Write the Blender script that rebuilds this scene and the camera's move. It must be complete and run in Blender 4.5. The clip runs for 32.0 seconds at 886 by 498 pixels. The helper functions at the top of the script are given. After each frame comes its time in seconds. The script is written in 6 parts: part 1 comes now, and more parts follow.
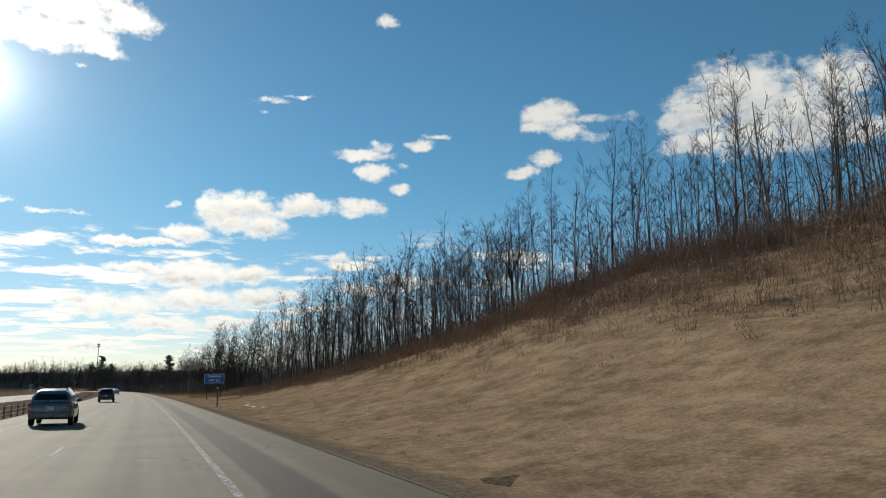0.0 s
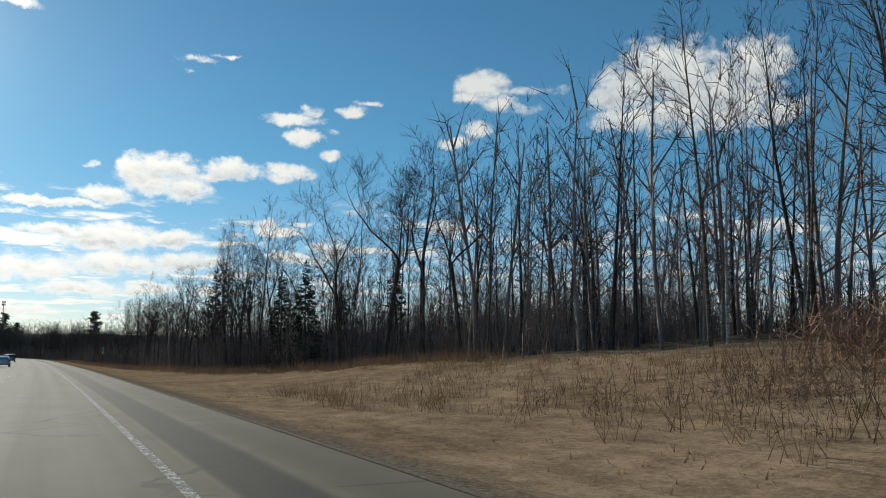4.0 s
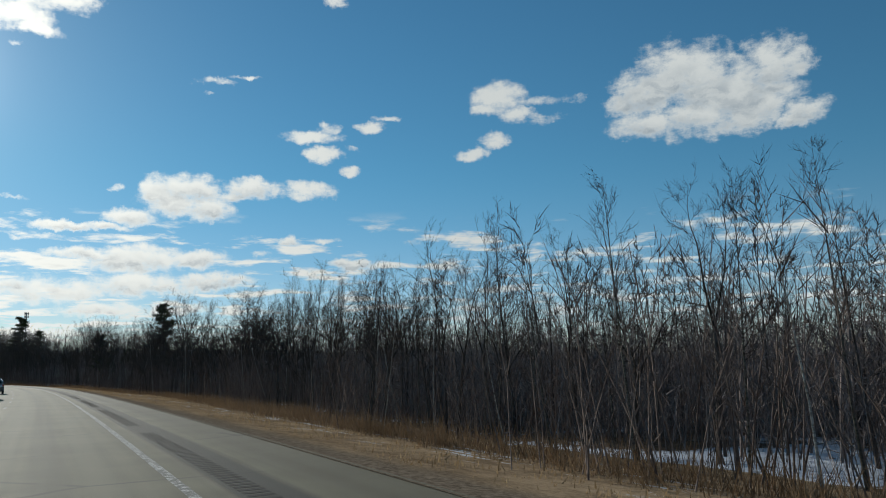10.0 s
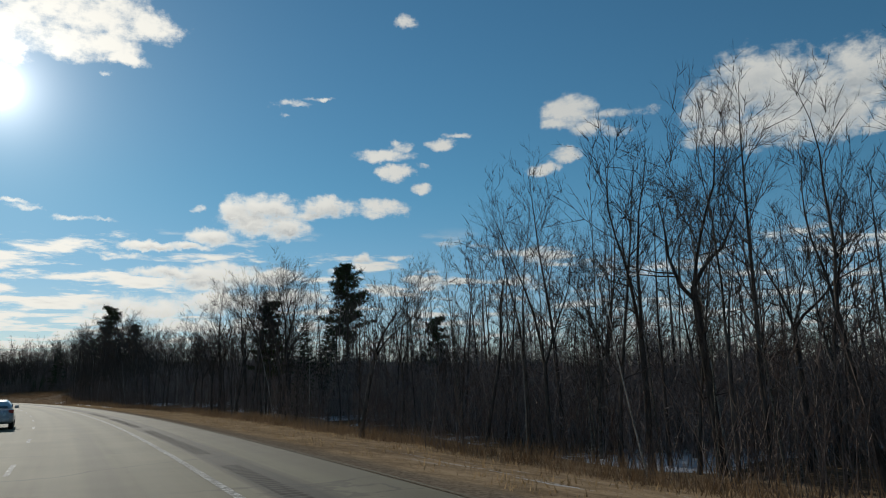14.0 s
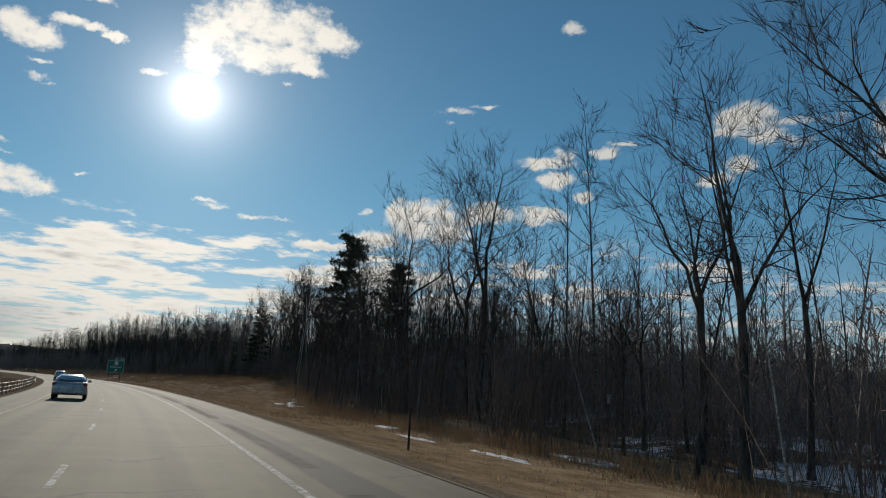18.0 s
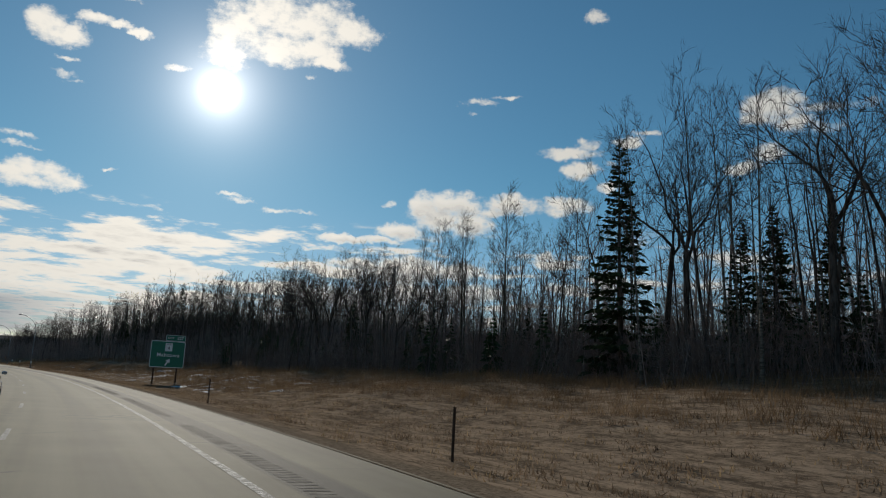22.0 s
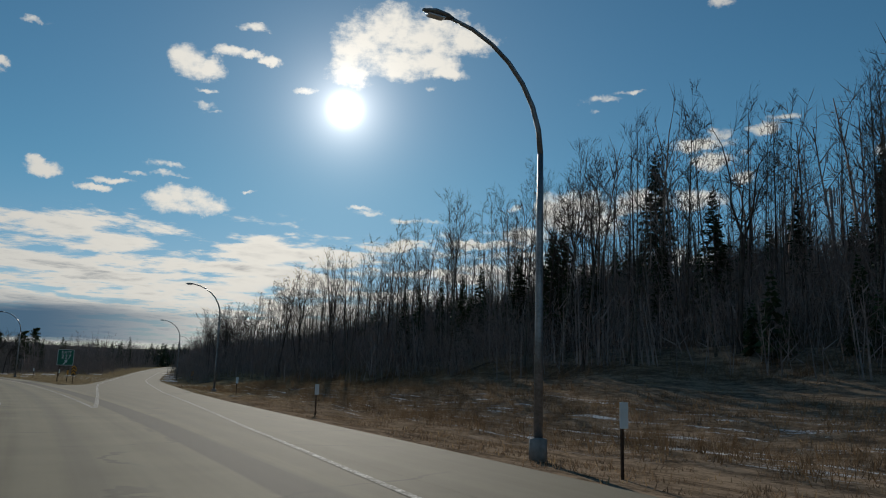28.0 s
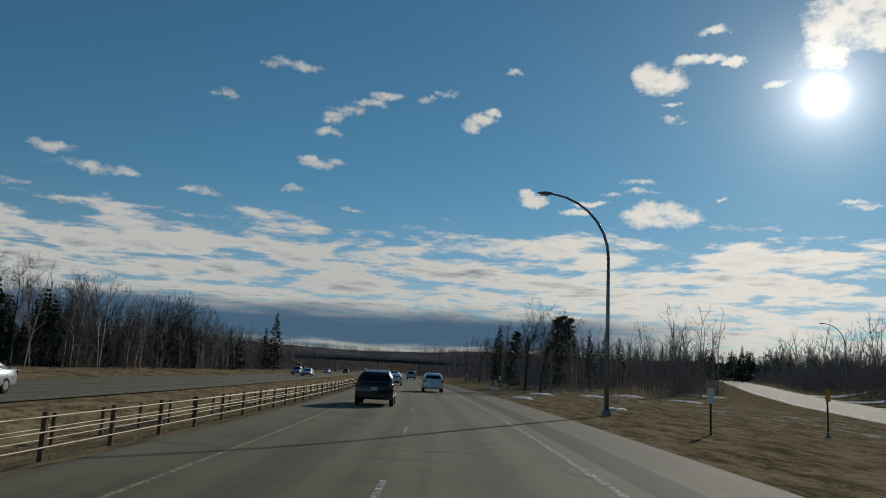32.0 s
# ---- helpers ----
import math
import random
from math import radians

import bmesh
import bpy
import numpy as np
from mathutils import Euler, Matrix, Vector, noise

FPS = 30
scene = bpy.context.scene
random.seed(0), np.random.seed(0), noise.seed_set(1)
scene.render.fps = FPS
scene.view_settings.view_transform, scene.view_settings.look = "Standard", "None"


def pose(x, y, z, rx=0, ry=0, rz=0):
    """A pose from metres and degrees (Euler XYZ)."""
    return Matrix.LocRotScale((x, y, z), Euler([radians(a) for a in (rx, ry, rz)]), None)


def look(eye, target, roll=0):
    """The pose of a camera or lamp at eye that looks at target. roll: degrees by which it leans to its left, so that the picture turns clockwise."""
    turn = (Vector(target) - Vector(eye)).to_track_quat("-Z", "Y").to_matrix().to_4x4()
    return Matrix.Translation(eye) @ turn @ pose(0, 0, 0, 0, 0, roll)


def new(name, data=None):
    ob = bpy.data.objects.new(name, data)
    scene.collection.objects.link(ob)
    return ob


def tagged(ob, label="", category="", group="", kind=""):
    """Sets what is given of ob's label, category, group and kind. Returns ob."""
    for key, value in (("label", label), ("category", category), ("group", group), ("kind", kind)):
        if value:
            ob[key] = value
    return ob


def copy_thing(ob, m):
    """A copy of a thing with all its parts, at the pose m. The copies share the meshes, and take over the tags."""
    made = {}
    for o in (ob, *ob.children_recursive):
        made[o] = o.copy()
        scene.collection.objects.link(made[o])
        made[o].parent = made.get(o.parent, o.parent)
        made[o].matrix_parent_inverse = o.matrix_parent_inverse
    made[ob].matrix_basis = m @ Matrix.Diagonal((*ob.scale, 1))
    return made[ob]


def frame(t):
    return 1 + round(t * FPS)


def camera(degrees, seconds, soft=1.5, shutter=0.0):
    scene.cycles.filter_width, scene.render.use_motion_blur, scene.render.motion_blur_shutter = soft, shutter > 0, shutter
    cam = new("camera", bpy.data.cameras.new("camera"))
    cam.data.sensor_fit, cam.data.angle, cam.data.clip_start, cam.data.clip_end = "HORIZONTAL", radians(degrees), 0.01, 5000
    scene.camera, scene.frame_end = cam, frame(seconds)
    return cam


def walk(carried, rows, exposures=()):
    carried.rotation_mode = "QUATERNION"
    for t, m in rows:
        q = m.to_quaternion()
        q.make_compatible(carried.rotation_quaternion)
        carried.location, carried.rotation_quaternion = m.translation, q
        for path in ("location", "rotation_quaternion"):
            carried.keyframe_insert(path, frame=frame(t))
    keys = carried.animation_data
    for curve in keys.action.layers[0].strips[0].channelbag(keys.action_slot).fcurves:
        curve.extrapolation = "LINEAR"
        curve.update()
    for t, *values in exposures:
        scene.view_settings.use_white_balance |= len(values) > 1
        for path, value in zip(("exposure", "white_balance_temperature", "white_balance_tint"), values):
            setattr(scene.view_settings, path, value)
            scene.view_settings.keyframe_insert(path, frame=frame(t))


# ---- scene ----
FOV = 61.0
SPEED = 29.0            # metres a second along the road
LANE = 3.66
cam = camera(FOV, 32.0, soft=1.05)
ROWS = [  # seconds, x, y, z, yaw, pitch, roll
    (0, -1.32, -0.60, 1.7, 3.26, 10.37, -0.30),
    (0.5, -7.32, 12.60, 1.7, 3.52, 10.18, -0.44),
    (1, -13.35, 25.78, 1.7, 3.35, 10.13, -0.38),
    (1.5, -19.41, 38.95, 1.7, 2.91, 10.02, -0.54),
    (2, -25.50, 52.10, 1.7, 2.90, 10.13, -0.53),
    (2.5, -31.66, 65.23, 1.7, 2.11, 9.95, -0.80),
    (3, -37.85, 78.34, 1.7, 1.12, 9.58, -0.69),
    (3.5, -44.06, 91.43, 1.7, -0.56, 8.84, -0.29),
    (4, -50.32, 104.51, 1.7, -2.15, 8.01, 0.11),
    (4.5, -56.60, 117.58, 1.7, -2.89, 7.35, 0.23),
    (5, -62.89, 130.63, 1.7, -2.98, 6.40, 0.00),
    (5.5, -69.22, 143.68, 1.7, -0.05, 7.64, 0.04),
    (6, -75.58, 156.70, 1.7, 3.46, 7.93, -0.80),
    (6.5, -81.95, 169.72, 1.7, 4.97, 8.13, -1.53),
    (7, -88.35, 182.73, 1.7, 4.91, 8.23, -1.60),
    (7.5, -94.78, 195.72, 1.7, 2.21, 8.21, -1.56),
    (8, -101.24, 208.70, 1.7, 1.25, 8.49, -1.98),
    (8.5, -107.73, 221.66, 1.7, 0.40, 8.83, -2.01),
    (9, -114.24, 234.61, 1.7, -0.04, 9.11, -1.60),
    (9.5, -120.83, 247.52, 1.7, -0.45, 9.15, -1.45),
    (10, -127.45, 260.42, 1.7, -0.51, 8.97, -1.40),
    (10.5, -134.11, 273.29, 1.7, 0.22, 8.96, -1.47),
    (11, -140.82, 286.13, 1.7, 1.88, 9.25, -1.46),
    (11.5, -147.61, 298.94, 1.7, 2.18, 9.40, -1.60),
    (12, -154.47, 311.70, 1.7, 2.42, 9.55, -1.90),
    (12.5, -161.41, 324.41, 1.7, 2.65, 9.65, -2.18),
    (13, -168.45, 337.07, 1.7, 3.12, 9.86, -1.94),
    (13.5, -175.58, 349.67, 1.7, 4.26, 10.10, -1.50),
    (14, -182.83, 362.19, 1.7, 5.01, 10.30, -1.19),
    (14.5, -190.25, 374.61, 1.7, 6.04, 10.57, -0.77),
    (15, -197.85, 386.91, 1.7, 7.26, 10.79, -0.35),
    (15.5, -205.66, 399.08, 1.7, 8.61, 10.86, -0.02),
    (16, -213.67, 411.11, 1.7, 11.37, 10.76, 0.48),
    (16.5, -221.83, 423.05, 1.7, 13.07, 10.25, 0.81),
    (17, -230.18, 434.85, 1.7, 15.11, 10.29, 1.58),
    (17.5, -238.73, 446.51, 1.7, 16.90, 10.53, 3.01),
    (18, -247.46, 458.04, 1.7, 17.28, 10.65, 3.20),
    (18.5, -256.37, 469.42, 1.7, 17.35, 10.81, 3.42),
    (19, -265.47, 480.66, 1.7, 15.99, 10.90, 3.50),
    (19.5, -274.77, 491.73, 1.7, 16.29, 10.62, 2.59),
    (20, -284.25, 502.65, 1.7, 17.64, 10.29, 2.30),
    (20.5, -293.89, 513.44, 1.7, 18.56, 9.95, 2.36),
    (21, -303.68, 524.09, 1.7, 18.82, 9.79, 2.60),
    (21.5, -313.61, 534.60, 1.7, 18.94, 9.80, 2.90),
    (22, -323.69, 544.98, 1.7, 19.08, 9.93, 3.01),
    (22.5, -333.92, 555.19, 1.7, 19.12, 10.06, 3.10),
    (23, -344.31, 565.23, 1.7, 19.22, 10.02, 2.40),
    (23.5, -354.83, 575.15, 1.7, 19.53, 10.21, 2.21),
    (24, -365.51, 584.89, 1.7, 19.82, 10.35, 1.50),
    (24.5, -376.35, 594.46, 1.7, 20.25, 10.50, 1.07),
    (25, -387.33, 603.86, 1.7, 21.58, 10.64, 0.95),
    (25.5, -398.46, 613.10, 1.7, 24.18, 10.57, 0.90),
    (26, -409.74, 622.15, 1.7, 25.31, 10.37, 0.95),
    (26.5, -421.16, 631.02, 1.7, 26.17, 9.99, 1.12),
    (27, -432.71, 639.71, 1.7, 26.88, 9.66, 1.33),
    (27.5, -444.42, 648.18, 1.7, 27.55, 9.60, 1.50),
    (28, -456.28, 656.44, 1.7, 28.90, 9.90, 1.76),
    (28.5, -468.29, 664.48, 1.7, 30.54, 10.22, 2.00),
    (29, -480.44, 672.29, 1.7, 34.26, 10.16, 2.37),
    (29.5, -492.73, 679.91, 1.7, 39.59, 10.05, 2.00),
    (30, -505.15, 687.30, 1.7, 46.77, 9.55, 2.60),
    (30.4, -515.17, 693.06, 1.7, 49.26, 8.62, 3.40),
    (30.9, -527.91, 699.91, 1.7, 52.64, 7.57, 4.20),
    (31.2, -535.57, 703.95, 1.7, 57.36, 7.74, 4.20),
    (31.6, -545.85, 709.24, 1.7, 61.02, 8.82, 3.20),
    (32, -556.20, 714.38, 1.7, 64.64, 9.38, 2.90),
]


def aim(x, y, z, yaw, pitch, roll):
    a, p = radians(yaw), radians(pitch)
    way = Vector((-math.sin(a) * math.cos(p), math.cos(a) * math.cos(p), math.sin(p)))
    eye = Vector((x, y, z))
    return look(eye, eye + way * 10, roll)


walk(cam, [(r[0], aim(*r[1:])) for r in ROWS],
     exposures=[(0, -0.12, 6500, 10), (2.5, -0.25, 6450, 10), (4.5, -0.12, 6250, 8), (6, -0.32, 6300, 8), (9, -0.32, 6100, 6), (11, -0.46, 6050, 6), (13, -0.5, 6150, 7), (16, -0.6, 6500, 10),
                (26, -0.6, 6500, 10), (29, -0.8, 6350, 9), (32, -0.8, 6350, 9)])

# ---- world: clear late-autumn sky with broken clouds, low sun ahead ----
SUN_AZ, SUN_EL = 37.0, 20.0       # degrees, azimuth to the left of +y


def heading_vec(az, el=0.0):
    a, e = radians(az), radians(el)
    return Vector((-math.sin(a) * math.cos(e), math.cos(a) * math.cos(e), math.sin(e)))


class Nodes:
    """Short hand for building node trees."""

    def __init__(self, tree):
        self.tree = tree

    def add(self, kind):
        return self.tree.nodes.new(kind)

    def vector(self, op):
        n = self.tree.nodes.new("ShaderNodeVectorMath")
        n.operation = op
        return n

    def link(self, a, b):
        self.tree.links.new(a, b)

    def put(self, socket, value):
        if isinstance(value, bpy.types.NodeSocket):
            self.tree.links.new(value, socket)
        else:
            socket.default_value = value

    def math(self, op, a, b=None, c=None, clamp=False):
        n = self.add("ShaderNodeMath")
        n.operation, n.use_clamp = op, clamp
        for i, v in enumerate((a, b, c)):
            if v is not None:
                self.put(n.inputs[i], v)
        return n.outputs[0]

    def step(self, value, lo, hi, a=0.0, b=1.0):
        n = self.add("ShaderNodeMapRange")
        n.interpolation_type = "SMOOTHSTEP"
        for i, v in enumerate((value, lo, hi, a, b)):
            self.put(n.inputs[i], v)
        return n.outputs[0]

    def noise(self, vec, scale, detail=4.0, rough=0.55, distort=0.0):
        n = self.add("ShaderNodeTexNoise")
        if vec is not None:
            self.put(n.inputs["Vector"], vec)
        n.inputs["Scale"].default_value = scale
        n.inputs["Detail"].default_value = detail
        n.inputs["Roughness"].default_value = rough
        n.inputs["Distortion"].default_value = distort
        return n

    def mix(self, f, a, b, blend="MIX"):
        n = self.add("ShaderNodeMix")
        n.data_type, n.blend_type = "RGBA", blend
        self.put(n.inputs[0], f)
        self.put(n.inputs[6], a if isinstance(a, bpy.types.NodeSocket) else (*a, 1))
        self.put(n.inputs[7], b if isinstance(b, bpy.types.NodeSocket) else (*b, 1))
        return n.outputs[2]

    def combine(self, x, y, z):
        n = self.add("ShaderNodeCombineXYZ")
        for i, v in enumerate((x, y, z)):
            self.put(n.inputs[i], v)
        return n.outputs[0]


# clouds: azimuth, elevation, width, height in degrees
CLOUD_BIG = [
    (-15.2, 19.1, 2.9, 1.7), (-16.3, 19.8, 4.0, 2.8), (-18.4, 20.7, 4.3, 3.6), (-20.6, 20.0, 4.5, 3.9), (-22.9, 18.9, 4.4, 3.5), (-25.4, 20.0, 3.9, 3.6),
    (-26.9, 20.1, 2.2, 2.5), (-16.3, 17.3, 4.0, 1.6), (-20.4, 17.3, 5.9, 2.3), (-23.9, 17.4, 3.6, 2.3), (-27.7, 16.9, 2.8, 1.4), (-26.6, 16.4, 1.9, 0.9)]
CLOUDS_RIGHT = [
    (-5.4, 20.1, 3.6, 2.0), (-4.2, 19.3, 2.2, 0.9), (-6.9, 18.9, 2.6, 0.9), (-3.1, 16.1, 1.9, 0.9), (-4.8, 17.0, 1.9, 1.0), (9.3, 17.4, 3.8, 0.8),
    (8.0, 18.1, 1.7, 0.8), (8.8, 16.2, 2.4, 0.9), (5.0, 18.1, 1.9, 0.7), (6.6, 15.0, 1.5, 0.7), (9.6, 13.4, 3.4, 1.1), (10.6, 13.7, 1.7, 0.9)]
CLOUDS_MID = [
    (18.5, 13.2, 4.3, 1.8), (19.6, 12.2, 3.5, 1.6), (17.1, 11.9, 3.6, 1.5), (20.6, 12.8, 1.9, 2.0), (14.0, 13.4, 3.7, 1.4), (15.2, 12.9, 2.5, 0.9),
    (22.4, 11.1, 3.4, 1.0), (25.5, 10.3, 5.7, 0.5), (11.2, 9.6, 1.4, 0.7), (6.3, 7.9, 2.8, 0.6)]
CLOUDS_LOW = [
    (22.3, 8.1, 6.7, 1.7), (25.2, 8.4, 5.0, 0.8), (17.7, 8.2, 4.3, 1.0), (21.5, 6.3, 7.4, 1.4), (16.9, 6.6, 4.7, 1.0), (28.2, 5.8, 4.7, 1.7),
    (25.8, 5.6, 4.2, 1.4), (29.6, 6.3, 2.6, 0.9), (24.0, 4.5, 5.7, 1.0), (19.6, 4.6, 4.2, 0.8), (28.0, 2.8, 5.3, 0.7)]
CLOUD_SUN = [
    (36.1, 24.6, 3.8, 2.7), (36.8, 22.8, 2.9, 2.0), (33.6, 25.8, 5.7, 3.1), (30.5, 25.5, 5.8, 3.1), (27.8, 25.5, 4.1, 1.7), (30.4, 23.7, 4.9, 1.4),
    (29.0, 23.0, 3.1, 0.8), (33.0, 23.6, 5.2, 2.0)]
CLOUDS_LEFT_OF_SUN = [
    (48.9, 22.1, 2.4, 1.7), (47.4, 21.9, 1.8, 1.3), (45.9, 23.2, 2.2, 0.7), (44.5, 23.1, 1.9, 0.5), (43.1, 22.8, 1.5, 0.5), (49.1, 11.8, 3.0, 1.1),
    (47.0, 12.1, 2.8, 1.1)]
CLOUDS_LEFT = [
    (62.7, 18.7, 1.5, 0.8), (61.9, 19.2, 1.6, 0.8), (61.1, 19.6, 1.1, 0.6), (57.8, 13.3, 2.2, 0.8), (58.4, 13.7, 1.3, 0.6), (54.5, 12.5, 2.2, 0.4),
    (53.5, 13.1, 2.2, 0.4), (49.7, 12.2, 2.6, 0.9), (48.2, 12.6, 3.5, 1.1), (74.6, 15.1, 2.3, 0.6), (75.2, 15.4, 1.5, 0.5)]
WISPS_RIGHT = [
    (-7.7, 18.5, 4.0, 0.9), (-8.7, 19.8, 3.5, 0.8), (-10.9, 19.8, 2.4, 0.7), (6.5, 16.6, 1.3, 0.5), (3.6, 18.7, 2.0, 0.4), (16.8, 21.0, 3.5, 0.5),
    (14.3, 21.4, 2.1, 0.3), (17.3, 20.2, 1.2, 0.4), (8.2, 9.7, 2.0, 0.4), (13.3, 8.7, 1.6, 0.5), (1.5, 9.3, 1.7, 0.5), (23.4, 13.2, 0.9, 0.5),
    (7.6, 27.1, 1.8, 1.0), (28.5, 9.6, 4.4, 0.4)]
WISPS_SUN = [
    (40.3, 21.1, 2.0, 0.4), (30.2, 22.0, 1.1, 0.4), (47.7, 19.2, 1.6, 0.4), (47.2, 18.9, 1.3, 0.3), (34.7, 12.3, 2.5, 0.4), (49.8, 14.0, 2.0, 0.4),
    (48.6, 13.9, 1.7, 0.3), (43.7, 13.2, 1.3, 0.3), (44.4, 25.0, 2.7, 0.6)]
WISPS_LEFT = [
    (69.7, 20.6, 2.5, 0.6), (71.1, 20.0, 2.9, 0.7), (72.5, 19.3, 2.8, 0.8), (73.8, 18.6, 2.0, 0.9), (74.1, 17.6, 2.0, 0.7), (73.0, 17.4, 1.2, 0.5),
    (66.5, 20.6, 1.7, 0.5), (65.0, 21.1, 2.2, 0.5), (73.6, 15.2, 2.4, 0.5), (76.5, 13.2, 2.3, 0.5), (83.8, 12.2, 3.0, 0.5), (82.5, 12.0, 2.4, 0.5),
    (52.0, 13.8, 1.8, 0.3), (50.0, 14.7, 2.9, 0.5), (63.2, 9.7, 4.7, 0.7), (57.2, 9.9, 4.3, 0.4)]
WISPS_FAR_LEFT = [
    (81.6, 19.4, 2.0, 0.6), (78.2, 22.2, 3.4, 0.8), (76.2, 22.1, 3.1, 0.7), (71.8, 12.0, 2.4, 0.3), (35.4, 12.6, 2.6, 0.4), (31.2, 12.0, 4.9, 0.4),
    (59.6, 22.7, 2.0, 0.4), (89.0, 12.9, 3.5, 0.7), (91.1, 12.9, 3.4, 0.8), (93.2, 13.9, 3.7, 0.8), (47.5, 20.1, 1.1, 0.4), (61.5, 9.2, 2.1, 0.3)]
HEAVY_CLOUDS = CLOUD_BIG + CLOUDS_MID + CLOUDS_LOW
THICK_CLOUDS = HEAVY_CLOUDS + CLOUDS_RIGHT + CLOUD_SUN + CLOUDS_LEFT_OF_SUN + CLOUDS_LEFT
WISPS = WISPS_RIGHT + WISPS_SUN + WISPS_LEFT + WISPS_FAR_LEFT

world = bpy.data.worlds.new("sky")
scene.world = world
world.use_nodes = True
wn = Nodes(world.node_tree)
world.node_tree.nodes.clear()
w_out = wn.add("ShaderNodeOutputWorld")
w_bg = wn.add("ShaderNodeBackground")
w_bg.inputs["Strength"].default_value = 0.1
wn.link(w_bg.outputs[0], w_out.inputs[0])
sky = wn.add("ShaderNodeTexSky")
sky.sky_type, sky.sun_disc = "NISHITA", False
sky.sun_elevation, sky.sun_rotation = radians(SUN_EL), radians(-SUN_AZ) % (2 * math.pi)
sky.altitude, sky.air_density, sky.dust_density, sky.ozone_density = 300.0, 1.0, 0.05, 2.5
w_dir = wn.add("ShaderNodeTexCoord").outputs["Generated"]
w_sep = wn.add("ShaderNodeSeparateXYZ")
wn.link(w_dir, w_sep.inputs[0])
dx, dy, dz = w_sep.outputs
az = wn.math("MULTIPLY", wn.math("ARCTAN2", wn.math("MULTIPLY", dx, -1.0), dy), 180 / math.pi)
el = wn.math("MULTIPLY", wn.math("ARCSINE", dz), 180 / math.pi)
fluff = wn.noise(w_dir, 24.0, 8.0, 0.66)
f_sep = wn.add("ShaderNodeSeparateColor")
wn.link(fluff.outputs["Color"], f_sep.inputs[0])
fine = wn.math("ADD", wn.math("MULTIPLY", wn.noise(w_dir, 30.0, 9.0, 0.62).outputs["Fac"], 0.6),
               wn.math("MULTIPLY", wn.noise(wn.combine(wn.math("MULTIPLY", az, 0.8), wn.math("MULTIPLY", el, 1.7), 0.0), 1.0, 8.0, 0.66).outputs["Fac"], 0.4))
az2 = wn.math("ADD", az, wn.math("MULTIPLY", wn.math("SUBTRACT", f_sep.outputs[0], 0.5), 2.6))
el2 = wn.math("ADD", el, wn.math("MULTIPLY", wn.math("SUBTRACT", f_sep.outputs[1], 0.5), 1.8))
puff, under = None, None
for i, (a0, e0, cw, ch) in enumerate(THICK_CLOUDS + WISPS):
    u = wn.math("MULTIPLY", wn.math("SUBTRACT", az2, a0), 1.6 / cw)
    v = wn.math("MULTIPLY", wn.math("SUBTRACT", el2, e0), 1.5 / ch)
    b = wn.math("SUBTRACT", 1.0 if i < len(THICK_CLOUDS) else 0.5, wn.math("MULTIPLY_ADD", u, u, wn.math("MULTIPLY", v, v)))
    puff = b if puff is None else wn.math("MAXIMUM", puff, b)
    if i < len(HEAVY_CLOUDS):
        low_side = wn.math("MULTIPLY", wn.step(b, 0.0, 0.8), wn.step(v, 0.45, -0.75))
        under = low_side if under is None else wn.math("MAXIMUM", under, low_side)
puff = wn.math("MAXIMUM", puff, -2.0)
puff = wn.math("ADD", puff, wn.math("MULTIPLY", wn.math("SUBTRACT", fine, 0.5), 4.2))
d_puff = wn.math("MULTIPLY", wn.step(puff, -0.25, 1.0), 0.98)
# broken stratocumulus low ahead, in rows that close up towards the horizon
lift = wn.math("ADD", wn.math("MAXIMUM", dz, 0.0), 0.045)
flat = wn.combine(wn.math("DIVIDE", dx, lift), wn.math("DIVIDE", dy, lift), 0.0)
rows_n = wn.noise(flat, 1.7, 8.0, 0.62, 0.15).outputs["Fac"]
cov_el = wn.math("MULTIPLY", wn.step(el, 12.5, 8.0), wn.step(el, 0.5, 2.5))
cov = wn.math("MULTIPLY", cov_el, wn.step(az, 22.0, 42.0, 0.35, 1.0))
strat = wn.math("ADD", rows_n, wn.math("MULTIPLY", cov, 0.17))
d_strat = wn.math("MULTIPLY", wn.step(strat, 0.56, 0.68), wn.step(cov, 0.0, 0.2))
dens = wn.math("MAXIMUM", d_puff, d_strat)
# thick middles are grey, thin edges glow white against the light
lumps = wn.noise(wn.combine(az2, wn.math("MULTIPLY", el2, 2.2), 0.0), 0.55, 5.0, 0.6).outputs["Fac"]
shaded = wn.math("MULTIPLY", wn.math("MULTIPLY", under, wn.step(puff, 0.3, 1.1)), wn.step(lumps, 0.34, 0.6, 0.35, 1.0))
thick = wn.math("MAXIMUM", shaded, wn.step(strat, 0.7, 0.92))
sundot = wn.vector("DOT_PRODUCT")
wn.link(w_dir, sundot.inputs[0])
sundot.inputs[1].default_value = heading_vec(SUN_AZ, SUN_EL)
ang = wn.math("MULTIPLY", wn.math("ARCCOSINE", wn.math("MINIMUM", sundot.outputs["Value"], 0.99999)), 180 / math.pi)
white = wn.mix(wn.step(ang, 4.0, 40.0), (13.5, 12.8, 11.4), (8.4, 8.3, 7.8))
grey = wn.mix(wn.step(ang, 4.0, 30.0), (8.5, 8.2, 7.7), (3.7, 4.2, 4.6))
cloud = wn.mix(thick, white, grey)
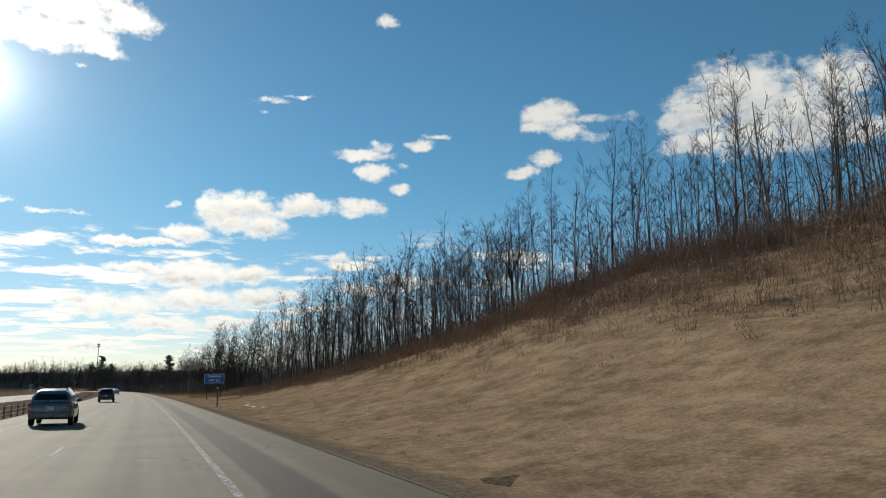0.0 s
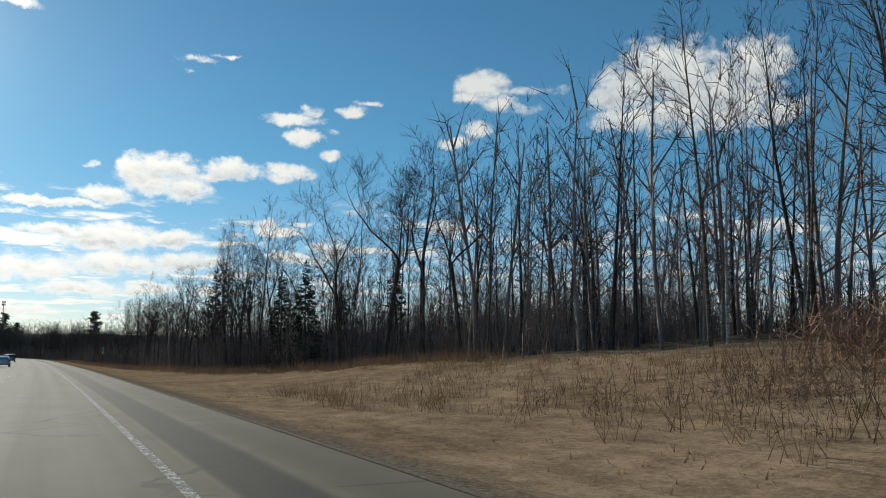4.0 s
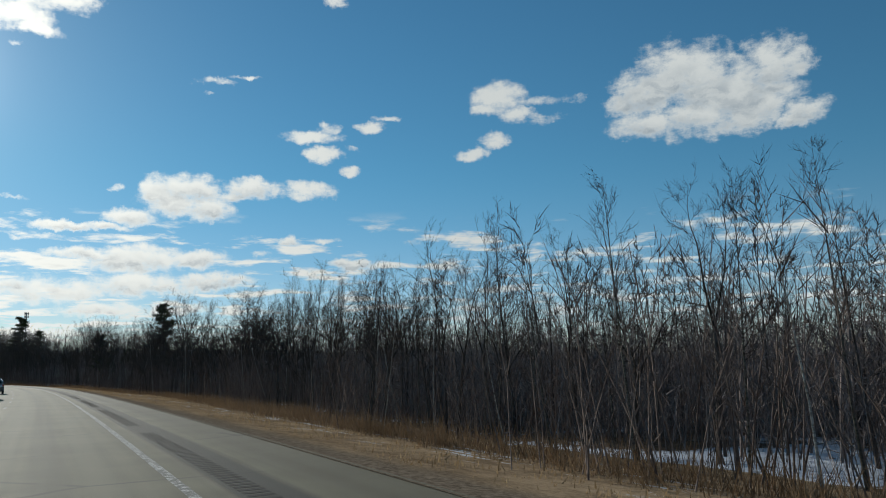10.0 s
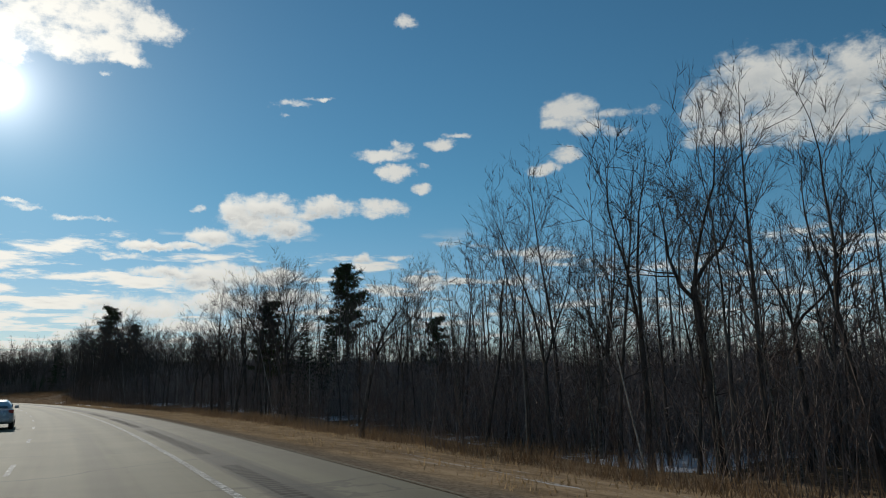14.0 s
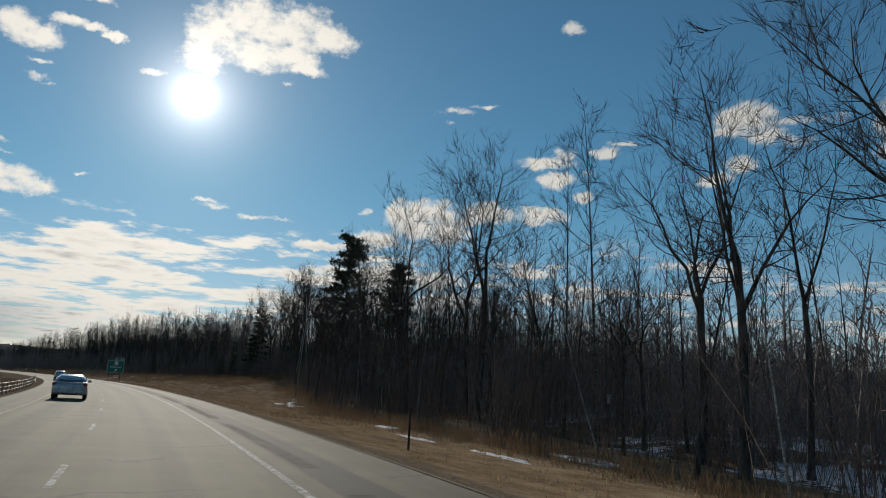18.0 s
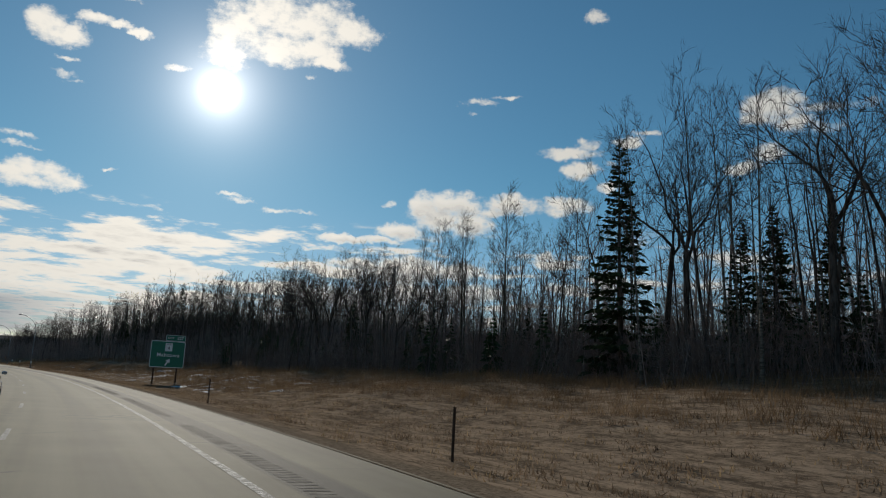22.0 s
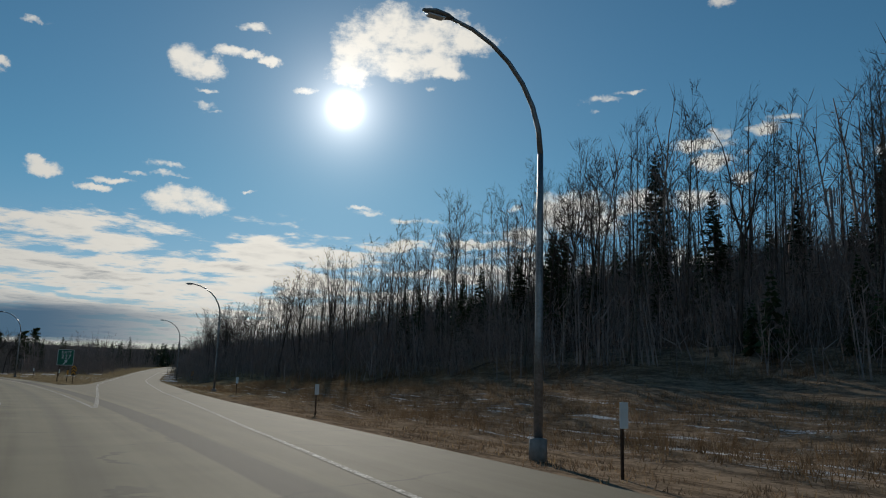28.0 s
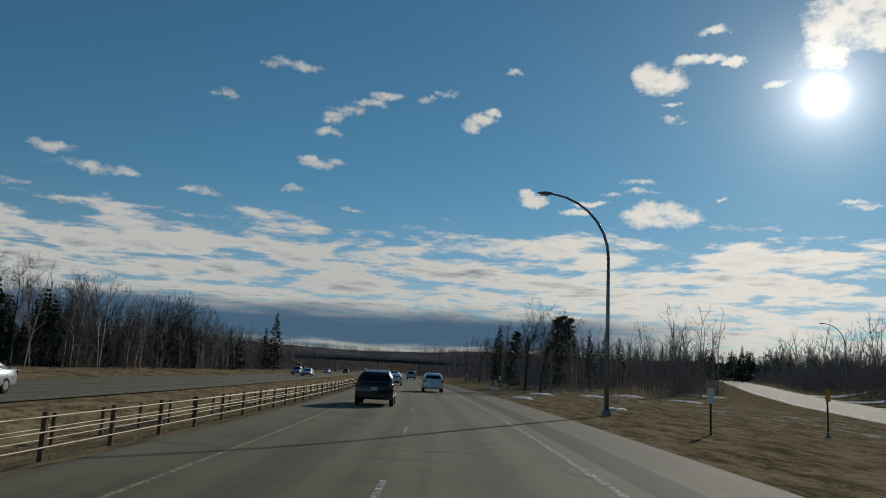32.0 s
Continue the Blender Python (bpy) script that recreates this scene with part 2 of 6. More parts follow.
# far grey bank low on the horizon with a bright gap under it
bank_el = wn.math("ADD", el, wn.math("MULTIPLY", wn.math("SUBTRACT", wn.noise(wn.combine(wn.math("MULTIPLY", az, 0.12), el, 0.0), 1.0, 5.0).outputs["Fac"], 0.5), 2.0))
bank = wn.math("MULTIPLY", wn.math("MULTIPLY", wn.step(bank_el, 5.2, 3.6), wn.step(bank_el, 1.5, 2.2)), wn.step(az, 40.0, 58.0))
gap = wn.math("MULTIPLY", wn.step(bank_el, 2.0, 1.4), wn.step(az, 55.0, 64.0))
base = wn.vector("MULTIPLY")
wn.link(sky.outputs[0], base.inputs[0])
wn.link(wn.mix(wn.step(el, 0.0, 16.0), (0.88, 0.88, 0.97), (0.54, 0.92, 0.95)), base.inputs[1])
tone = wn.mix(dens, base.outputs[0], cloud)
tone = wn.mix(bank, tone, (1.1, 2.1, 3.2))
tone = wn.mix(gap, tone, (7.5, 7.0, 6.2))
# the sun itself and the bright air round it
disc = wn.math("MULTIPLY", wn.math("EXPONENT", wn.math("MULTIPLY", wn.math("MULTIPLY", ang, ang), -1.9)), 90.0)
halo = wn.math("ADD", wn.math("MULTIPLY", wn.math("EXPONENT", wn.math("MULTIPLY", ang, -0.62)), 25.0),
               wn.math("MULTIPLY", wn.math("EXPONENT", wn.math("MULTIPLY", ang, -0.14)), 3.2))
shine = wn.math("ADD", disc, halo)
glow = wn.vector("SCALE")
glow.inputs[0].default_value = (1.0, 0.95, 0.9)
wn.link(shine, glow.inputs["Scale"])
total = wn.vector("ADD")
wn.link(tone, total.inputs[0])
wn.link(glow.outputs[0], total.inputs[1])
wn.link(total.outputs[0], w_bg.inputs["Color"])

sun_data = bpy.data.lights.new("sun", "SUN")
sun_data.energy, sun_data.angle, sun_data.color = 5.0, radians(0.53), (1.0, 0.93, 0.81)
sun_ob = new("sun", sun_data)
sun_ob.matrix_world = look(heading_vec(SUN_AZ, SUN_EL) * 300, (0, 0, 0))

# ---- materials ----


def material(name, rough=0.8, metal=0.0):
    m = bpy.data.materials.new(name)
    m.use_nodes = True
    k = Nodes(m.node_tree)
    bsdf = m.node_tree.nodes["Principled BSDF"]
    bsdf.inputs["Roughness"].default_value = rough
    bsdf.inputs["Metallic"].default_value = metal
    if rough >= 0.75:
        bsdf.inputs["Specular IOR Level"].default_value = 0.0 if rough >= 0.9 else 0.08
    return m, k, bsdf


def position(k):
    return k.add("ShaderNodeNewGeometry").outputs["Position"]


def bump(k, bsdf, height, strength=0.4, distance=0.02):
    b = k.add("ShaderNodeBump")
    b.inputs["Strength"].default_value = strength
    b.inputs["Distance"].default_value = distance
    k.link(height, b.inputs["Height"])
    k.link(b.outputs[0], bsdf.inputs["Normal"])


def surface(name, dark, light, scale, rough=0.8, metal=0.0, fine_scale=None, relief=0.3, depth=0.01, spread=0.5, vary=0.0):
    """A surface of two tones mottled at two scales."""
    m, k, bsdf = material(name, rough, metal)
    pos = position(k)
    big = k.noise(pos, scale, 4.0).outputs["Fac"]
    small = k.noise(pos, fine_scale or scale * 12, 3.0).outputs["Fac"]
    f = k.math("ADD", k.math("MULTIPLY", big, 0.6), k.math("MULTIPLY", small, 0.4))
    f = k.step(f, 0.5 - spread * 0.4, 0.5 + spread * 0.4)
    col = k.mix(f, dark, light)
    if vary:
        info = k.add("ShaderNodeObjectInfo").outputs["Random"]
        col = k.mix(k.math("MULTIPLY", info, vary), col, tuple(c * 0.35 for c in dark))
    k.link(col, bsdf.inputs["Base Color"])
    bump(k, bsdf, small, relief, depth)
    return m


def plain(name, colour, rough=0.5, metal=0.0, coat=0.0):
    m, k, bsdf = material(name, rough, metal)
    n = k.noise(position(k), 3.0, 4.0).outputs["Fac"]
    col = k.mix(k.step(n, 0.25, 0.8), tuple(c * 0.86 for c in colour), colour)
    k.link(col, bsdf.inputs["Base Color"])
    k.put(bsdf.inputs["Roughness"], k.step(n, 0.2, 0.9, rough * 0.85, min(1.0, rough * 1.2)))
    bsdf.inputs["Coat Weight"].default_value = coat
    return m


def road_uv(k):
    """Metres along and across the road, stored as UV / 10."""
    node = k.add("ShaderNodeUVMap")
    node.uv_map = "road"
    uv = node.outputs[0]
    sc = k.vector("SCALE")
    k.link(uv, sc.inputs[0])
    sc.inputs["Scale"].default_value = 10.0
    sp = k.add("ShaderNodeSeparateXYZ")
    k.link(sc.outputs[0], sp.inputs[0])
    return sc.outputs[0], sp.outputs[0], sp.outputs[1]


def make_asphalt():
    m, k, bsdf = material("asphalt", 0.8)
    bsdf.inputs["Specular IOR Level"].default_value = 0.12
    vec, s, lat = road_uv(k)
    pos = position(k)
    grain = k.noise(pos, 55.0, 2.0).outputs["Fac"]
    blotch = k.noise(pos, 0.35, 5.0).outputs["Fac"]
    streak = k.noise(k.combine(k.math("MULTIPLY", s, 0.02), k.math("MULTIPLY", lat, 1.6), 0.0), 1.0, 4.0).outputs["Fac"]
    tone_f = k.math("ADD", k.math("MULTIPLY", grain, 0.35), k.math("ADD", k.math("MULTIPLY", blotch, 0.3), k.math("MULTIPLY", streak, 0.35)))
    col = k.mix(k.step(tone_f, 0.3, 0.7), (0.095, 0.083, 0.051), (0.215, 0.192, 0.125))
    # dark tar-sealed strip on the shoulder beside the rumble grooves
    edge = k.math("ADD", lat, k.math("MULTIPLY", k.math("SUBTRACT", streak, 0.5), 0.5))
    strip = k.math("MULTIPLY", k.step(edge, 0.45, 0.62), k.step(edge, 1.6, 1.35))
    col = k.mix(k.math("MULTIPLY", strip, 0.85), col, (0.036, 0.034, 0.03))
    # polished wheel paths and a darker oil band between them, in each lane
    across = k.math("ABSOLUTE", k.math("SUBTRACT", k.math("FLOORED_MODULO", k.math("ADD", lat, 0.0), LANE), LANE / 2))
    wheel = k.step(k.math("ABSOLUTE", k.math("SUBTRACT", across, 0.85)), 0.4, 0.1)
    oil = k.step(across, 0.5, 0.1)
    on_lane = k.step(lat, 0.1, -0.1)
    col = k.mix(k.math("MULTIPLY", k.math("MULTIPLY", wheel, on_lane), 0.3), col, (0.21, 0.19, 0.13))
    col = k.mix(k.math("MULTIPLY", k.math("MULTIPLY", oil, on_lane), 0.35), col, (0.07, 0.066, 0.052))
    col = k.mix(k.step(lat, 1.6, 2.2, 0.0, 0.5), col, (0.105, 0.09, 0.06))
    # sealed cracks
    crack = k.add("ShaderNodeTexVoronoi")
    crack.feature = "DISTANCE_TO_EDGE"
    k.put(crack.inputs["Vector"], k.combine(k.math("MULTIPLY", s, 0.16), k.math("MULTIPLY", lat, 0.09), k.math("MULTIPLY", blotch, 0.6)))
    crack.inputs["Scale"].default_value = 1.0
    line = k.math("MULTIPLY", k.step(crack.outputs["Distance"], 0.012, 0.004), k.step(blotch, 0.46, 0.56))
    col = k.mix(k.math("MULTIPLY", line, 0.45), col, (0.03, 0.03, 0.03))
    k.link(col, bsdf.inputs["Base Color"])
    k.put(bsdf.inputs["Roughness"], k.step(grain, 0.2, 0.8, 0.76, 0.94))
    bump(k, bsdf, grain, 0.5, 0.006)
    return m


def worn_paint(name, colour, wear):
    m, k, bsdf = material(name, 0.8)
    pos = position(k)
    n = k.math("ADD", k.math("MULTIPLY", k.noise(pos, 6.0, 5.0, 0.7).outputs["Fac"], 0.6), k.math("MULTIPLY", k.noise(pos, 40.0, 3.0).outputs["Fac"], 0.4))
    col = k.mix(k.step(n, wear, wear + 0.12), (0.16, 0.15, 0.13), colour)
    k.link(col, bsdf.inputs["Base Color"])
    bump(k, bsdf, n, 0.4, 0.004)
    return m


def make_verge():
    """Mown dry grass with gravel by the shoulder and old snow in streaks."""
    m, k, bsdf = material("dry_grass", 0.9)
    vec, s, lat = road_uv(k)
    pos = position(k)
    big = k.noise(pos, 0.12, 4.0).outputs["Fac"]
    mid = k.noise(k.combine(k.math("MULTIPLY", s, 0.35), k.math("MULTIPLY", lat, 1.1), 0.0), 1.0, 5.0, 0.65).outputs["Fac"]
    small = k.noise(pos, 9.0, 5.0, 0.7).outputs["Fac"]
    clump = k.noise(pos, 1.1, 6.0, 0.72).outputs["Fac"]
    f = k.math("ADD", k.math("MULTIPLY", mid, 0.3), k.math("ADD", k.math("MULTIPLY", small, 0.35), k.math("MULTIPLY", clump, 0.35)))
    tan = k.mix(k.step(f, 0.38, 0.62), (0.2, 0.137, 0.082), (0.43, 0.305, 0.185))
    col = k.mix(k.step(big, 0.42, 0.62), tan, k.mix(k.step(f, 0.4, 0.62), (0.16, 0.108, 0.066), (0.37, 0.26, 0.158)))
    # rougher brown grass along the second half, mown in rows
    tussock = k.noise(k.combine(k.math("MULTIPLY", s, 1.6), k.math("MULTIPLY", lat, 3.0), 0.0), 1.0, 5.0, 0.75).outputs["Fac"]
    rough_f = k.step(k.math("ADD", k.math("MULTIPLY", mid, 0.4), k.math("ADD", k.math("MULTIPLY", small, 0.2), k.math("MULTIPLY", tussock, 0.4))), 0.42, 0.57)
    brown = k.mix(rough_f, (0.1, 0.075, 0.055), (0.34, 0.25, 0.175))
    col = k.mix(k.step(s, 520.0, 600.0, 0.0, 0.85), col, brown)
    olive = k.mix(rough_f, (0.1, 0.078, 0.042), (0.31, 0.24, 0.135))
    col = k.mix(k.step(s, 850.0, 905.0, 0.0, 0.8), col, olive)
    grav = k.step(k.math("ADD", lat, k.math("MULTIPLY", mid, 1.6)), 5.6, 4.4)
    grav = k.math("MULTIPLY", grav, k.step(s, 912.0, 890.0))
    col = k.mix(grav, col, k.mix(k.step(small, 0.35, 0.65), (0.12, 0.09, 0.062), (0.27, 0.21, 0.15)))
    # crusts of old snow along the ditch edge in the wooded stretch
    reach = k.math("MULTIPLY", k.step(s, 190.0, 215.0), k.step(s, 440.0, 410.0))
    ridge = k.math("MULTIPLY", k.step(lat, 5.6, 6.8), k.step(lat, 10.0, 8.6))
    flake = k.noise(k.combine(k.math("MULTIPLY", s, 0.22), k.math("MULTIPLY", lat, 1.5), 3.0), 1.0, 6.0, 0.7).outputs["Fac"]
    snow = k.math("MULTIPLY", k.math("MULTIPLY", reach, ridge), k.step(k.math("ADD", flake, k.math("MULTIPLY", small, 0.25)), 0.68, 0.74))
    far = k.math("MULTIPLY", k.math("MULTIPLY", k.step(lat, 12.0, 16.0), k.step(lat, 26.0, 22.0)), k.step(s, 690.0, 720.0))
    snow2 = k.math("MULTIPLY", far, k.step(k.math("ADD", flake, k.math("MULTIPLY", small, 0.3)), 0.72, 0.77))
    flecks = k.math("MULTIPLY", k.math("MULTIPLY", k.step(s, 728.0, 742.0), k.step(s, 800.0, 780.0)), k.math("MULTIPLY", k.step(lat, 7.0, 9.0), k.step(lat, 28.0, 22.0)))
    fleck_n = k.noise(k.combine(k.math("MULTIPLY", s, 0.9), k.math("MULTIPLY", lat, 2.6), 7.0), 1.0, 5.0, 0.75).outputs["Fac"]
    snow3 = k.math("MULTIPLY", flecks, k.step(k.math("ADD", fleck_n, k.math("MULTIPLY", flake, 0.4)), 0.79, 0.82))
    snow = k.math("MAXIMUM", snow, k.math("MAXIMUM", snow2, snow3))
    col = k.mix(snow, col, (0.62, 0.62, 0.62))
    k.link(col, bsdf.inputs["Base Color"])
    bump(k, bsdf, k.math("ADD", k.math("MULTIPLY", f, 0.5), k.math("MULTIPLY", tussock, 0.5)), 1.0, 0.055)
    return m


def make_floor():
    """Leaf litter and far woods; old snow lies between the trunks."""
    m, k, bsdf = material("leaf_litter", 0.95)
    pos = position(k)
    big = k.noise(pos, 0.09, 5.0, 0.6).outputs["Fac"]
    small = k.noise(pos, 5.0, 5.0, 0.7).outputs["Fac"]
    col = k.mix(k.step(small, 0.3, 0.7), (0.06, 0.045, 0.032), (0.19, 0.138, 0.095))
    dry = k.step(k.noise(pos, 0.03, 3.0).outputs["Fac"], 0.5, 0.65)
    col = k.mix(k.math("MULTIPLY", dry, 0.3), col, (0.16, 0.11, 0.06))
    snow = k.step(k.math("ADD", big, k.math("MULTIPLY", small, 0.22)), 0.63, 0.66)
    zz = k.add("ShaderNodeSeparateXYZ")
    k.link(pos, zz.inputs[0])
    vec, s, lat = road_uv(k)
    ragged = k.math("MULTIPLY", k.math("SUBTRACT", k.noise(pos, 0.02, 4.0, 0.6).outputs["Fac"], 0.5), 160.0)
    s_r = k.math("ADD", s, ragged)
    low = k.math("MULTIPLY", k.math("MULTIPLY", k.step(s_r, 190.0, 250.0), k.step(s_r, 600.0, 540.0)), k.math("MULTIPLY", k.step(lat, 7.0, 9.0), k.step(k.math("ADD", lat, k.math("MULTIPLY", ragged, 0.4)), 80.0, 50.0)))
    col = k.mix(k.math("MULTIPLY", snow, low), col, (0.6, 0.62, 0.66))
    # high ground greyed like far woods, with distance haze in the colour
    col = k.mix(k.step(zz.outputs[2], 9.0, 14.0), col, k.mix(k.step(k.noise(pos, 0.02, 5.0, 0.7).outputs["Fac"], 0.4, 0.6), (0.075, 0.069, 0.066), (0.16, 0.142, 0.13)))
    k.link(col, bsdf.inputs["Base Color"])
    bump(k, bsdf, small, 0.8, 0.08)
    return m


def bark(name, dark, light, band=False):
    m, k, bsdf = material(name, 0.9)
    tc = k.add("ShaderNodeTexCoord").outputs["Object"]
    sp = k.add("ShaderNodeSeparateXYZ")
    k.link(tc, sp.inputs[0])
    stretch = k.combine(k.math("MULTIPLY", sp.outputs[0], 6.0), k.math("MULTIPLY", sp.outputs[1], 6.0), k.math("MULTIPLY", sp.outputs[2], 30.0 if band else 1.2))
    n = k.noise(stretch, 1.0 if not band else 0.35, 4.0, 0.6).outputs["Fac"]
    col = k.mix(k.step(n, 0.35, 0.65), dark, light)
    info = k.add("ShaderNodeObjectInfo").outputs["Random"]
    col = k.mix(k.math("MULTIPLY", info, 0.5), col, dark)
    k.link(col, bsdf.inputs["Base Color"])
    bump(k, bsdf, n, 0.6, 0.02)
    return m


def pane(name, colour=(0.02, 0.025, 0.03)):
    m, k, bsdf = material(name, 0.06)
    bsdf.inputs["Base Color"].default_value = (*colour, 1)
    bsdf.inputs["Specular IOR Level"].default_value = 0.6
    return m


M_ASPHALT = make_asphalt()
M_WHITE_LINE = worn_paint("white_road_paint", (0.68, 0.66, 0.61), 0.48)
M_YELLOW_LINE = worn_paint("yellow_road_paint", (0.55, 0.46, 0.26), 0.47)
M_VERGE = make_verge()
M_FLOOR = make_floor()
M_BARK = bark("grey_brown_bark", (0.045, 0.039, 0.034), (0.15, 0.13, 0.112))
M_ASPEN = bark("aspen_bark", (0.06, 0.054, 0.044), (0.21, 0.195, 0.16), True)
M_BIRCH = bark("birch_bark", (0.22, 0.2, 0.17), (0.55, 0.52, 0.46), True)
M_TWIG = surface("twig_bark", (0.06, 0.05, 0.044), (0.18, 0.15, 0.13), 2.0, 0.9, vary=0.6)
M_BRUSH = surface("brush_stems", (0.115, 0.09, 0.08), (0.33, 0.26, 0.22), 0.8, 0.9, vary=0.6)
# grey stems, paled further: haze over the woods is put into this colour
M_HAZE_STEMS = surface("haze_grey_stems", (0.13, 0.108, 0.1), (0.36, 0.3, 0.27), 0.8, 0.9)
M_RUSSET = surface("russet_brush", (0.15, 0.095, 0.07), (0.36, 0.24, 0.165), 0.5, 0.9)
# bare woods far off, their tone lifted to paint in distance haze
M_FAR = surface("far_haze_woods", (0.085, 0.078, 0.076), (0.2, 0.18, 0.17), 0.05, 0.95, fine_scale=0.6)
M_NEEDLE = surface("conifer_needles", (0.018, 0.032, 0.017), (0.07, 0.1, 0.045), 1.5, 0.75, vary=0.4)
M_PINE = surface("pine_needles", (0.018, 0.03, 0.012), (0.075, 0.095, 0.035), 1.5, 0.75, vary=0.3)
def see_through(m, share):
    """Thin blades let the sun shine through them."""
    k = Nodes(m.node_tree)
    bsdf, out = m.node_tree.nodes["Principled BSDF"], m.node_tree.nodes["Material Output"]
    tr, mx = k.add("ShaderNodeBsdfTranslucent"), k.add("ShaderNodeMixShader")
    k.link(bsdf.inputs["Base Color"].links[0].from_socket, tr.inputs["Color"])
    mx.inputs[0].default_value = share
    k.link(bsdf.outputs[0], mx.inputs[1])
    k.link(tr.outputs[0], mx.inputs[2])
    k.link(mx.outputs[0], out.inputs["Surface"])
    return m


M_GRASS = surface("straw", (0.17, 0.115, 0.062), (0.42, 0.3, 0.17), 0.7, 0.85, fine_scale=6.0)
M_REED = surface("tall_dry_grass", (0.1, 0.064, 0.036), (0.27, 0.18, 0.105), 0.35, 0.85, fine_scale=6.0)
def make_snow():
    """Old snow, thin enough for straw to show through."""
    m, k, bsdf = material("old_snow", 0.85)
    pos = position(k)
    n = k.math("ADD", k.math("MULTIPLY", k.noise(pos, 1.6, 5.0, 0.7).outputs["Fac"], 0.55), k.math("MULTIPLY", k.noise(pos, 7.0, 4.0, 0.7).outputs["Fac"], 0.45))
    col = k.mix(k.step(n, 0.42, 0.5), (0.2, 0.14, 0.085), (0.68, 0.69, 0.71))
    k.link(col, bsdf.inputs["Base Color"])
    bump(k, bsdf, n, 1.0, 0.1)
    return m


M_TUSSOCK = surface("brown_grass", (0.085, 0.06, 0.042), (0.28, 0.2, 0.132), 0.9, 0.95, fine_scale=5.0)
M_SNOW = make_snow()
see_through(M_TUSSOCK, 0.4)
see_through(M_GRASS, 0.4)
see_through(M_REED, 0.25)
M_STEEL = surface("galvanised_steel", (0.12, 0.125, 0.13), (0.3, 0.31, 0.32), 1.2, 0.45, 0.7)
M_POST = surface("rusty_steel_post", (0.045, 0.03, 0.022), (0.13, 0.085, 0.06), 3.0, 0.75, 0.2)
M_WOOD = surface("weathered_wood", (0.07, 0.05, 0.036), (0.2, 0.15, 0.105), 4.0, 0.85)
M_RAIL = surface("weathered_rail", (0.3, 0.24, 0.15), (0.5, 0.42, 0.28), 3.0, 0.6, 0.2)
M_GREEN = plain("green_sign_sheet", (0.012, 0.16, 0.095), 0.45)
M_BLUE = plain("blue_sign_sheet", (0.025, 0.13, 0.42), 0.45)
M_LEGEND = plain("white_sign_legend", (0.78, 0.8, 0.78), 0.4)
M_AMBER = plain("amber_reflector", (0.75, 0.34, 0.04), 0.4)
M_BLACK = plain("black_sign_sheet", (0.02, 0.02, 0.02), 0.5)
M_CONCRETE = surface("concrete", (0.16, 0.15, 0.14), (0.34, 0.33, 0.31), 0.5, 0.85)
M_GIRDER = surface("girder_steel", (0.03, 0.026, 0.022), (0.075, 0.062, 0.05), 0.6, 0.7)
M_GLASS = pane("dark_car_glass")
M_TYRE = plain("tyre_rubber", (0.018, 0.018, 0.018), 0.85)
M_RIM = plain("alloy_rim", (0.4, 0.4, 0.42), 0.35, 0.8)
M_TRIM = plain("black_trim", (0.025, 0.025, 0.027), 0.6)
M_LAMP_RED = plain("red_lamp_lens", (0.35, 0.02, 0.015), 0.2, 0.0, 0.6)
M_LAMP_CLEAR = plain("clear_lamp_lens", (0.7, 0.7, 0.72), 0.15, 0.0, 0.6)
M_PLATE = plain("number_plate", (0.5, 0.55, 0.62), 0.5)

# ---- the road's line in plan: the right-hand edge line, s metres along it, lat metres to its right ----
HEADINGS = [(-290, 24.0), (0, 24.3), (174, 26), (290, 27), (348, 28), (406, 30), (493, 35.8), (536.5, 38.5), (580, 41.3), (638, 44.3),
            (696, 48.2), (739.5, 50.8), (768.5, 52.4), (870, 59.8), (899, 61.6), (928, 64), (957, 65.8), (1015, 67.5), (1044, 68), (2320, 68)]
ST = np.arange(-290.0, 2320.0, 2.0)
_h = np.interp(ST, [a for a, b in HEADINGS], [b for a, b in HEADINGS])
_k = np.exp(-np.linspace(-2, 2, 41) ** 2)
HD = np.radians(np.convolve(np.pad(_h, 20, "edge"), _k / _k.sum(), "valid"))
PX, PY = np.cumsum(-np.sin(HD) * 2.0), np.cumsum(np.cos(HD) * 2.0)
_i0 = int(np.argmin(abs(ST)))
PX, PY = PX - PX[_i0], PY - PY[_i0]


def plan(s, lat):
    """World x, y of a place by the road (numbers or arrays)."""
    s = np.asarray(s, float)
    h = np.interp(s, ST, HD)
    over = np.maximum(s - ST[-1], 0) + np.minimum(s - ST[0], 0)
    x = np.interp(s, ST, PX) - np.sin(h) * over + np.cos(h) * lat
    y = np.interp(s, ST, PY) + np.cos(h) * over + np.sin(h) * lat
    return x, y


def stations(x, y):
    """s and lat of world places (arrays)."""
    x, y = np.asarray(x, float), np.asarray(y, float)
    s, lat = np.empty_like(x), np.empty_like(x)
    coarse = slice(None, None, 4)
    cx, cy = PX[coarse], PY[coarse]
    for a in range(0, len(x), 4000):
        b = slice(a, a + 4000)
        i = np.argmin((x[b, None] - cx) ** 2 + (y[b, None] - cy) ** 2, 1) * 4
        for _ in range(2):
            rx, ry = x[b] - PX[i], y[b] - PY[i]
            along = -np.sin(HD[i]) * rx + np.cos(HD[i]) * ry
            i = np.clip(i + np.round(along / 2).astype(int), 0, len(ST) - 1)
        rx, ry = x[b] - PX[i], y[b] - PY[i]
        s[b] = ST[i] - np.sin(HD[i]) * rx + np.cos(HD[i]) * ry
        lat[b] = np.cos(HD[i]) * rx + np.sin(HD[i]) * ry
    return s, lat


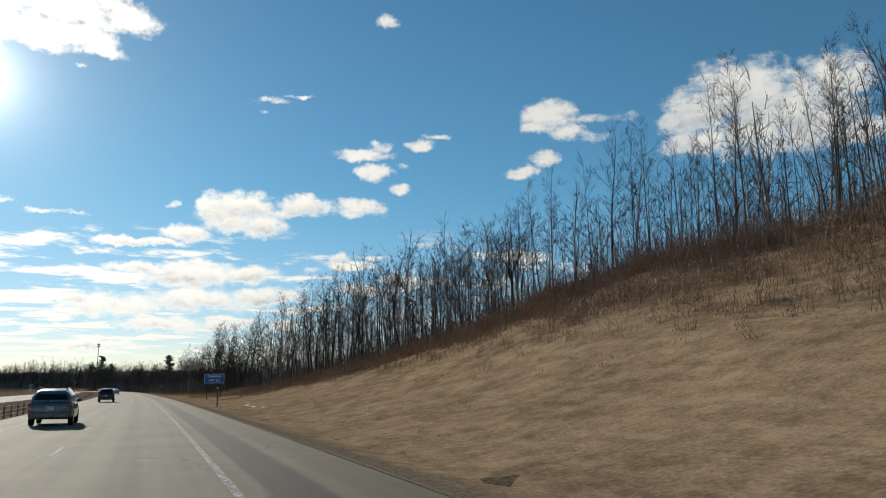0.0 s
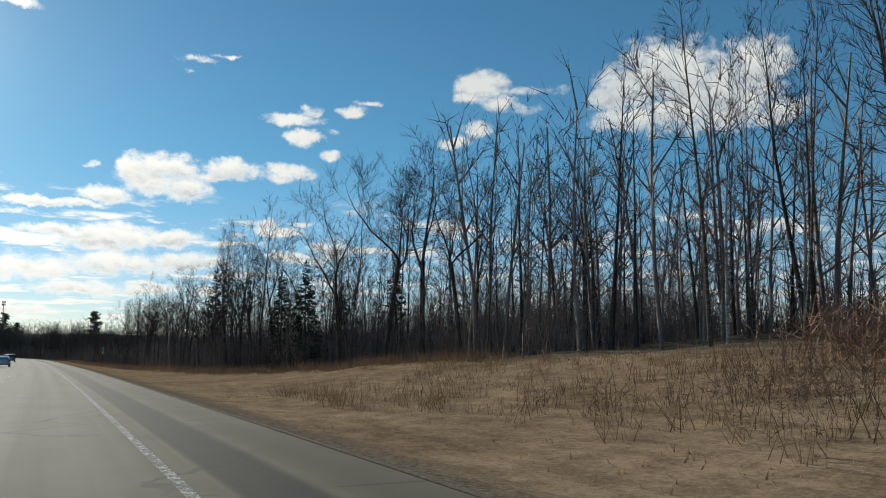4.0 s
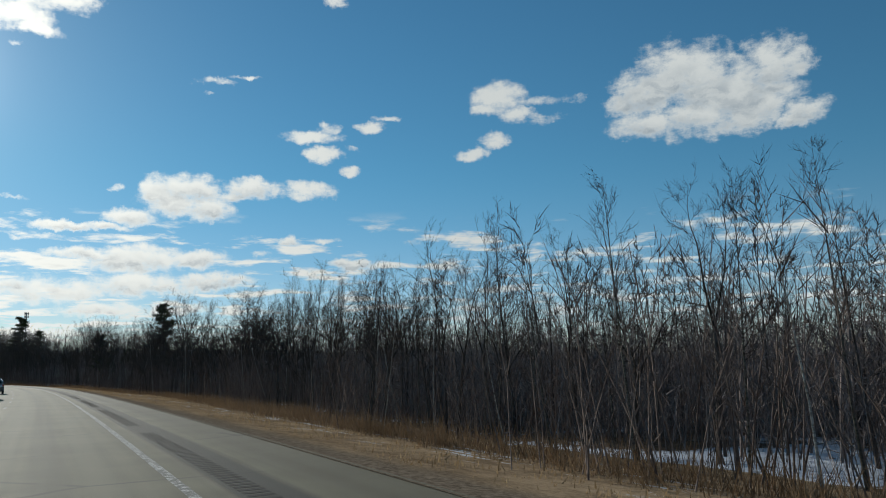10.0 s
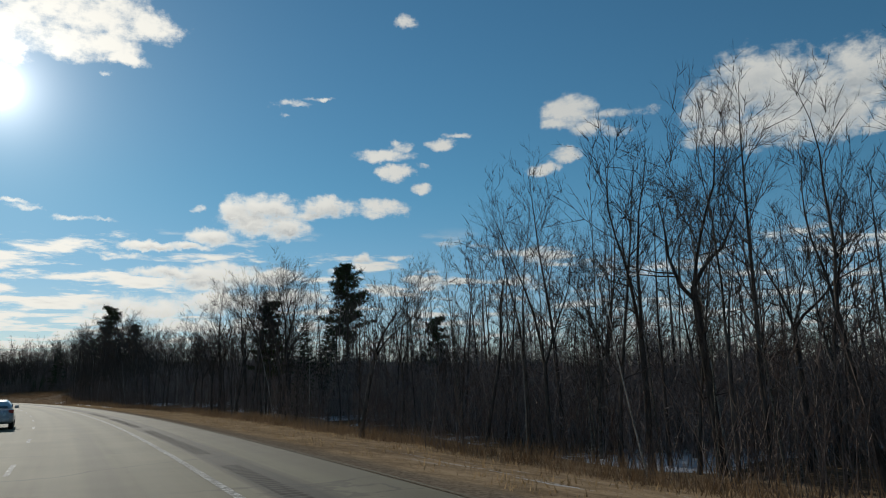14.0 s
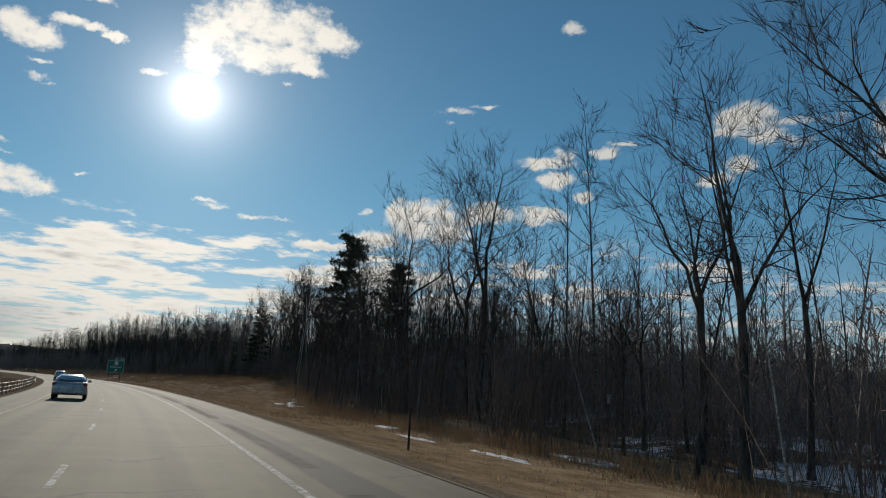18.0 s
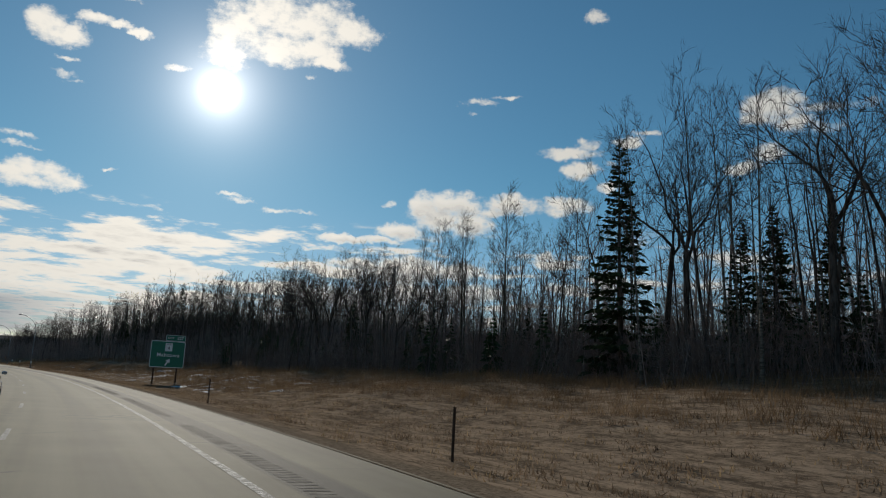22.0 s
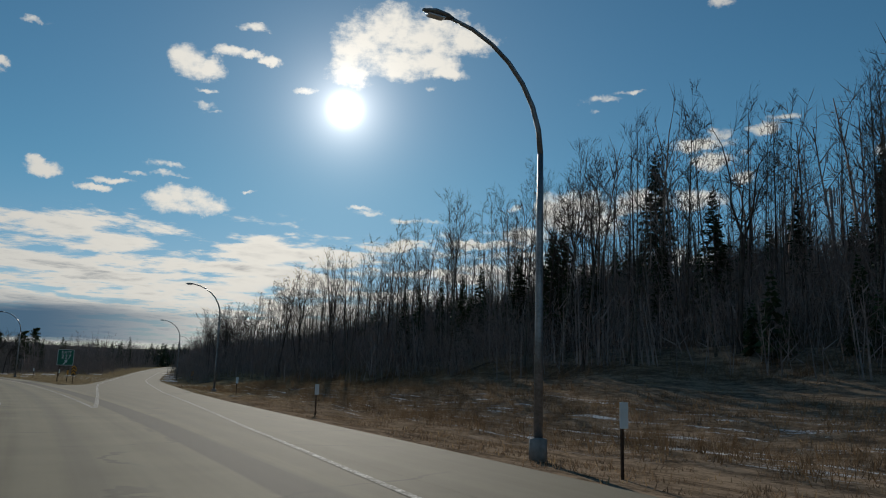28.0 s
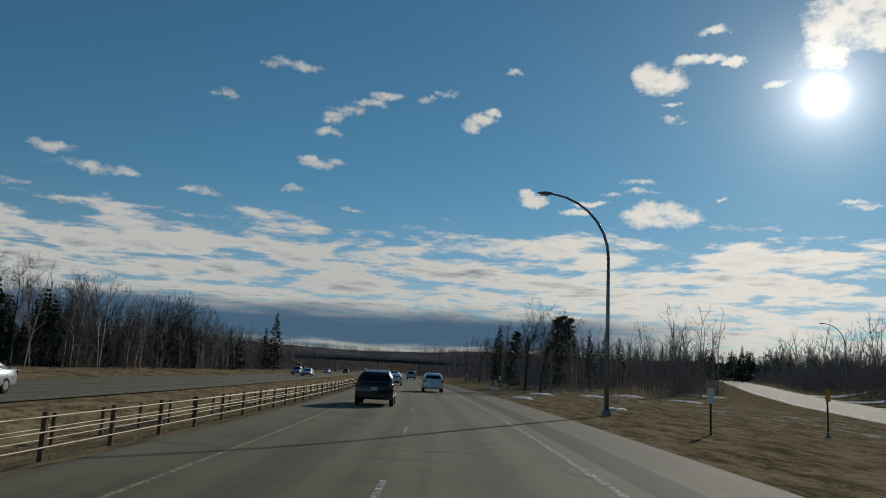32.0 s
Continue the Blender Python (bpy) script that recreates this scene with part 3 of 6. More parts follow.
# height of the land right of the road: stations, and height at each distance from the edge line
LATS = [3.0, 5.0, 8.0, 12.0, 18.0, 30.0, 60.0, 200.0]
LAND = {
    -290: (0, -.2, .3, 1.6, 4.6, 10.5, 13, 13), 40: (0, -.2, .3, 1.5, 4.3, 9.6, 12, 12), 90: (0, -.2, .1, .8, 2.4, 5.4, 8, 8),
    120: (0, -.2, .0, .5, 1.7, 3.7, 6, 6), 150: (0, -.2, -.1, .3, 1.3, 2.3, 3.5, 4), 215: (0, -.2, -.3, -.3, -.4, -.5, -.4, 0),
    290: (0, -.2, -.5, -.9, -1.2, -1.5, -1.4, 0), 420: (0, -.2, -.5, -1.0, -1.5, -1.9, -1.6, 0), 520: (0, -.2, -.4, -.6, -.6, -.4, .6, 3),
    600: (0, -.2, -.4, -.3, .4, 1.8, 4, 6), 660: (0, -.2, -.4, -.2, .8, 2.8, 6, 9), 740: (0, -.2, -.5, -.6, .2, 1.9, 6, 9),
    812: (0, -.1, -.3, -.5, -.1, 1.8, 12, 20), 870: (0, -.05, -.06, -.3, -.3, 1.8, 14, 22), 960: (0, -.1, -.12, -.12, -.12, 0, 7, 15),
    1040: (0, -.2, -.3, -.3, .2, .9, 2.0, 6), 1300: (0, -.2, -.3, -.3, 0, 1, 4, 8), 2320: (0, -.2, -.3, -.3, 0, 1, 4, 8)}
LAND_S = list(LAND)
LEFT_LATS = [-400.0, -60.0, -40.0, -33.0, -30.0, -17.0, -13.5, -10.5, -8.9]
LEFT_Z = [2.0, 0.6, 0.5, .35, -.05, -.05, -.8, -.35, 0.0]


def bumps(x, y, size, seed):
    """Soft unevenness, about -1 to 1."""
    r = np.random.RandomState(seed)
    out = 0
    for i in range(7):
        a, ph, k = r.uniform(0, 6.28), r.uniform(0, 6.28), r.uniform(0.6, 1.9) * 6.28 / size
        out = out + np.sin((x * np.cos(a) + y * np.sin(a)) * k + ph)
    return out / 4.0


def land(s, lat):
    """Height of the ground at places by the road (arrays)."""
    s, lat = np.atleast_1d(np.asarray(s, float)), np.atleast_1d(np.asarray(lat, float))
    cols = np.stack([np.interp(s, LAND_S, [LAND[k][j] for k in LAND_S]) for j in range(len(LATS))], 1)
    q = np.clip(lat, LATS[0], LATS[-1])
    j = np.clip(np.searchsorted(LATS, q) - 1, 0, len(LATS) - 2)
    a, b = np.take(LATS, j), np.take(LATS, j + 1)
    f = (q - a) / (b - a)
    idx = np.arange(len(s))
    right = cols[idx, j] * (1 - f) + cols[idx, j + 1] * f
    z = np.where(lat > 0, right, np.interp(lat, LEFT_LATS, LEFT_Z))
    x, y = plan(s, lat)
    rough = np.clip((np.abs(lat + 3) - 9) / 12, 0, 1)
    z = z + rough * (0.16 * bumps(x, y, 9.0, 3) + 0.3 * bumps(x, y, 35.0, 4)) * np.where((lat < -16) & (lat > -31), 0, 1)
    # level with the exit ramp, easing back to the land beyond its edge
    k = np.clip((s - 885) / 25, 0, 1) * np.clip((1240 - s) / 20, 0, 1) * (lat > 0)
    pe = pave_edge(s)
    f = np.clip((lat - pe) / 10, 0, 1)
    f = f * f * (3 - 2 * f)
    level = ramp_z(s) * np.clip(lat / np.maximum(ramp_l(s), 4), 0, 1)
    z = z * (1 - k) + k * (np.where(lat < pe, level, ramp_z(s)) * (1 - f) + z * f)
    # wooded ridges far ahead
    ridge = np.clip((s - 1650) / 900, 0, 1)
    z = z + ridge * ridge * (3 - 2 * ridge) * (42 + 12 * bumps(x, y, 900.0, 5)) + ridge * 3.0 * bumps(x, y, 70.0, 6)
    return z


def spot(s, lat, dz=0.0):
    x, y = plan(s, lat)
    return Vector((float(x), float(y), float(land(s, lat)[0]) + dz))


def turn(s):
    """Heading of the road at s, degrees."""
    return math.degrees(float(np.interp(s, ST, HD)))


# ---- mesh helpers ----


def mesh_from(name, verts, faces, mat, uv=None, smooth=False):
    """A mesh from an array of vertices and an array of triangles or quads."""
    verts, faces = np.asarray(verts, np.float32), np.asarray(faces, np.int32)
    me = bpy.data.meshes.new(name)
    n, k = faces.shape
    me.vertices.add(len(verts))
    me.vertices.foreach_set("co", verts.ravel())
    me.loops.add(n * k)
    me.loops.foreach_set("vertex_index", faces.ravel())
    me.polygons.add(n)
    me.polygons.foreach_set("loop_start", np.arange(0, n * k, k, dtype=np.int32))
    if uv is not None:
        layer = me.uv_layers.new(name="road")
        layer.data.foreach_set("uv", np.asarray(uv, np.float32)[faces.ravel()].ravel())
    me.update(calc_edges=True)
    if smooth:
        me.polygons.foreach_set("use_smooth", np.ones(n, bool))
    me.materials.append(mat)
    return me


def part(name, bm, mat, parent, label=""):
    """Links a bmesh as one mesh object under a thing or a part."""
    me = bpy.data.meshes.new(name)
    bm.to_mesh(me)
    bm.free()
    me.materials.append(mat)
    ob = new(name, me)
    ob.parent = parent
    if label:
        tagged(ob, label)
    return ob


def mesh_part(name, me, parent, label=""):
    ob = new(name, me)
    ob.parent = parent
    if label:
        tagged(ob, label)
    return ob


def thing(name, m, label, category, group="", kind=""):
    ob = new(name)
    ob.empty_display_size = 0.2
    ob.matrix_basis = m
    return tagged(ob, label, category, group, kind)


def bm_box(bm, cx, cy, cz, sx, sy, sz, bevel=0.0):
    r = bmesh.ops.create_cube(bm, size=1.0, matrix=Matrix.Translation((cx, cy, cz)) @ Matrix.Diagonal((sx, sy, sz, 1)))
    if bevel:
        edges = {e for v in r["verts"] for e in v.link_edges}
        bmesh.ops.bevel(bm, geom=list(edges), offset=bevel, segments=2, affect="EDGES", profile=0.5)
    return bm


def box(cx, cy, cz, sx, sy, sz, bevel=0.0):
    return bm_box(bmesh.new(), cx, cy, cz, sx, sy, sz, bevel)


def bm_tube(bm, points, radii, sides=10):
    """A tapered tube along points, closed at its ends."""
    rings = []
    for i, p in enumerate(points):
        p = Vector(p)
        d = (Vector(points[min(i + 1, len(points) - 1)]) - Vector(points[max(i - 1, 0)])).normalized()
        side = d.cross(Vector((0, 1, 0)) if abs(d.y) < 0.9 else Vector((1, 0, 0))).normalized()
        up = side.cross(d)
        rings.append([bm.verts.new(p + (side * math.cos(a) + up * math.sin(a)) * radii[i]) for a in (6.2832 * j / sides for j in range(sides))])
    for a, b in zip(rings, rings[1:]):
        for j in range(sides):
            bm.faces.new((a[j], a[(j + 1) % sides], b[(j + 1) % sides], b[j]))
    bm.faces.new(rings[0][::-1])
    bm.faces.new(rings[-1])
    bmesh.ops.recalc_face_normals(bm, faces=bm.faces)
    for f in bm.faces:
        f.smooth = len(f.verts) == 4
    return bm


def bm_prism(bm, outline, y0, y1):
    """An outline in x, z drawn out from y0 to y1."""
    a = [bm.verts.new((x, y0, z)) for x, z in outline]
    b = [bm.verts.new((x, y1, z)) for x, z in outline]
    n = len(outline)
    for i in range(n):
        bm.faces.new((a[i], a[(i + 1) % n], b[(i + 1) % n], b[i]))
    bm.faces.new(a[::-1])
    bm.faces.new(b)
    bmesh.ops.recalc_face_normals(bm, faces=bm.faces)
    return bm


def lettering(text, size, mat, parent, m, name="lettering", spacing=1.0):
    """Flat letters with a little thickness, facing -y, centred."""
    cu = bpy.data.curves.new("letters", "FONT")
    cu.body, cu.size, cu.align_x, cu.align_y, cu.extrude = text, size, "CENTER", "CENTER", 0.004
    cu.offset = size * 0.012
    cu.space_character = spacing
    tmp = new("letters", cu)
    bpy.context.view_layer.update()
    me = bpy.data.meshes.new_from_object(tmp.evaluated_get(bpy.context.evaluated_depsgraph_get()))
    bpy.data.objects.remove(tmp)
    me.materials.clear()
    me.materials.append(mat)
    ob = mesh_part(name, me, parent)
    ob.matrix_basis = m @ pose(0, 0, 0, 90)
    return ob


def ribbon(name, ss, lat_a, lat_b, z, mat, steps=1, follow=False):
    """A strip along the road between two lateral lines."""
    ss = np.asarray(ss, float)
    la = np.broadcast_to(np.asarray(lat_a, float), ss.shape)
    lb = np.broadcast_to(np.asarray(lat_b, float), ss.shape)
    f = np.linspace(0, 1, steps + 1)
    lat = la[:, None] * (1 - f) + lb[:, None] * f
    s2 = np.repeat(ss[:, None], steps + 1, 1)
    x, y = plan(s2.ravel(), lat.ravel())
    zz = np.asarray(z, float)
    zz = np.repeat(np.broadcast_to(zz, ss.shape)[:, None], steps + 1, 1).ravel()
    if follow:
        zz = zz + land(s2.ravel(), lat.ravel())
    v = np.stack([x, y, zz], 1)
    n, w = len(ss), steps + 1
    i, j = np.meshgrid(np.arange(n - 1), np.arange(steps), indexing="ij")
    a = (i * w + j).ravel()
    faces = np.stack([a, a + 1, a + w + 1, a + w], 1)
    uv = np.stack([s2.ravel() / 10, lat.ravel() / 10], 1)
    return mesh_from(name, v, faces, mat, uv, True)


# ---- ramp: lateral place of its two painted lines and its height ----
RAMP_S = [790, 813, 826, 838, 850, 862, 878, 895, 910, 925, 953, 975, 1000, 1034, 1100, 1230]
RAMP_R = [0.0, 1.6, 2.6, 3.6, 4.9, 6.3, 8.3, 11.2, 14.2, 17.4, 24.6, 31.4, 40.0, 52.5, 79, 133]
RAMP_L = [-3.0, -2.2, -1.6, -0.8, 0.1, 1.4, 3.3, 5.6, 8.2, 11.6, 19.0, 25.6, 34.0, 46.5, 73, 127]


def ramp_r(s):
    return np.interp(s, RAMP_S, RAMP_R)


def ramp_l(s):
    return np.interp(s, RAMP_S, RAMP_L)


def ramp_z(s):
    return np.interp(s, [0, 960, 1000, 1040, 1100, 1230], [0, 0, 0.35, 1.1, 2.4, 4.5])


def pave_edge(s):
    """Outer edge of the paving on the right."""
    s = np.asarray(s, float)
    return np.where(s < 780, 3.2, np.maximum(3.2, np.where(s < 1232, ramp_r(s) + np.interp(s, [780, 815, 860, 1232], [3.2, 4.0, 2.6, 2.4]), 3.2)))


TREE_S = [-290, 40, 90, 120, 150, 174, 182, 200, 217, 240, 260, 290, 318, 345, 365, 388, 405, 425, 450, 485, 508, 523, 542, 560, 580, 605, 640, 680, 740, 780, 830, 870, 900, 950, 1000, 1060, 1300]
TREE_LAT = [31, 31, 29, 25, 20, 17.5, 15, 12.5, 11.5, 11, 9.5, 8.8, 9, 11, 12.8, 14, 12, 12.8, 12.8, 14, 14.5, 11.5, 12.3, 12, 13, 17.5, 25, 28, 29, 32, 33, 32, 31, 36, 52, 76, 160]


def wood_edge(s):
    return np.interp(s, TREE_S, TREE_LAT)


# ---- ground: one sheet out to the horizon ----
def spread_axis(lo, hi, fine):
    mid = np.arange(lo, hi + 0.1, fine)
    grow, d = [], fine
    while sum(grow) < 4300:
        d *= 1.3
        grow.append(d)
    g = np.cumsum(grow)
    return np.concatenate([lo - g[::-1], mid, hi + g])


gx, gy = spread_axis(-1180, 120, 6.0), spread_axis(-60, 1080, 6.0)
GX, GY = [q.ravel() for q in np.meshgrid(gx, gy, indexing="ij")]
gs, gl = stations(GX, GY)
gz = land(gs, gl)
over_r = np.maximum(wood_edge(gs) + 3.5, 12)
isl = (gs > 895) & (gs < 1240) & (gl > 0) & (gl < ramp_r(gs) + 6)
gz = np.where(isl, np.maximum(gz, 0) * 0 + np.interp(gl / np.maximum(ramp_l(gs), 4), [0, 1], [0, 1]) * ramp_z(gs) - 0.1, gz)
sunk = ((gl > -31) & (gl < over_r) & (gs < 1300)) | isl
gz = np.where(sunk, gz - 0.45, gz - 0.02)
ni, nj = len(gx), len(gy)
ii, jj = np.meshgrid(np.arange(ni - 1), np.arange(nj - 1), indexing="ij")
ga = (ii * nj + jj).ravel()
ground = new("ground", mesh_from("ground", np.stack([GX, GY, gz], 1), np.stack([ga, ga + nj, ga + nj + 1, ga + 1], 1), M_FLOOR, np.stack([gs / 10, gl / 10], 1), True))
tagged(ground, "brown leaf litter and dry ground with scraps of old snow", "ground", kind="structure")

# verge on the right: mown grass falling to a ditch, rising to the woods
vs = np.arange(-100.0, 905.0, 2.5)
verge = new("verge", ribbon("verge", vs, pave_edge(vs) - 0.15, wood_edge(vs) + 4.0, 0.015, M_VERGE, 16, True))
tagged(verge, "dry tan roadside grass with gravel and scraps of snow", "grass verge", kind="structure")
vs = np.arange(902.0, 1235.0, 3.0)
outer = new("verge_ramp", ribbon("verge_ramp", vs, pave_edge(vs) - 0.15, np.maximum(wood_edge(vs) + 4.0, pave_edge(vs) + 9), -0.01, M_VERGE, 12, True))
tagged(outer, "dry grass bank beside the exit ramp", "grass verge", kind="structure")
median = new("median", ribbon("median", np.arange(-290.0, 1700.0, 5.0), -17.6, -8.6, 0.0, M_VERGE, 9, True))
tagged(median, "dry grass median between the two carriageways", "grass median", kind="structure")
left_verge = new("verge_left", ribbon("verge_left", np.arange(-290.0, 1700.0, 5.0), -42.0, -28.6, 0.0, M_VERGE, 8, True))
tagged(left_verge, "dry grass bank beyond the far carriageway", "grass verge", kind="structure")
gs2 = np.arange(903.0, 1235.0, 3.0)
isl_l = np.minimum(3.1, ramp_l(gs2) - 1.0)
island = new("gore_island", ribbon("gore_island", gs2, isl_l, np.maximum(ramp_l(gs2) - 0.9, isl_l + 0.2), 0.0, M_VERGE, 8))
_s = np.repeat(gs2, 9)
_f = np.tile(np.linspace(0, 1, 9), len(gs2))
_co = np.empty(len(_s) * 3, np.float32)
island.data.vertices.foreach_get("co", _co)
_co[2::3] = ramp_z(_s) * _f - 0.004 + 0.08 * np.sin(_f * math.pi) * bumps(_co[0::3], _co[1::3], 8.0, 9)
island.data.vertices.foreach_set("co", _co)
tagged(island, "dry grass island between the highway and the exit ramp", "grass island", kind="structure")

# carriageways
ms = np.arange(-290.0, 1700.0, 4.0)
road = new("road", ribbon("road", ms, -8.8, 3.2, 0.0, M_ASPHALT, 6))
tagged(road, "worn grey asphalt highway with a paved shoulder", "road", kind="structure")
road2 = new("road_far", ribbon("road_far", ms, -28.8, -17.4, 0.0, M_ASPHALT, 4))
tagged(road2, "grey asphalt carriageway of the oncoming traffic", "road", kind="structure")
rs = np.arange(781.0, 1232.0, 3.0)
ramp_in = np.where(rs < 905, 3.2, np.where(rs < 912, 3.2 + (ramp_l(rs) - 1.0 - 3.2) * (rs - 905) / 7, ramp_l(rs) - 1.0))
ramp = new("exit_ramp", ribbon("exit_ramp", rs, ramp_in, np.maximum(pave_edge(rs), ramp_in + 0.02), ramp_z(rs) + 0.002, M_ASPHALT, 5))
tagged(ramp, "worn grey asphalt exit ramp climbing to the right", "road", kind="structure")


def marking(name, ss, a, b, z, mat, label):
    ob = new(name, ribbon(name, ss, a, b, z, mat))
    return tagged(ob, label, "road marking", kind="structure")


marking("edge_line", np.arange(-290.0, 796.0, 3.0), -0.07, 0.09, 0.005, M_WHITE_LINE, "worn white edge line")
marking("edge_line_beyond_exit", np.arange(850.0, 1700.0, 3.0), -0.07, 0.09, 0.005, M_WHITE_LINE, "worn white edge line")
marking("yellow_line", ms, -6.95, -6.85, 0.005, M_YELLOW_LINE, "worn yellow edge line")
es = np.arange(791.0, 1225.0, 2.0)
marking("ramp_line_right", es, ramp_r(es) - 0.08, ramp_r(es) + 0.08, ramp_z(es) + 0.008, M_WHITE_LINE, "worn white edge line of the ramp")
es = np.arange(850.0, 1225.0, 2.0)
marking("ramp_line_left", es, ramp_l(es) - 0.1, ramp_l(es) + 0.1, ramp_z(es) + 0.008, M_WHITE_LINE, "worn white gore line of the ramp")
for q in (-17.9, -28.2):
    marking("far_edge_line", ms, q - 0.06, q + 0.06, 0.005, M_WHITE_LINE, "white edge line of the far carriageway")

# lane dashes, each a piece of its own under the road
dash_me = mesh_from("dash", [(-0.06, -1.5, 0), (0.06, -1.5, 0), (0.06, 1.5, 0), (-0.06, 1.5, 0)], [(0, 1, 2, 3)], M_WHITE_LINE)
for q in np.arange(-25.0, 1500.0, 12.2):
    d = mesh_part("dash", dash_me, road)
    x, y = plan(q, -LANE)
    d.matrix_basis = pose(float(x), float(y), 0.005, 0, 0, turn(q))
for q in np.arange(700.0, 1500.0, 12.2):
    d = mesh_part("dash", dash_me, road2)
    x, y = plan(q, -23.0)
    d.matrix_basis = pose(float(x), float(y), 0.005, 0, 0, turn(q))

# rumble grooves of the shoulder: flat bars, the grooves' shade put into their colour
rum_s = np.concatenate([np.arange(a, a + 14.6, 0.3) for a in np.arange(300.0, 800.0, 18.3)])
cx, cy = plan(rum_s, np.full_like(rum_s, 0.85))
ch = np.interp(rum_s, ST, HD)
cr, sr = np.cos(ch), np.sin(ch)
quad = np.array([(-0.2, -0.07), (0.2, -0.07), (0.2, 0.07), (-0.2, 0.07)])
rv = np.stack([cx[:, None] + quad[:, 0] * cr[:, None] - quad[:, 1] * sr[:, None], cy[:, None] + quad[:, 0] * sr[:, None] + quad[:, 1] * cr[:, None],
               np.full((len(rum_s), 4), 0.004)], 2).reshape(-1, 3)
rumble = new("rumble_grooves", mesh_from("rumble_grooves", rv, np.arange(len(rv)).reshape(-1, 4), plain("groove_shade", (0.028, 0.026, 0.022), 0.85)))
rumble.parent = road
tagged(rumble, "flat dark bars for the shaded rumble grooves of the shoulder", kind="stuff")

# ---- trees ----


class Wood:
    """Collects tapered tubes and slivers as triangles."""

    def __init__(self):
        self.v, self.f, self.n = [], [], 0

    def tube(self, pts, rad, sides):
        pts = np.asarray(pts, float)
        d = pts[-1] - pts[0]
        d /= np.linalg.norm(d) + 1e-9
        ref = np.array([1.0, 0, 0]) if abs(d[0]) < 0.7 else np.array([0, 1.0, 0])
        a = np.cross(d, ref)
        a /= np.linalg.norm(a)
        b = np.cross(d, a)
        ang = np.arange(sides) * 6.28318 / sides
        ring = np.cos(ang)[:, None] * a + np.sin(ang)[:, None] * b
        v = pts[:, None, :] + ring[None] * np.asarray(rad)[:, None, None]
        self.v.append(v.reshape(-1, 3))
        m = len(pts)
        i, j = np.meshgrid(np.arange(m - 1), np.arange(sides), indexing="ij")
        p, q = i * sides + j, i * sides + (j + 1) % sides
        t = np.stack([np.stack([p, q, q + sides], -1), np.stack([p, q + sides, p + sides], -1)], 2).reshape(-1, 3)
        self.f.append(t + self.n)
        self.n += m * sides

    def sliver(self, p, q, w, rng):
        d = q - p
        s = np.cross(d, rng.normal(size=3))
        s *= w / (np.linalg.norm(s) + 1e-9)
        self.v.append(np.array([p - s, p + s, q]))
        self.f.append(np.array([[0, 1, 2]]) + self.n)
        self.n += 3

    def slivers(self, p, q, w, rng):
        """Many slivers at once, from the rows of p to those of q."""
        s = np.cross(q - p, rng.normal(size=p.shape))
        s *= w / (np.linalg.norm(s, axis=1, keepdims=True) + 1e-9)
        n = len(p)
        self.v.append(np.stack([p - s, p + s, q], 1).reshape(-1, 3))
        self.f.append(np.arange(3 * n).reshape(n, 3) + self.n)
        self.n += 3 * n

    def leafy(self, p, q, w, rng, flat=None):
        """A needle spray: a kite from p to q."""
        d = q - p
        s = np.cross(d, rng.normal(size=3) if flat is None else flat)
        s *= w / (np.linalg.norm(s) + 1e-9)
        m = p + d * 0.45
        self.v.append(np.array([p, m - s, q, m + s]))
        self.f.append(np.array([[0, 1, 2], [0, 2, 3]]) + self.n)
        self.n += 4

    def arrays(self):
        return np.concatenate(self.v), np.concatenate(self.f)

    def mesh(self, name, mat):
        return mesh_from(name, *self.arrays(), mat)


def unit(v):
    return v / (np.linalg.norm(v) + 1e-9)


def bough(rng, p, d, length, r0, segs, wander, rise, tip=0.25):
    pts, rad = [p], [r0]
    for i in range(segs):
        d = unit(d + rng.normal(size=3) * wander + np.array([0, 0, rise]))
        p = p + d * (length / segs)
        pts.append(p)
        rad.append(r0 * (1 - (1 - tip) * (i + 1) / segs))
    return np.array(pts), np.array(rad)


def aside(rng, d, angle, around):
    """d leant over by angle, towards around."""
    ref = np.array([0.3, 0.9, 0.2])
    a = unit(np.cross(d, ref))
    b = np.cross(d, a)
    s = a * math.cos(around) + b * math.sin(around)
    return unit(d * math.cos(angle) + s * math.sin(angle))


def along(pts, rad, u):
    """Place, radius and direction at share u of a bough."""
    m = len(pts) - 1
    j = min(int(u * m), m - 1)
    g = u * m - j
    return pts[j] * (1 - g) + pts[j + 1] * g, rad[j] * (1 - g) + rad[j + 1] * g, unit(pts[j + 1] - pts[j])


def lean_out(rng, d, lo, hi, rise):
    """Directions leant away from the rows of d by lo to hi radians, all round, with a lift."""
    side = np.cross(d, rng.normal(size=d.shape))
    side /= np.linalg.norm(side, axis=1, keepdims=True) + 1e-9
    a = rng.uniform(lo, hi, (len(d), 1))
    out = d * np.cos(a) + side * np.sin(a)
    out[:, 2] += rise
    return out / (np.linalg.norm(out, axis=1, keepdims=True) + 1e-9)


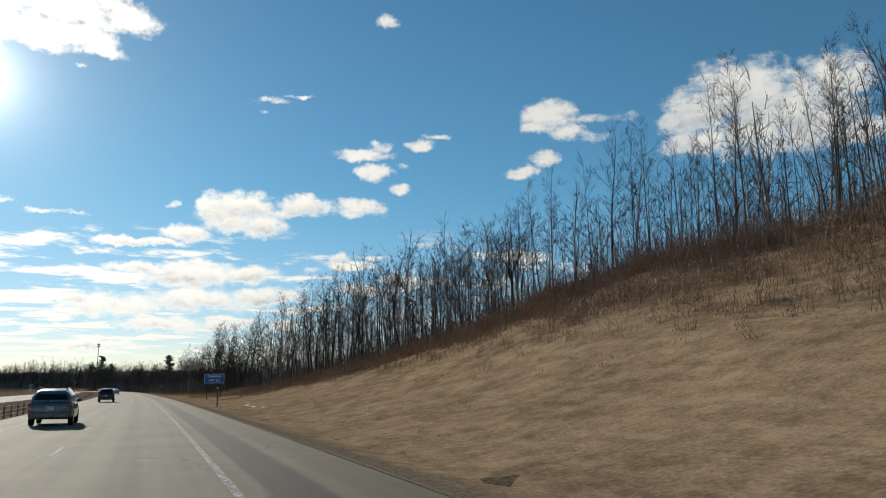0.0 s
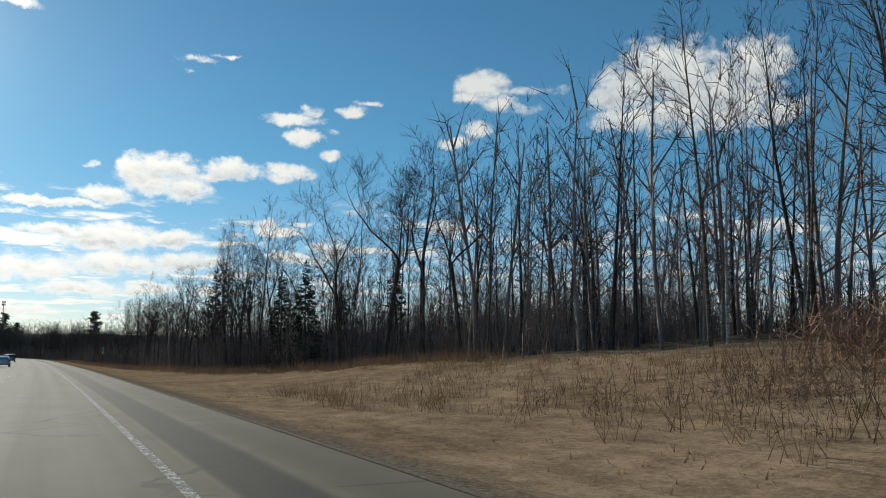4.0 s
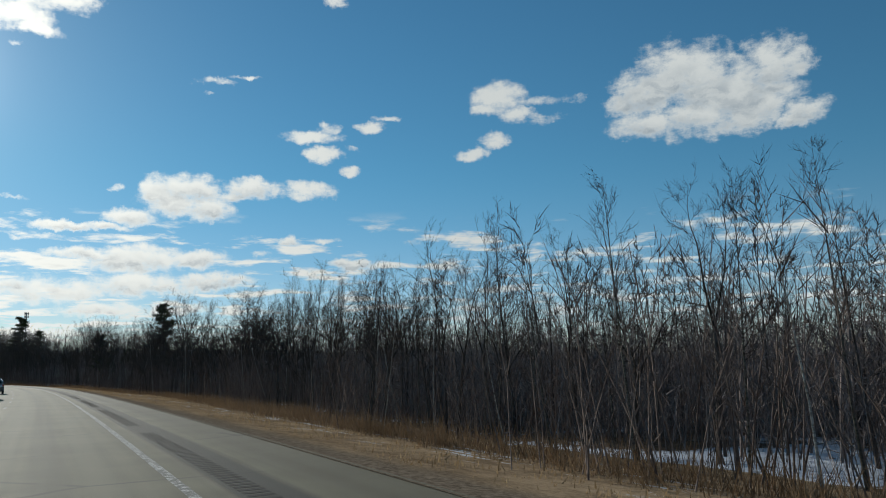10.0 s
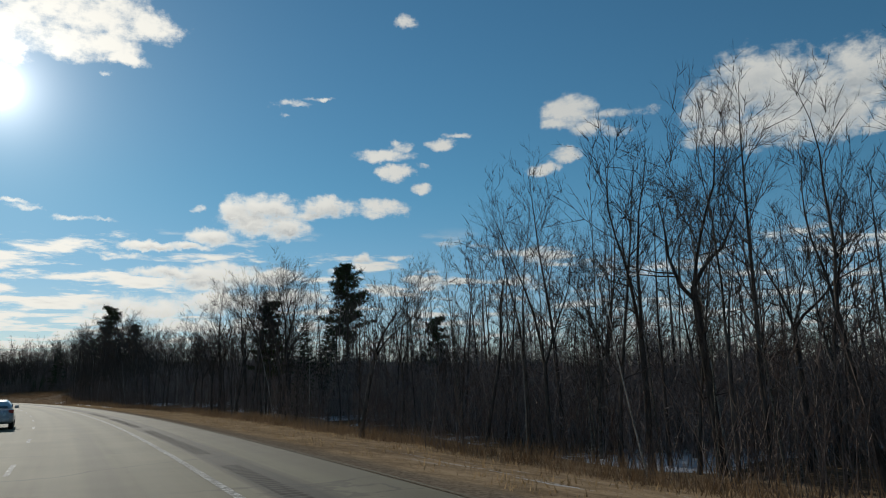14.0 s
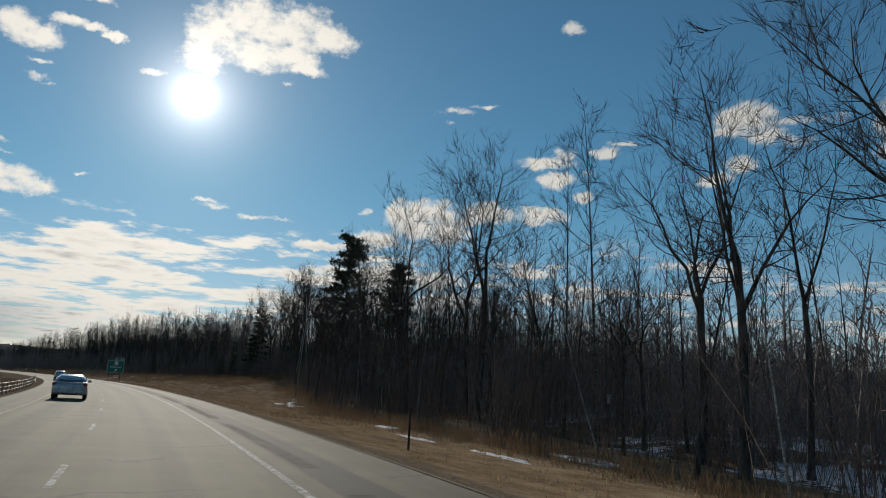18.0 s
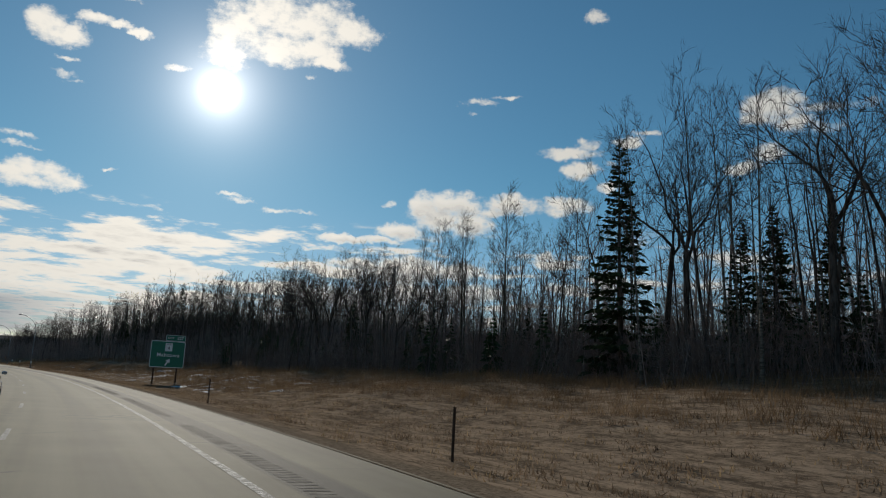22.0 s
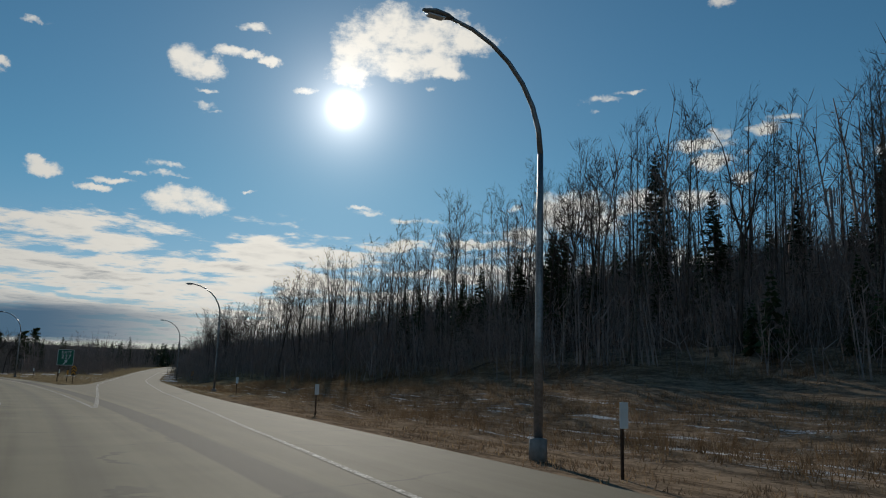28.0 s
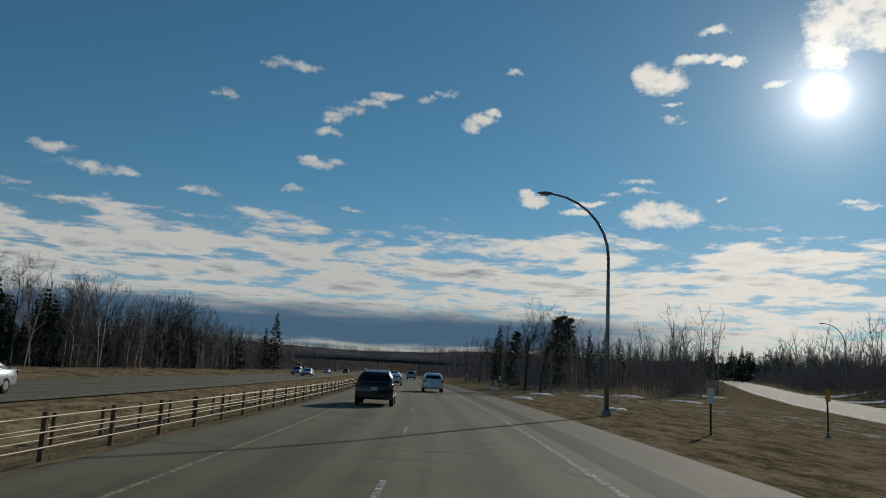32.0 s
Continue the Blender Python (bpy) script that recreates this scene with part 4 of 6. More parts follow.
def twig_spray(wood, rng, pts, rad, count, length, width, subs):
    """Fine twigs along a branch, each with a few finer ones."""
    m = len(pts) - 1
    u = rng.uniform(0.18, 1.0, count) * m
    j = np.minimum(u.astype(int), m - 1)
    g = (u - j)[:, None]
    p = pts[j] * (1 - g) + pts[j + 1] * g
    d = pts[j + 1] - pts[j]
    td = lean_out(rng, d / (np.linalg.norm(d, axis=1, keepdims=True) + 1e-9), 0.3, 0.95, 0.25)
    tl = length * rng.uniform(0.6, 1.35, (count, 1))
    wood.slivers(p, p + td * tl, width, rng)
    k = np.repeat(np.arange(count), subs)
    sp = p[k] + td[k] * tl[k] * rng.uniform(0.15, 0.95, (len(k), 1))
    wood.slivers(sp, sp + lean_out(rng, td[k], 0.3, 0.85, 0.3) * tl[k] * rng.uniform(0.35, 0.8, (len(k), 1)), width * 0.55, rng)


def bare_tree(seed, height, radius, first, limbs, spread, angle, twigs, lean=0.03, fork=0, wander=0.02, fine=True, subs=3, crook=0.12):
    """Leafless tree: one leader or a few, limbs that shorten towards a rounded top, branchlets, and a haze of fine twigs."""
    rng = np.random.RandomState(seed)
    trunk, crown = Wood(), Wood()
    d0 = unit(np.array([rng.normal() * lean, rng.normal() * lean, 1.0]))
    leaders = []
    if fork:
        pts, rad = bough(rng, np.array([0, 0, -0.4]), d0, height * first + 0.4, radius, 4, wander, 0.03, 0.8)
        rad[0] *= 1.4
        trunk.tube(pts, rad, 7 if fine else 4)
        for i in range(fork):
            dd = aside(rng, unit(pts[-1] - pts[-2]), rng.uniform(0.1, 0.42) + 0.12 * (i > 0), i * 6.28 / fork + rng.uniform(-0.5, 0.5))
            q, r = bough(rng, along(pts, rad, 1.0 - 0.16 * (i > 1) * rng.rand())[0], dd, height * (1 - first) * (rng.uniform(0.72, 0.95) if i else 1.0),
                         radius * rng.uniform(0.42, 0.62), 7, 0.09 + crook * 0.5, 0.07, 0.08)
            trunk.tube(q, r, 5 if fine else 3)
            leaders.append((q, r, 0.12, max(2, limbs // fork)))
    else:
        pts, rad = bough(rng, np.array([0, 0, -0.4]), d0, height + 0.4, radius, 7 if fine else 4, wander, 0.03, 0.07)
        rad[0] *= 1.35
        trunk.tube(pts, rad, 6 if fine else 4)
        leaders.append((pts, rad, first, limbs))
    for pts, rad, start, count in leaders:
        for i in range(count):
            v = (i + rng.uniform(0.05, 0.95)) / count
            u = start + (1 - start) * v
            p, r, d = along(pts, rad, min(u, 0.985))
            ln = spread * (0.42 + 0.85 * math.sin(math.pi * min(0.97, 0.2 + 0.72 * v))) * rng.uniform(0.6, 1.2)
            sg = 4 if fine else 2
            q, qr = bough(rng, p, aside(rng, d, angle * rng.uniform(0.75, 1.3) * (1.15 - 0.45 * v), rng.uniform(0, 6.28)), ln, min(r * 0.55, 0.012 + 0.016 * ln), sg, crook, 0.1, 0.2)
            if fine:
                crown.tube(q, qr, 3)
            else:
                crown.sliver(q[0], q[1], 0.026, rng)
                crown.sliver(q[0] * 0.25 + q[1] * 0.75, q[2], 0.02, rng)
            for _ in range(max(1, int(ln * (1.5 if fine else 0.9)))):
                bp, br, bd = along(q, qr, rng.uniform(0.2, 0.92))
                b, brd = bough(rng, bp, aside(rng, bd, rng.uniform(0.4, 0.9), rng.uniform(0, 6.28)), ln * rng.uniform(0.28, 0.55), 0.011, 2, crook, 0.12, 0.4)
                crown.sliver(b[0], b[1] * 1.3 - b[0] * 0.3, 0.017 if fine else 0.024, rng)
                crown.sliver(b[1], b[2], 0.013 if fine else 0.02, rng)
                twig_spray(crown, rng, b, brd, twigs, 0.26 + ln * 0.18, 0.0105 if fine else 0.02, subs)
            twig_spray(crown, rng, q, qr, twigs, 0.28 + ln * 0.18, 0.0105 if fine else 0.02, subs)
    return trunk, crown


def spruce_parts(seed, height, width, fine=False):
    rng = np.random.RandomState(seed)
    trunk, crown = Wood(), Wood()
    pts, rad = bough(rng, np.array([0, 0, -0.3]), np.array([0, 0, 1.0]), height + 0.3, 0.16 * height / 12, 6, 0.01, 0.02, 0.08)
    trunk.tube(pts, rad, 7)
    z = height * 0.06
    while z < height * 0.985:
        u = z / height
        n = 7 if u < 0.8 else 5
        for i in range(n):
            a = rng.uniform(0, 6.28)
            ln = width * (1 - u) ** 0.85 * rng.uniform(0.65, 1.1) + 0.15
            d = np.array([math.cos(a), math.sin(a), -0.18 + 0.5 * u])
            p = np.array([0, 0, z + rng.uniform(-0.15, 0.15)])
            q = p + d * ln
            crown.leafy(p, q, (0.05 if fine else 0.16) + ln * (0.05 if fine else 0.13), rng, np.array([0, 0, 1.0]))
            for k in range(16 if fine else 5):
                w = rng.uniform(0.2, 0.95)
                c = p + d * ln * w
                side = np.array([-d[1], d[0], 0]) * rng.choice([-1, 1])
                crown.leafy(c, c + (side * 0.7 + d * 0.5 + np.array([0, 0, rng.uniform(-0.55, 0.05)])) * ln * (0.3 if fine else 0.38), (0.04 if fine else 0.09) + 0.03 * ln, rng)
        z += 0.24 + 0.22 * (1 - u)
    return trunk, crown


def pine_parts(seed, height, start=0.4, spread_w=3.4):
    rng = np.random.RandomState(seed)
    trunk, crown = Wood(), Wood()
    pts, rad = bough(rng, np.array([0, 0, -0.3]), np.array([0, 0, 1.0]), height + 0.3, 0.24, 7, 0.025, 0.03, 0.15)
    trunk.tube(pts, rad, 8)
    for i in range(46):
        u = start + (1 - start) * (i + rng.uniform(0, 1)) / 46
        a = rng.uniform(0, 6.28)
        ln = spread_w * (1.05 - ((u - start) / (1 - start)) ** 1.6 * 0.75) * rng.uniform(0.45, 1.1)
        p = np.array([np.interp(u, np.linspace(0, 1, 8), pts[:, c]) for c in range(3)])
        q, r = bough(rng, p, np.array([math.cos(a), math.sin(a), 0.18]), ln, 0.045, 3, 0.1, 0.06, 0.4)
        crown.tube(q, r, 3)
        for k in range(34):
            w = rng.uniform(0.12, 1.05)
            c = q[0] * (1 - w) + q[-1] * w + rng.normal(size=3) * np.array([0.32, 0.32, 0.14])
            for n in range(7):
                dd = unit(rng.normal(size=3) + np.array([0, 0, 0.45]) + unit(q[-1] - q[0]) * 0.4)
                crown.sliver(c, c + dd * rng.uniform(0.25, 0.5), 0.062, rng)
    return trunk, crown


def brush_clump(seed, height, stems, slim=False, apart=None):
    """A clump of thin stems; apart takes the twigs, if given."""
    rng = np.random.RandomState(seed)
    w = Wood()
    tw = w if apart is None else apart
    whole = w
    for i in range(stems):
        w = tw if i else whole
        p = np.array([rng.normal() * 0.9, rng.normal() * 0.9, -0.2])
        h = height * rng.uniform(0.45, 1.1)
        q, r = bough(rng, p, np.array([rng.normal() * 0.16, rng.normal() * 0.16, 1.0]), h, rng.uniform(0.012, 0.026), 2, 0.09, 0.02, 0.35)
        if slim:
            for a, b, wd in ((q[0], q[1], r[0]), (q[1], q[2], r[1])):
                w.sliver(a, b + (b - a) * 0.3, wd * 1.2, rng)
        else:
            w.tube(q, r, 3)
        for k in range(6):
            u = rng.uniform(0.25, 1.0)
            j = min(int(u * 2), 1)
            g = u * 2 - j
            s = q[j] * (1 - g) + q[j + 1] * g
            e = s + aside(rng, unit(q[j + 1] - q[j]), rng.uniform(0.3, 0.8), rng.uniform(0, 6.28)) * h * rng.uniform(0.12, 0.3)
            tw.sliver(s, e, 0.012, rng)
            if k % 2:
                tw.sliver((s + e) / 2, (s + e) / 2 + unit(e - s + rng.normal(size=3) * 0.5 * np.linalg.norm(e - s)) * h * 0.12, 0.009, rng)
    return whole


def make_kind(name, maker, mat_t, mat_c, label, category, group):
    t, c = maker
    ob = thing(name, Matrix.Identity(4), label, category, group)
    mesh_part("trunk", t.mesh("trunk", mat_t), ob)
    mesh_part("crown", c.mesh("crown", mat_c), ob)
    return ob


ASPENS = [make_kind("aspen", bare_tree(10 + i, 15.0, 0.088, 0.36 + 0.05 * (i % 3), 30, 1.5, 0.8, 4, 0.03, 0, 0.012, True, 3, 0.1), M_ASPEN, M_TWIG,
                    "tall bare aspen with a pale slender trunk", "tree", "bare roadside trees") for i in range(5)]
OAKS = [make_kind("bare_tree", bare_tree(40 + i, 14.0, 0.17, 0.4 + 0.05 * (i % 3), 36, 2.4, 0.95, 5, 0.03, 3 + i % 2, 0.03, True, 4, 0.18), M_BARK, M_TWIG,
                  "bare broad-crowned tree with dark forking limbs", "tree", "bare roadside trees") for i in range(5)]
POPLARS = [make_kind("bare_poplar", bare_tree(70 + i, 14.0, 0.12, 0.26 + 0.06 * i, 28, 1.9, 0.75, 4, 0.05, 2 if i % 2 else 0, 0.03, True, 3, 0.14), M_BARK, M_TWIG,
                     "bare grey tree with upswept branches", "tree", "bare roadside trees") for i in range(4)]
BIRCHES = [make_kind("birch", bare_tree(90 + i, 10.0, 0.06, 0.45, 14, 1.1, 0.6, 3, 0.12, 0, 0.03, True, 2, 0.1), M_BIRCH, M_TWIG,
                     "thin leaning birch with white bark", "tree", "birches at the wood's edge") for i in range(3)]
SPRUCES = [make_kind("spruce", spruce_parts(120 + i, 12.0, 2.1 + 0.3 * i), M_BARK, M_NEEDLE,
                     "dark green pointed spruce", "tree", "conifers") for i in range(2)]
SPRUCES.append(make_kind("spruce", spruce_parts(125, 12.0, 2.2, True), M_BARK, M_NEEDLE, "tall dark green spruce with drooping boughs", "tree", "conifers"))
PINES = [make_kind("pine", pine_parts(140 + i, 15.0, 0.3 + 0.12 * i, 3.3), M_BARK, M_PINE,
                   "dark green pine with a ragged crown", "tree", "conifers") for i in range(2)]
SHRUBS = []
for i in range(3):
    sh = thing("shrub", Matrix.Identity(4), "bare brown brush of many thin stems", "shrub", "brush at the wood's edge")
    tw = Wood()
    mesh_part("stem", brush_clump(160 + i, 4.2, 18, False, tw).mesh("stem", M_BRUSH), sh)
    mesh_part("crown", tw.mesh("crown", M_BRUSH), sh)
    SHRUBS.append(sh)
USED = set()


def plant(kind, s, lat, scale, rng, dz=0.0, tilt=3.0, slim=1.0):
    m = Matrix.Translation(spot(s, lat, dz)) @ pose(0, 0, 0, rng.normal() * tilt, rng.normal() * tilt, rng.uniform(0, 360)) @ Matrix.Diagonal((scale * slim, scale * slim, scale, 1))
    if kind not in USED:
        USED.add(kind)
        kind.matrix_basis = m
        return kind
    ob = kind.copy()
    scene.collection.objects.link(ob)
    ob.matrix_basis = m
    for c in kind.children:
        cc = c.copy()
        scene.collection.objects.link(cc)
        cc.parent = ob
    return ob


# how high the crowns stand, by station, and which kinds grow there
TOP_S = [-290, 40, 70, 84, 100, 130, 160, 168, 180, 190, 200, 217, 228, 240, 254, 266, 284, 298, 312, 326, 346, 368, 394, 408, 422, 436, 470, 486, 502, 514, 521, 534, 545, 556, 572, 590, 606, 625, 662, 692, 720, 737, 760, 850, 930, 1000]
TOP_H = [12, 12, 13.5, 15, 18, 18.5, 17, 14, 13, 15.5, 12.5, 15, 12, 13.5, 11, 12.5, 12.5, 8.5, 8, 9.5, 10.5, 10.5, 9.5, 10, 12, 14, 14, 15.5, 14, 11.5, 9.5, 14, 12.5, 13, 13.5, 14.5, 15, 17, 18, 16, 13, 15.5, 15.5, 18.5, 15, 13]
rng = np.random.RandomState(5)
BACK = []
for s in np.arange(14.0, 985.0, 2.5):
    hill = s < 135
    bank_wood = 635 < s < 960
    for row in range(6):
        ss = s + rng.uniform(-1.3, 1.3)
        lat = float(wood_edge(ss)) + 0.8 + row * 3.0 + rng.uniform(-1.5, 1.5)
        if rng.rand() < (0.15 if hill else 0.25 if 165 < s < 265 or 600 < s < 670 else 0.45) + (0.2 if row == 0 and not hill else 0):
            continue
        h = float(np.interp(ss, TOP_S, TOP_H)) * rng.uniform(0.66, 0.98)
        h *= (0.74, 0.86, 1.0, 1.0, 1.0, 1.0)[row] if 170 < ss < 600 else 1.0
        pick = rng.rand()
        if 508 < ss < 540:
            if rng.rand() < (0.85 if row < 3 else 0.4):
                continue
        if row > 1:
            BACK.append((ss, lat, h / 14.5, pick < (0.75 if hill or bank_wood else 0.3)))
            continue
        if hill:
            kind, base = (ASPENS[rng.randint(5)], 15.0) if pick < 0.82 else (POPLARS[rng.randint(4)], 14.0)
        elif bank_wood:
            kind, base = (ASPENS[rng.randint(5)], 15.0) if pick < 0.62 else (POPLARS[rng.randint(4)], 14.0) if pick < 0.9 else (OAKS[rng.randint(4)], 14.0)
        elif 485 < ss < 600:
            kind, base = (OAKS[rng.randint(4)], 14.0) if pick < 0.5 else (POPLARS[rng.randint(4)], 14.0) if pick < 0.85 else (ASPENS[rng.randint(5)], 15.0)
        else:
            kind, base = (POPLARS[rng.randint(4)], 14.0) if pick < 0.45 else (OAKS[rng.randint(4)], 14.0) if pick < 0.66 else (ASPENS[rng.randint(5)], 15.0) if pick < 0.86 else (BIRCHES[rng.randint(3)], 10.0)
        plant(kind, ss, lat, h / base, rng, 0.0, 2.5, rng.uniform(0.85, 1.15))
# closer stand along the long right-hand wood
r3 = np.random.RandomState(61)
for s in np.arange(332.0, 440.0, 3.2):
    for deep in (3.6, 7.5):
        ss = s + r3.uniform(-1.6, 1.6)
        kind, base = ((POPLARS[r3.randint(4)], 14.0), (OAKS[r3.randint(4)], 14.0))[int(r3.rand() < 0.4)]
        h = float(np.interp(ss, TOP_S, TOP_H)) * r3.uniform(0.78, 1.0)
        plant(kind, ss, float(wood_edge(ss)) + deep + r3.uniform(-2, 2), h / base, r3, 0.0, 2.0, r3.uniform(0.8, 1.05))

# single trees that stand out: station, distance from the edge line, height
HERO_OAKS = [(70, 34, 14), (161, 20.6, 15), (164, 19.2, 14.5), (171, 18.4, 14), (195, 16.6, 13.5), (192, 17, 13), (220, 15.3, 13), (253, 15.2, 11.5), (242, 13.8, 11.5), (369, 17.1, 11.4), (366.5, 17.4, 11.2),
              (405, 21, 11.5), (389, 16.1, 12.5), (486, 17, 16.5), (491.5, 18, 15.5), (489, 21, 16), (477, 18, 14.5), (496, 20.5, 15), (481, 18.6, 13.5), (498, 16.8, 15.4), (511, 17, 13), (521, 15.7, 10.8), (523.5, 19.5, 10.2), (534, 16.1, 15.2), (541, 15.3, 14.2)]
HERO_OAKS_2 = [(545, 17.3, 13.8), (563, 16.8, 16.8), (577.5, 17.8, 17.2), (568, 18.2, 16), (602, 23.2, 17), (598, 22.4, 15.5), (648, 29.6, 18.6), (642, 29.2, 18.2),
                (662, 30.8, 19), (659.5, 31, 18), (672, 31.5, 17), (657, 31, 16.5), (682, 40, 19), (737, 33.1, 16.6), (734, 33, 16), (726, 32.9, 12.6), (722, 33, 14), (717, 33, 13.5), (744, 33.4, 15.5), (755, 34.2, 15.5)]
HERO_POPLARS = [(179, 18.3, 13), (189, 17.1, 16.5), (191, 19, 15.5), (199, 16.2, 12.6), (227, 16.1, 13.5), (231, 18, 12.5), (239, 15.8, 14.3), (262, 15, 13), (267, 13.6, 12.4), (264, 17, 12), (305, 14.1, 8.3), (318, 16.2, 9.3),
                (325, 16.2, 10.2), (346, 16.2, 11), (393, 16.1, 10.3), (395, 14.5, 9.2), (428, 16.6, 15), (424, 18, 14), (418, 16.4, 12), (438, 20, 15), (506, 16.7, 12.6), (519, 20, 9.6), (541, 18, 13.5)]
HERO_ASPENS = [(214, 18.5, 18.5), (216, 19.5, 18), (217.5, 20, 18.8), (219, 21, 17), (552, 17.4, 16.2), (555, 17.5, 14.6), (586, 19.5, 18), (607, 24.4, 17.8), (619, 27.4, 19.2), (616, 28, 17.5), (622, 29, 18.5), (653, 31, 18),
               (684, 32.2, 15), (693, 32.3, 16.7), (250, 15, 15.5), (767, 35.1, 15.7), (791, 36.3, 17),
               (699, 32, 15), (701, 33, 15.5), (704, 32.5, 15), (707, 33, 15.5), (709.5, 32, 14.5), (712, 34, 15.5), (696, 34, 16)]
for kinds, base, places in ((OAKS, 14.0, HERO_OAKS + HERO_OAKS_2), (POPLARS, 14.0, HERO_POPLARS), (ASPENS, 15.0, HERO_ASPENS)):
    for i, (s, lat, h) in enumerate(places):
        plant(kinds[(i * 3 + 1) % len(kinds)], s, lat, h / base, rng, 0, 1.2)
# the broad lone tree that stands above the rest
plant(OAKS[4], 417.0, 20.5, 15.5 / 14, rng, 0, 0.5)
for kind, s, lat, scale in (
        (SPRUCES[0], 670.1, 33.9, 0.8), (SPRUCES[1], 668.7, 35.1, 0.85), (SPRUCES[0], 665.1, 34.9, 0.8), (SPRUCES[2], 480.5, 20.7, 0.85), (SPRUCES[1], 484.0, 24.5, 0.8), (SPRUCES[0], 487.0, 26.0, 1.0),
        (PINES[0], 639.4, 33.6, 1.55), (PINES[1], 626.0, 36.0, 1.15), (SPRUCES[2], 675.9, 29.8, 1.36), (PINES[1], 526.0, 47.0, 1.5), (SPRUCES[2], 286.0, 33.0, 1.9), (PINES[0], 492.5, 20.5, 0.85),
        (SPRUCES[0], 870.0, 57.0, 1.25), (SPRUCES[2], 265.0, 20.0, 0.8), (PINES[0], 470.0, 30.0, 0.6), (SPRUCES[1], 352.0, 24.0, 0.7), (SPRUCES[0], 735.0, 37.0, 0.75), (SPRUCES[1], 738.0, 39.0, 0.8),
        (SPRUCES[1], 187.5, 21.0, 0.9), (SPRUCES[0], 190.5, 19.5, 0.85), (SPRUCES[1], 201.0, 30.0, 0.9), (SPRUCES[0], 188.0, 31.0, 1.0)):
    plant(kind, s, lat, scale, rng, 0, 0.8)
# conifers darkening the hillside above the ramp
for s in np.concatenate([np.arange(690.0, 840.0, 9.0), np.arange(842.0, 905.0, 3.5)]):
    plant(SPRUCES[rng.randint(2)], s, float(wood_edge(s)) + rng.uniform(5, 26), rng.uniform(0.45, 0.95) * (0.62 if s < 800 else 1.0), rng, 0, 1.0)
# tall pale aspens in a leaning group beside the spruce
for s, lat, h in ((273, 15.3, 12), (275, 15, 12.5), (276.5, 16.1, 13), (278, 14.9, 13), (280, 14.7, 13.2), (282, 16, 13.5), (284, 17, 14), (287, 18.5, 13), (279, 19, 13.5)):
    plant(ASPENS[rng.randint(5)], s, lat, h / 15, rng, 0, 4.5, 0.9)
# young trees with fine branches along the low edge of the wood
for s in np.arange(284.0, 470.0, 2.6):
    plant((POPLARS + ASPENS)[rng.randint(9)], s + rng.uniform(-1, 1), float(wood_edge(s)) + rng.uniform(1.0, 6.5), rng.uniform(0.36, 0.52), rng, 0, 3)
# edge birches, pale against the brush
for s in np.arange(205.0, 600.0, 9.5):
    ss = s + rng.uniform(-3, 3)
    plant(BIRCHES[rng.randint(3)], ss, float(wood_edge(ss)) + rng.uniform(0.5, 4.0), rng.uniform(0.5, 0.8) * (0.8 if 288 < ss < 400 else 1.0), rng, 0, 6)
# brush along the edge: single clumps nearest the road
for s in np.arange(150.0, 640.0, 1.9):
    ss = s + rng.uniform(-0.9, 0.9)
    lat = float(wood_edge(ss)) + rng.uniform(-0.8, 2.4)
    plant(SHRUBS[rng.randint(3)], ss, lat, 0.45 + 0.8 * rng.rand() ** 2, rng, 0, 4)


def scatter(name, base_list, ss, lats, scales, mat, label, category, seed, up=None):
    """Many small plants joined into one mesh."""
    r = np.random.RandomState(seed)
    vs, fs, n = [], [], 0
    z = land(ss, lats) if up is None else up
    x, y = plan(ss, lats)
    which = r.randint(0, len(base_list), len(ss))
    for b, (bv, bf) in enumerate(base_list):
        idx = np.nonzero(which == b)[0]
        if not len(idx):
            continue
        a = r.uniform(0, 6.283, len(idx))
        c, s_ = np.cos(a)[:, None], np.sin(a)[:, None]
        k = np.asarray(scales)[idx][:, None]
        vx = (bv[None, :, 0] * c - bv[None, :, 1] * s_) * k + x[idx][:, None]
        vy = (bv[None, :, 0] * s_ + bv[None, :, 1] * c) * k + y[idx][:, None]
        vz = bv[None, :, 2] * k + z[idx][:, None]
        vs.append(np.stack([vx, vy, vz], 2).reshape(-1, 3))
        fs.append((bf[None] + (np.arange(len(idx)) * len(bv))[:, None, None] + n).reshape(-1, 3))
        n += len(idx) * len(bv)
    ob = new(name, mesh_from(name, np.concatenate(vs), np.concatenate(fs), mat))
    return tagged(ob, label, category, kind="stuff")


def joined(t, c):
    (a, f), (b, g) = t.arrays(), c.arrays()
    return np.concatenate([a, b]), np.concatenate([f, g + len(a)])


# thicket behind the edge
r2 = np.random.RandomState(8)
n_b = 800
ts = np.concatenate([r2.uniform(172, 700, 600), r2.uniform(490, 720, 200)])
tl = wood_edge(ts) + 0.5 + r2.uniform(0, 1, n_b) * 15
scatter("thicket", [brush_clump(200 + i, 4.8, 15, True).arrays() for i in range(3)], ts, tl, 0.45 + 0.8 * r2.uniform(0, 1, n_b) ** 1.4, M_BRUSH,
        "dense bare brown undergrowth beneath the trees", "undergrowth", 21)
n_b = 1400
ts = np.concatenate([r2.uniform(5, 128, 660), r2.uniform(640, 985, 300), r2.uniform(880, 1010, 140), r2.uniform(660, 840, 300)])
tl = wood_edge(ts) + np.concatenate([r2.uniform(-4.0, 5, 660), r2.uniform(-1.0, 10, 300), r2.uniform(-5, 4, 140), r2.uniform(-1.5, 5, 300)])
tl = np.maximum(tl, pave_edge(ts) + 5)
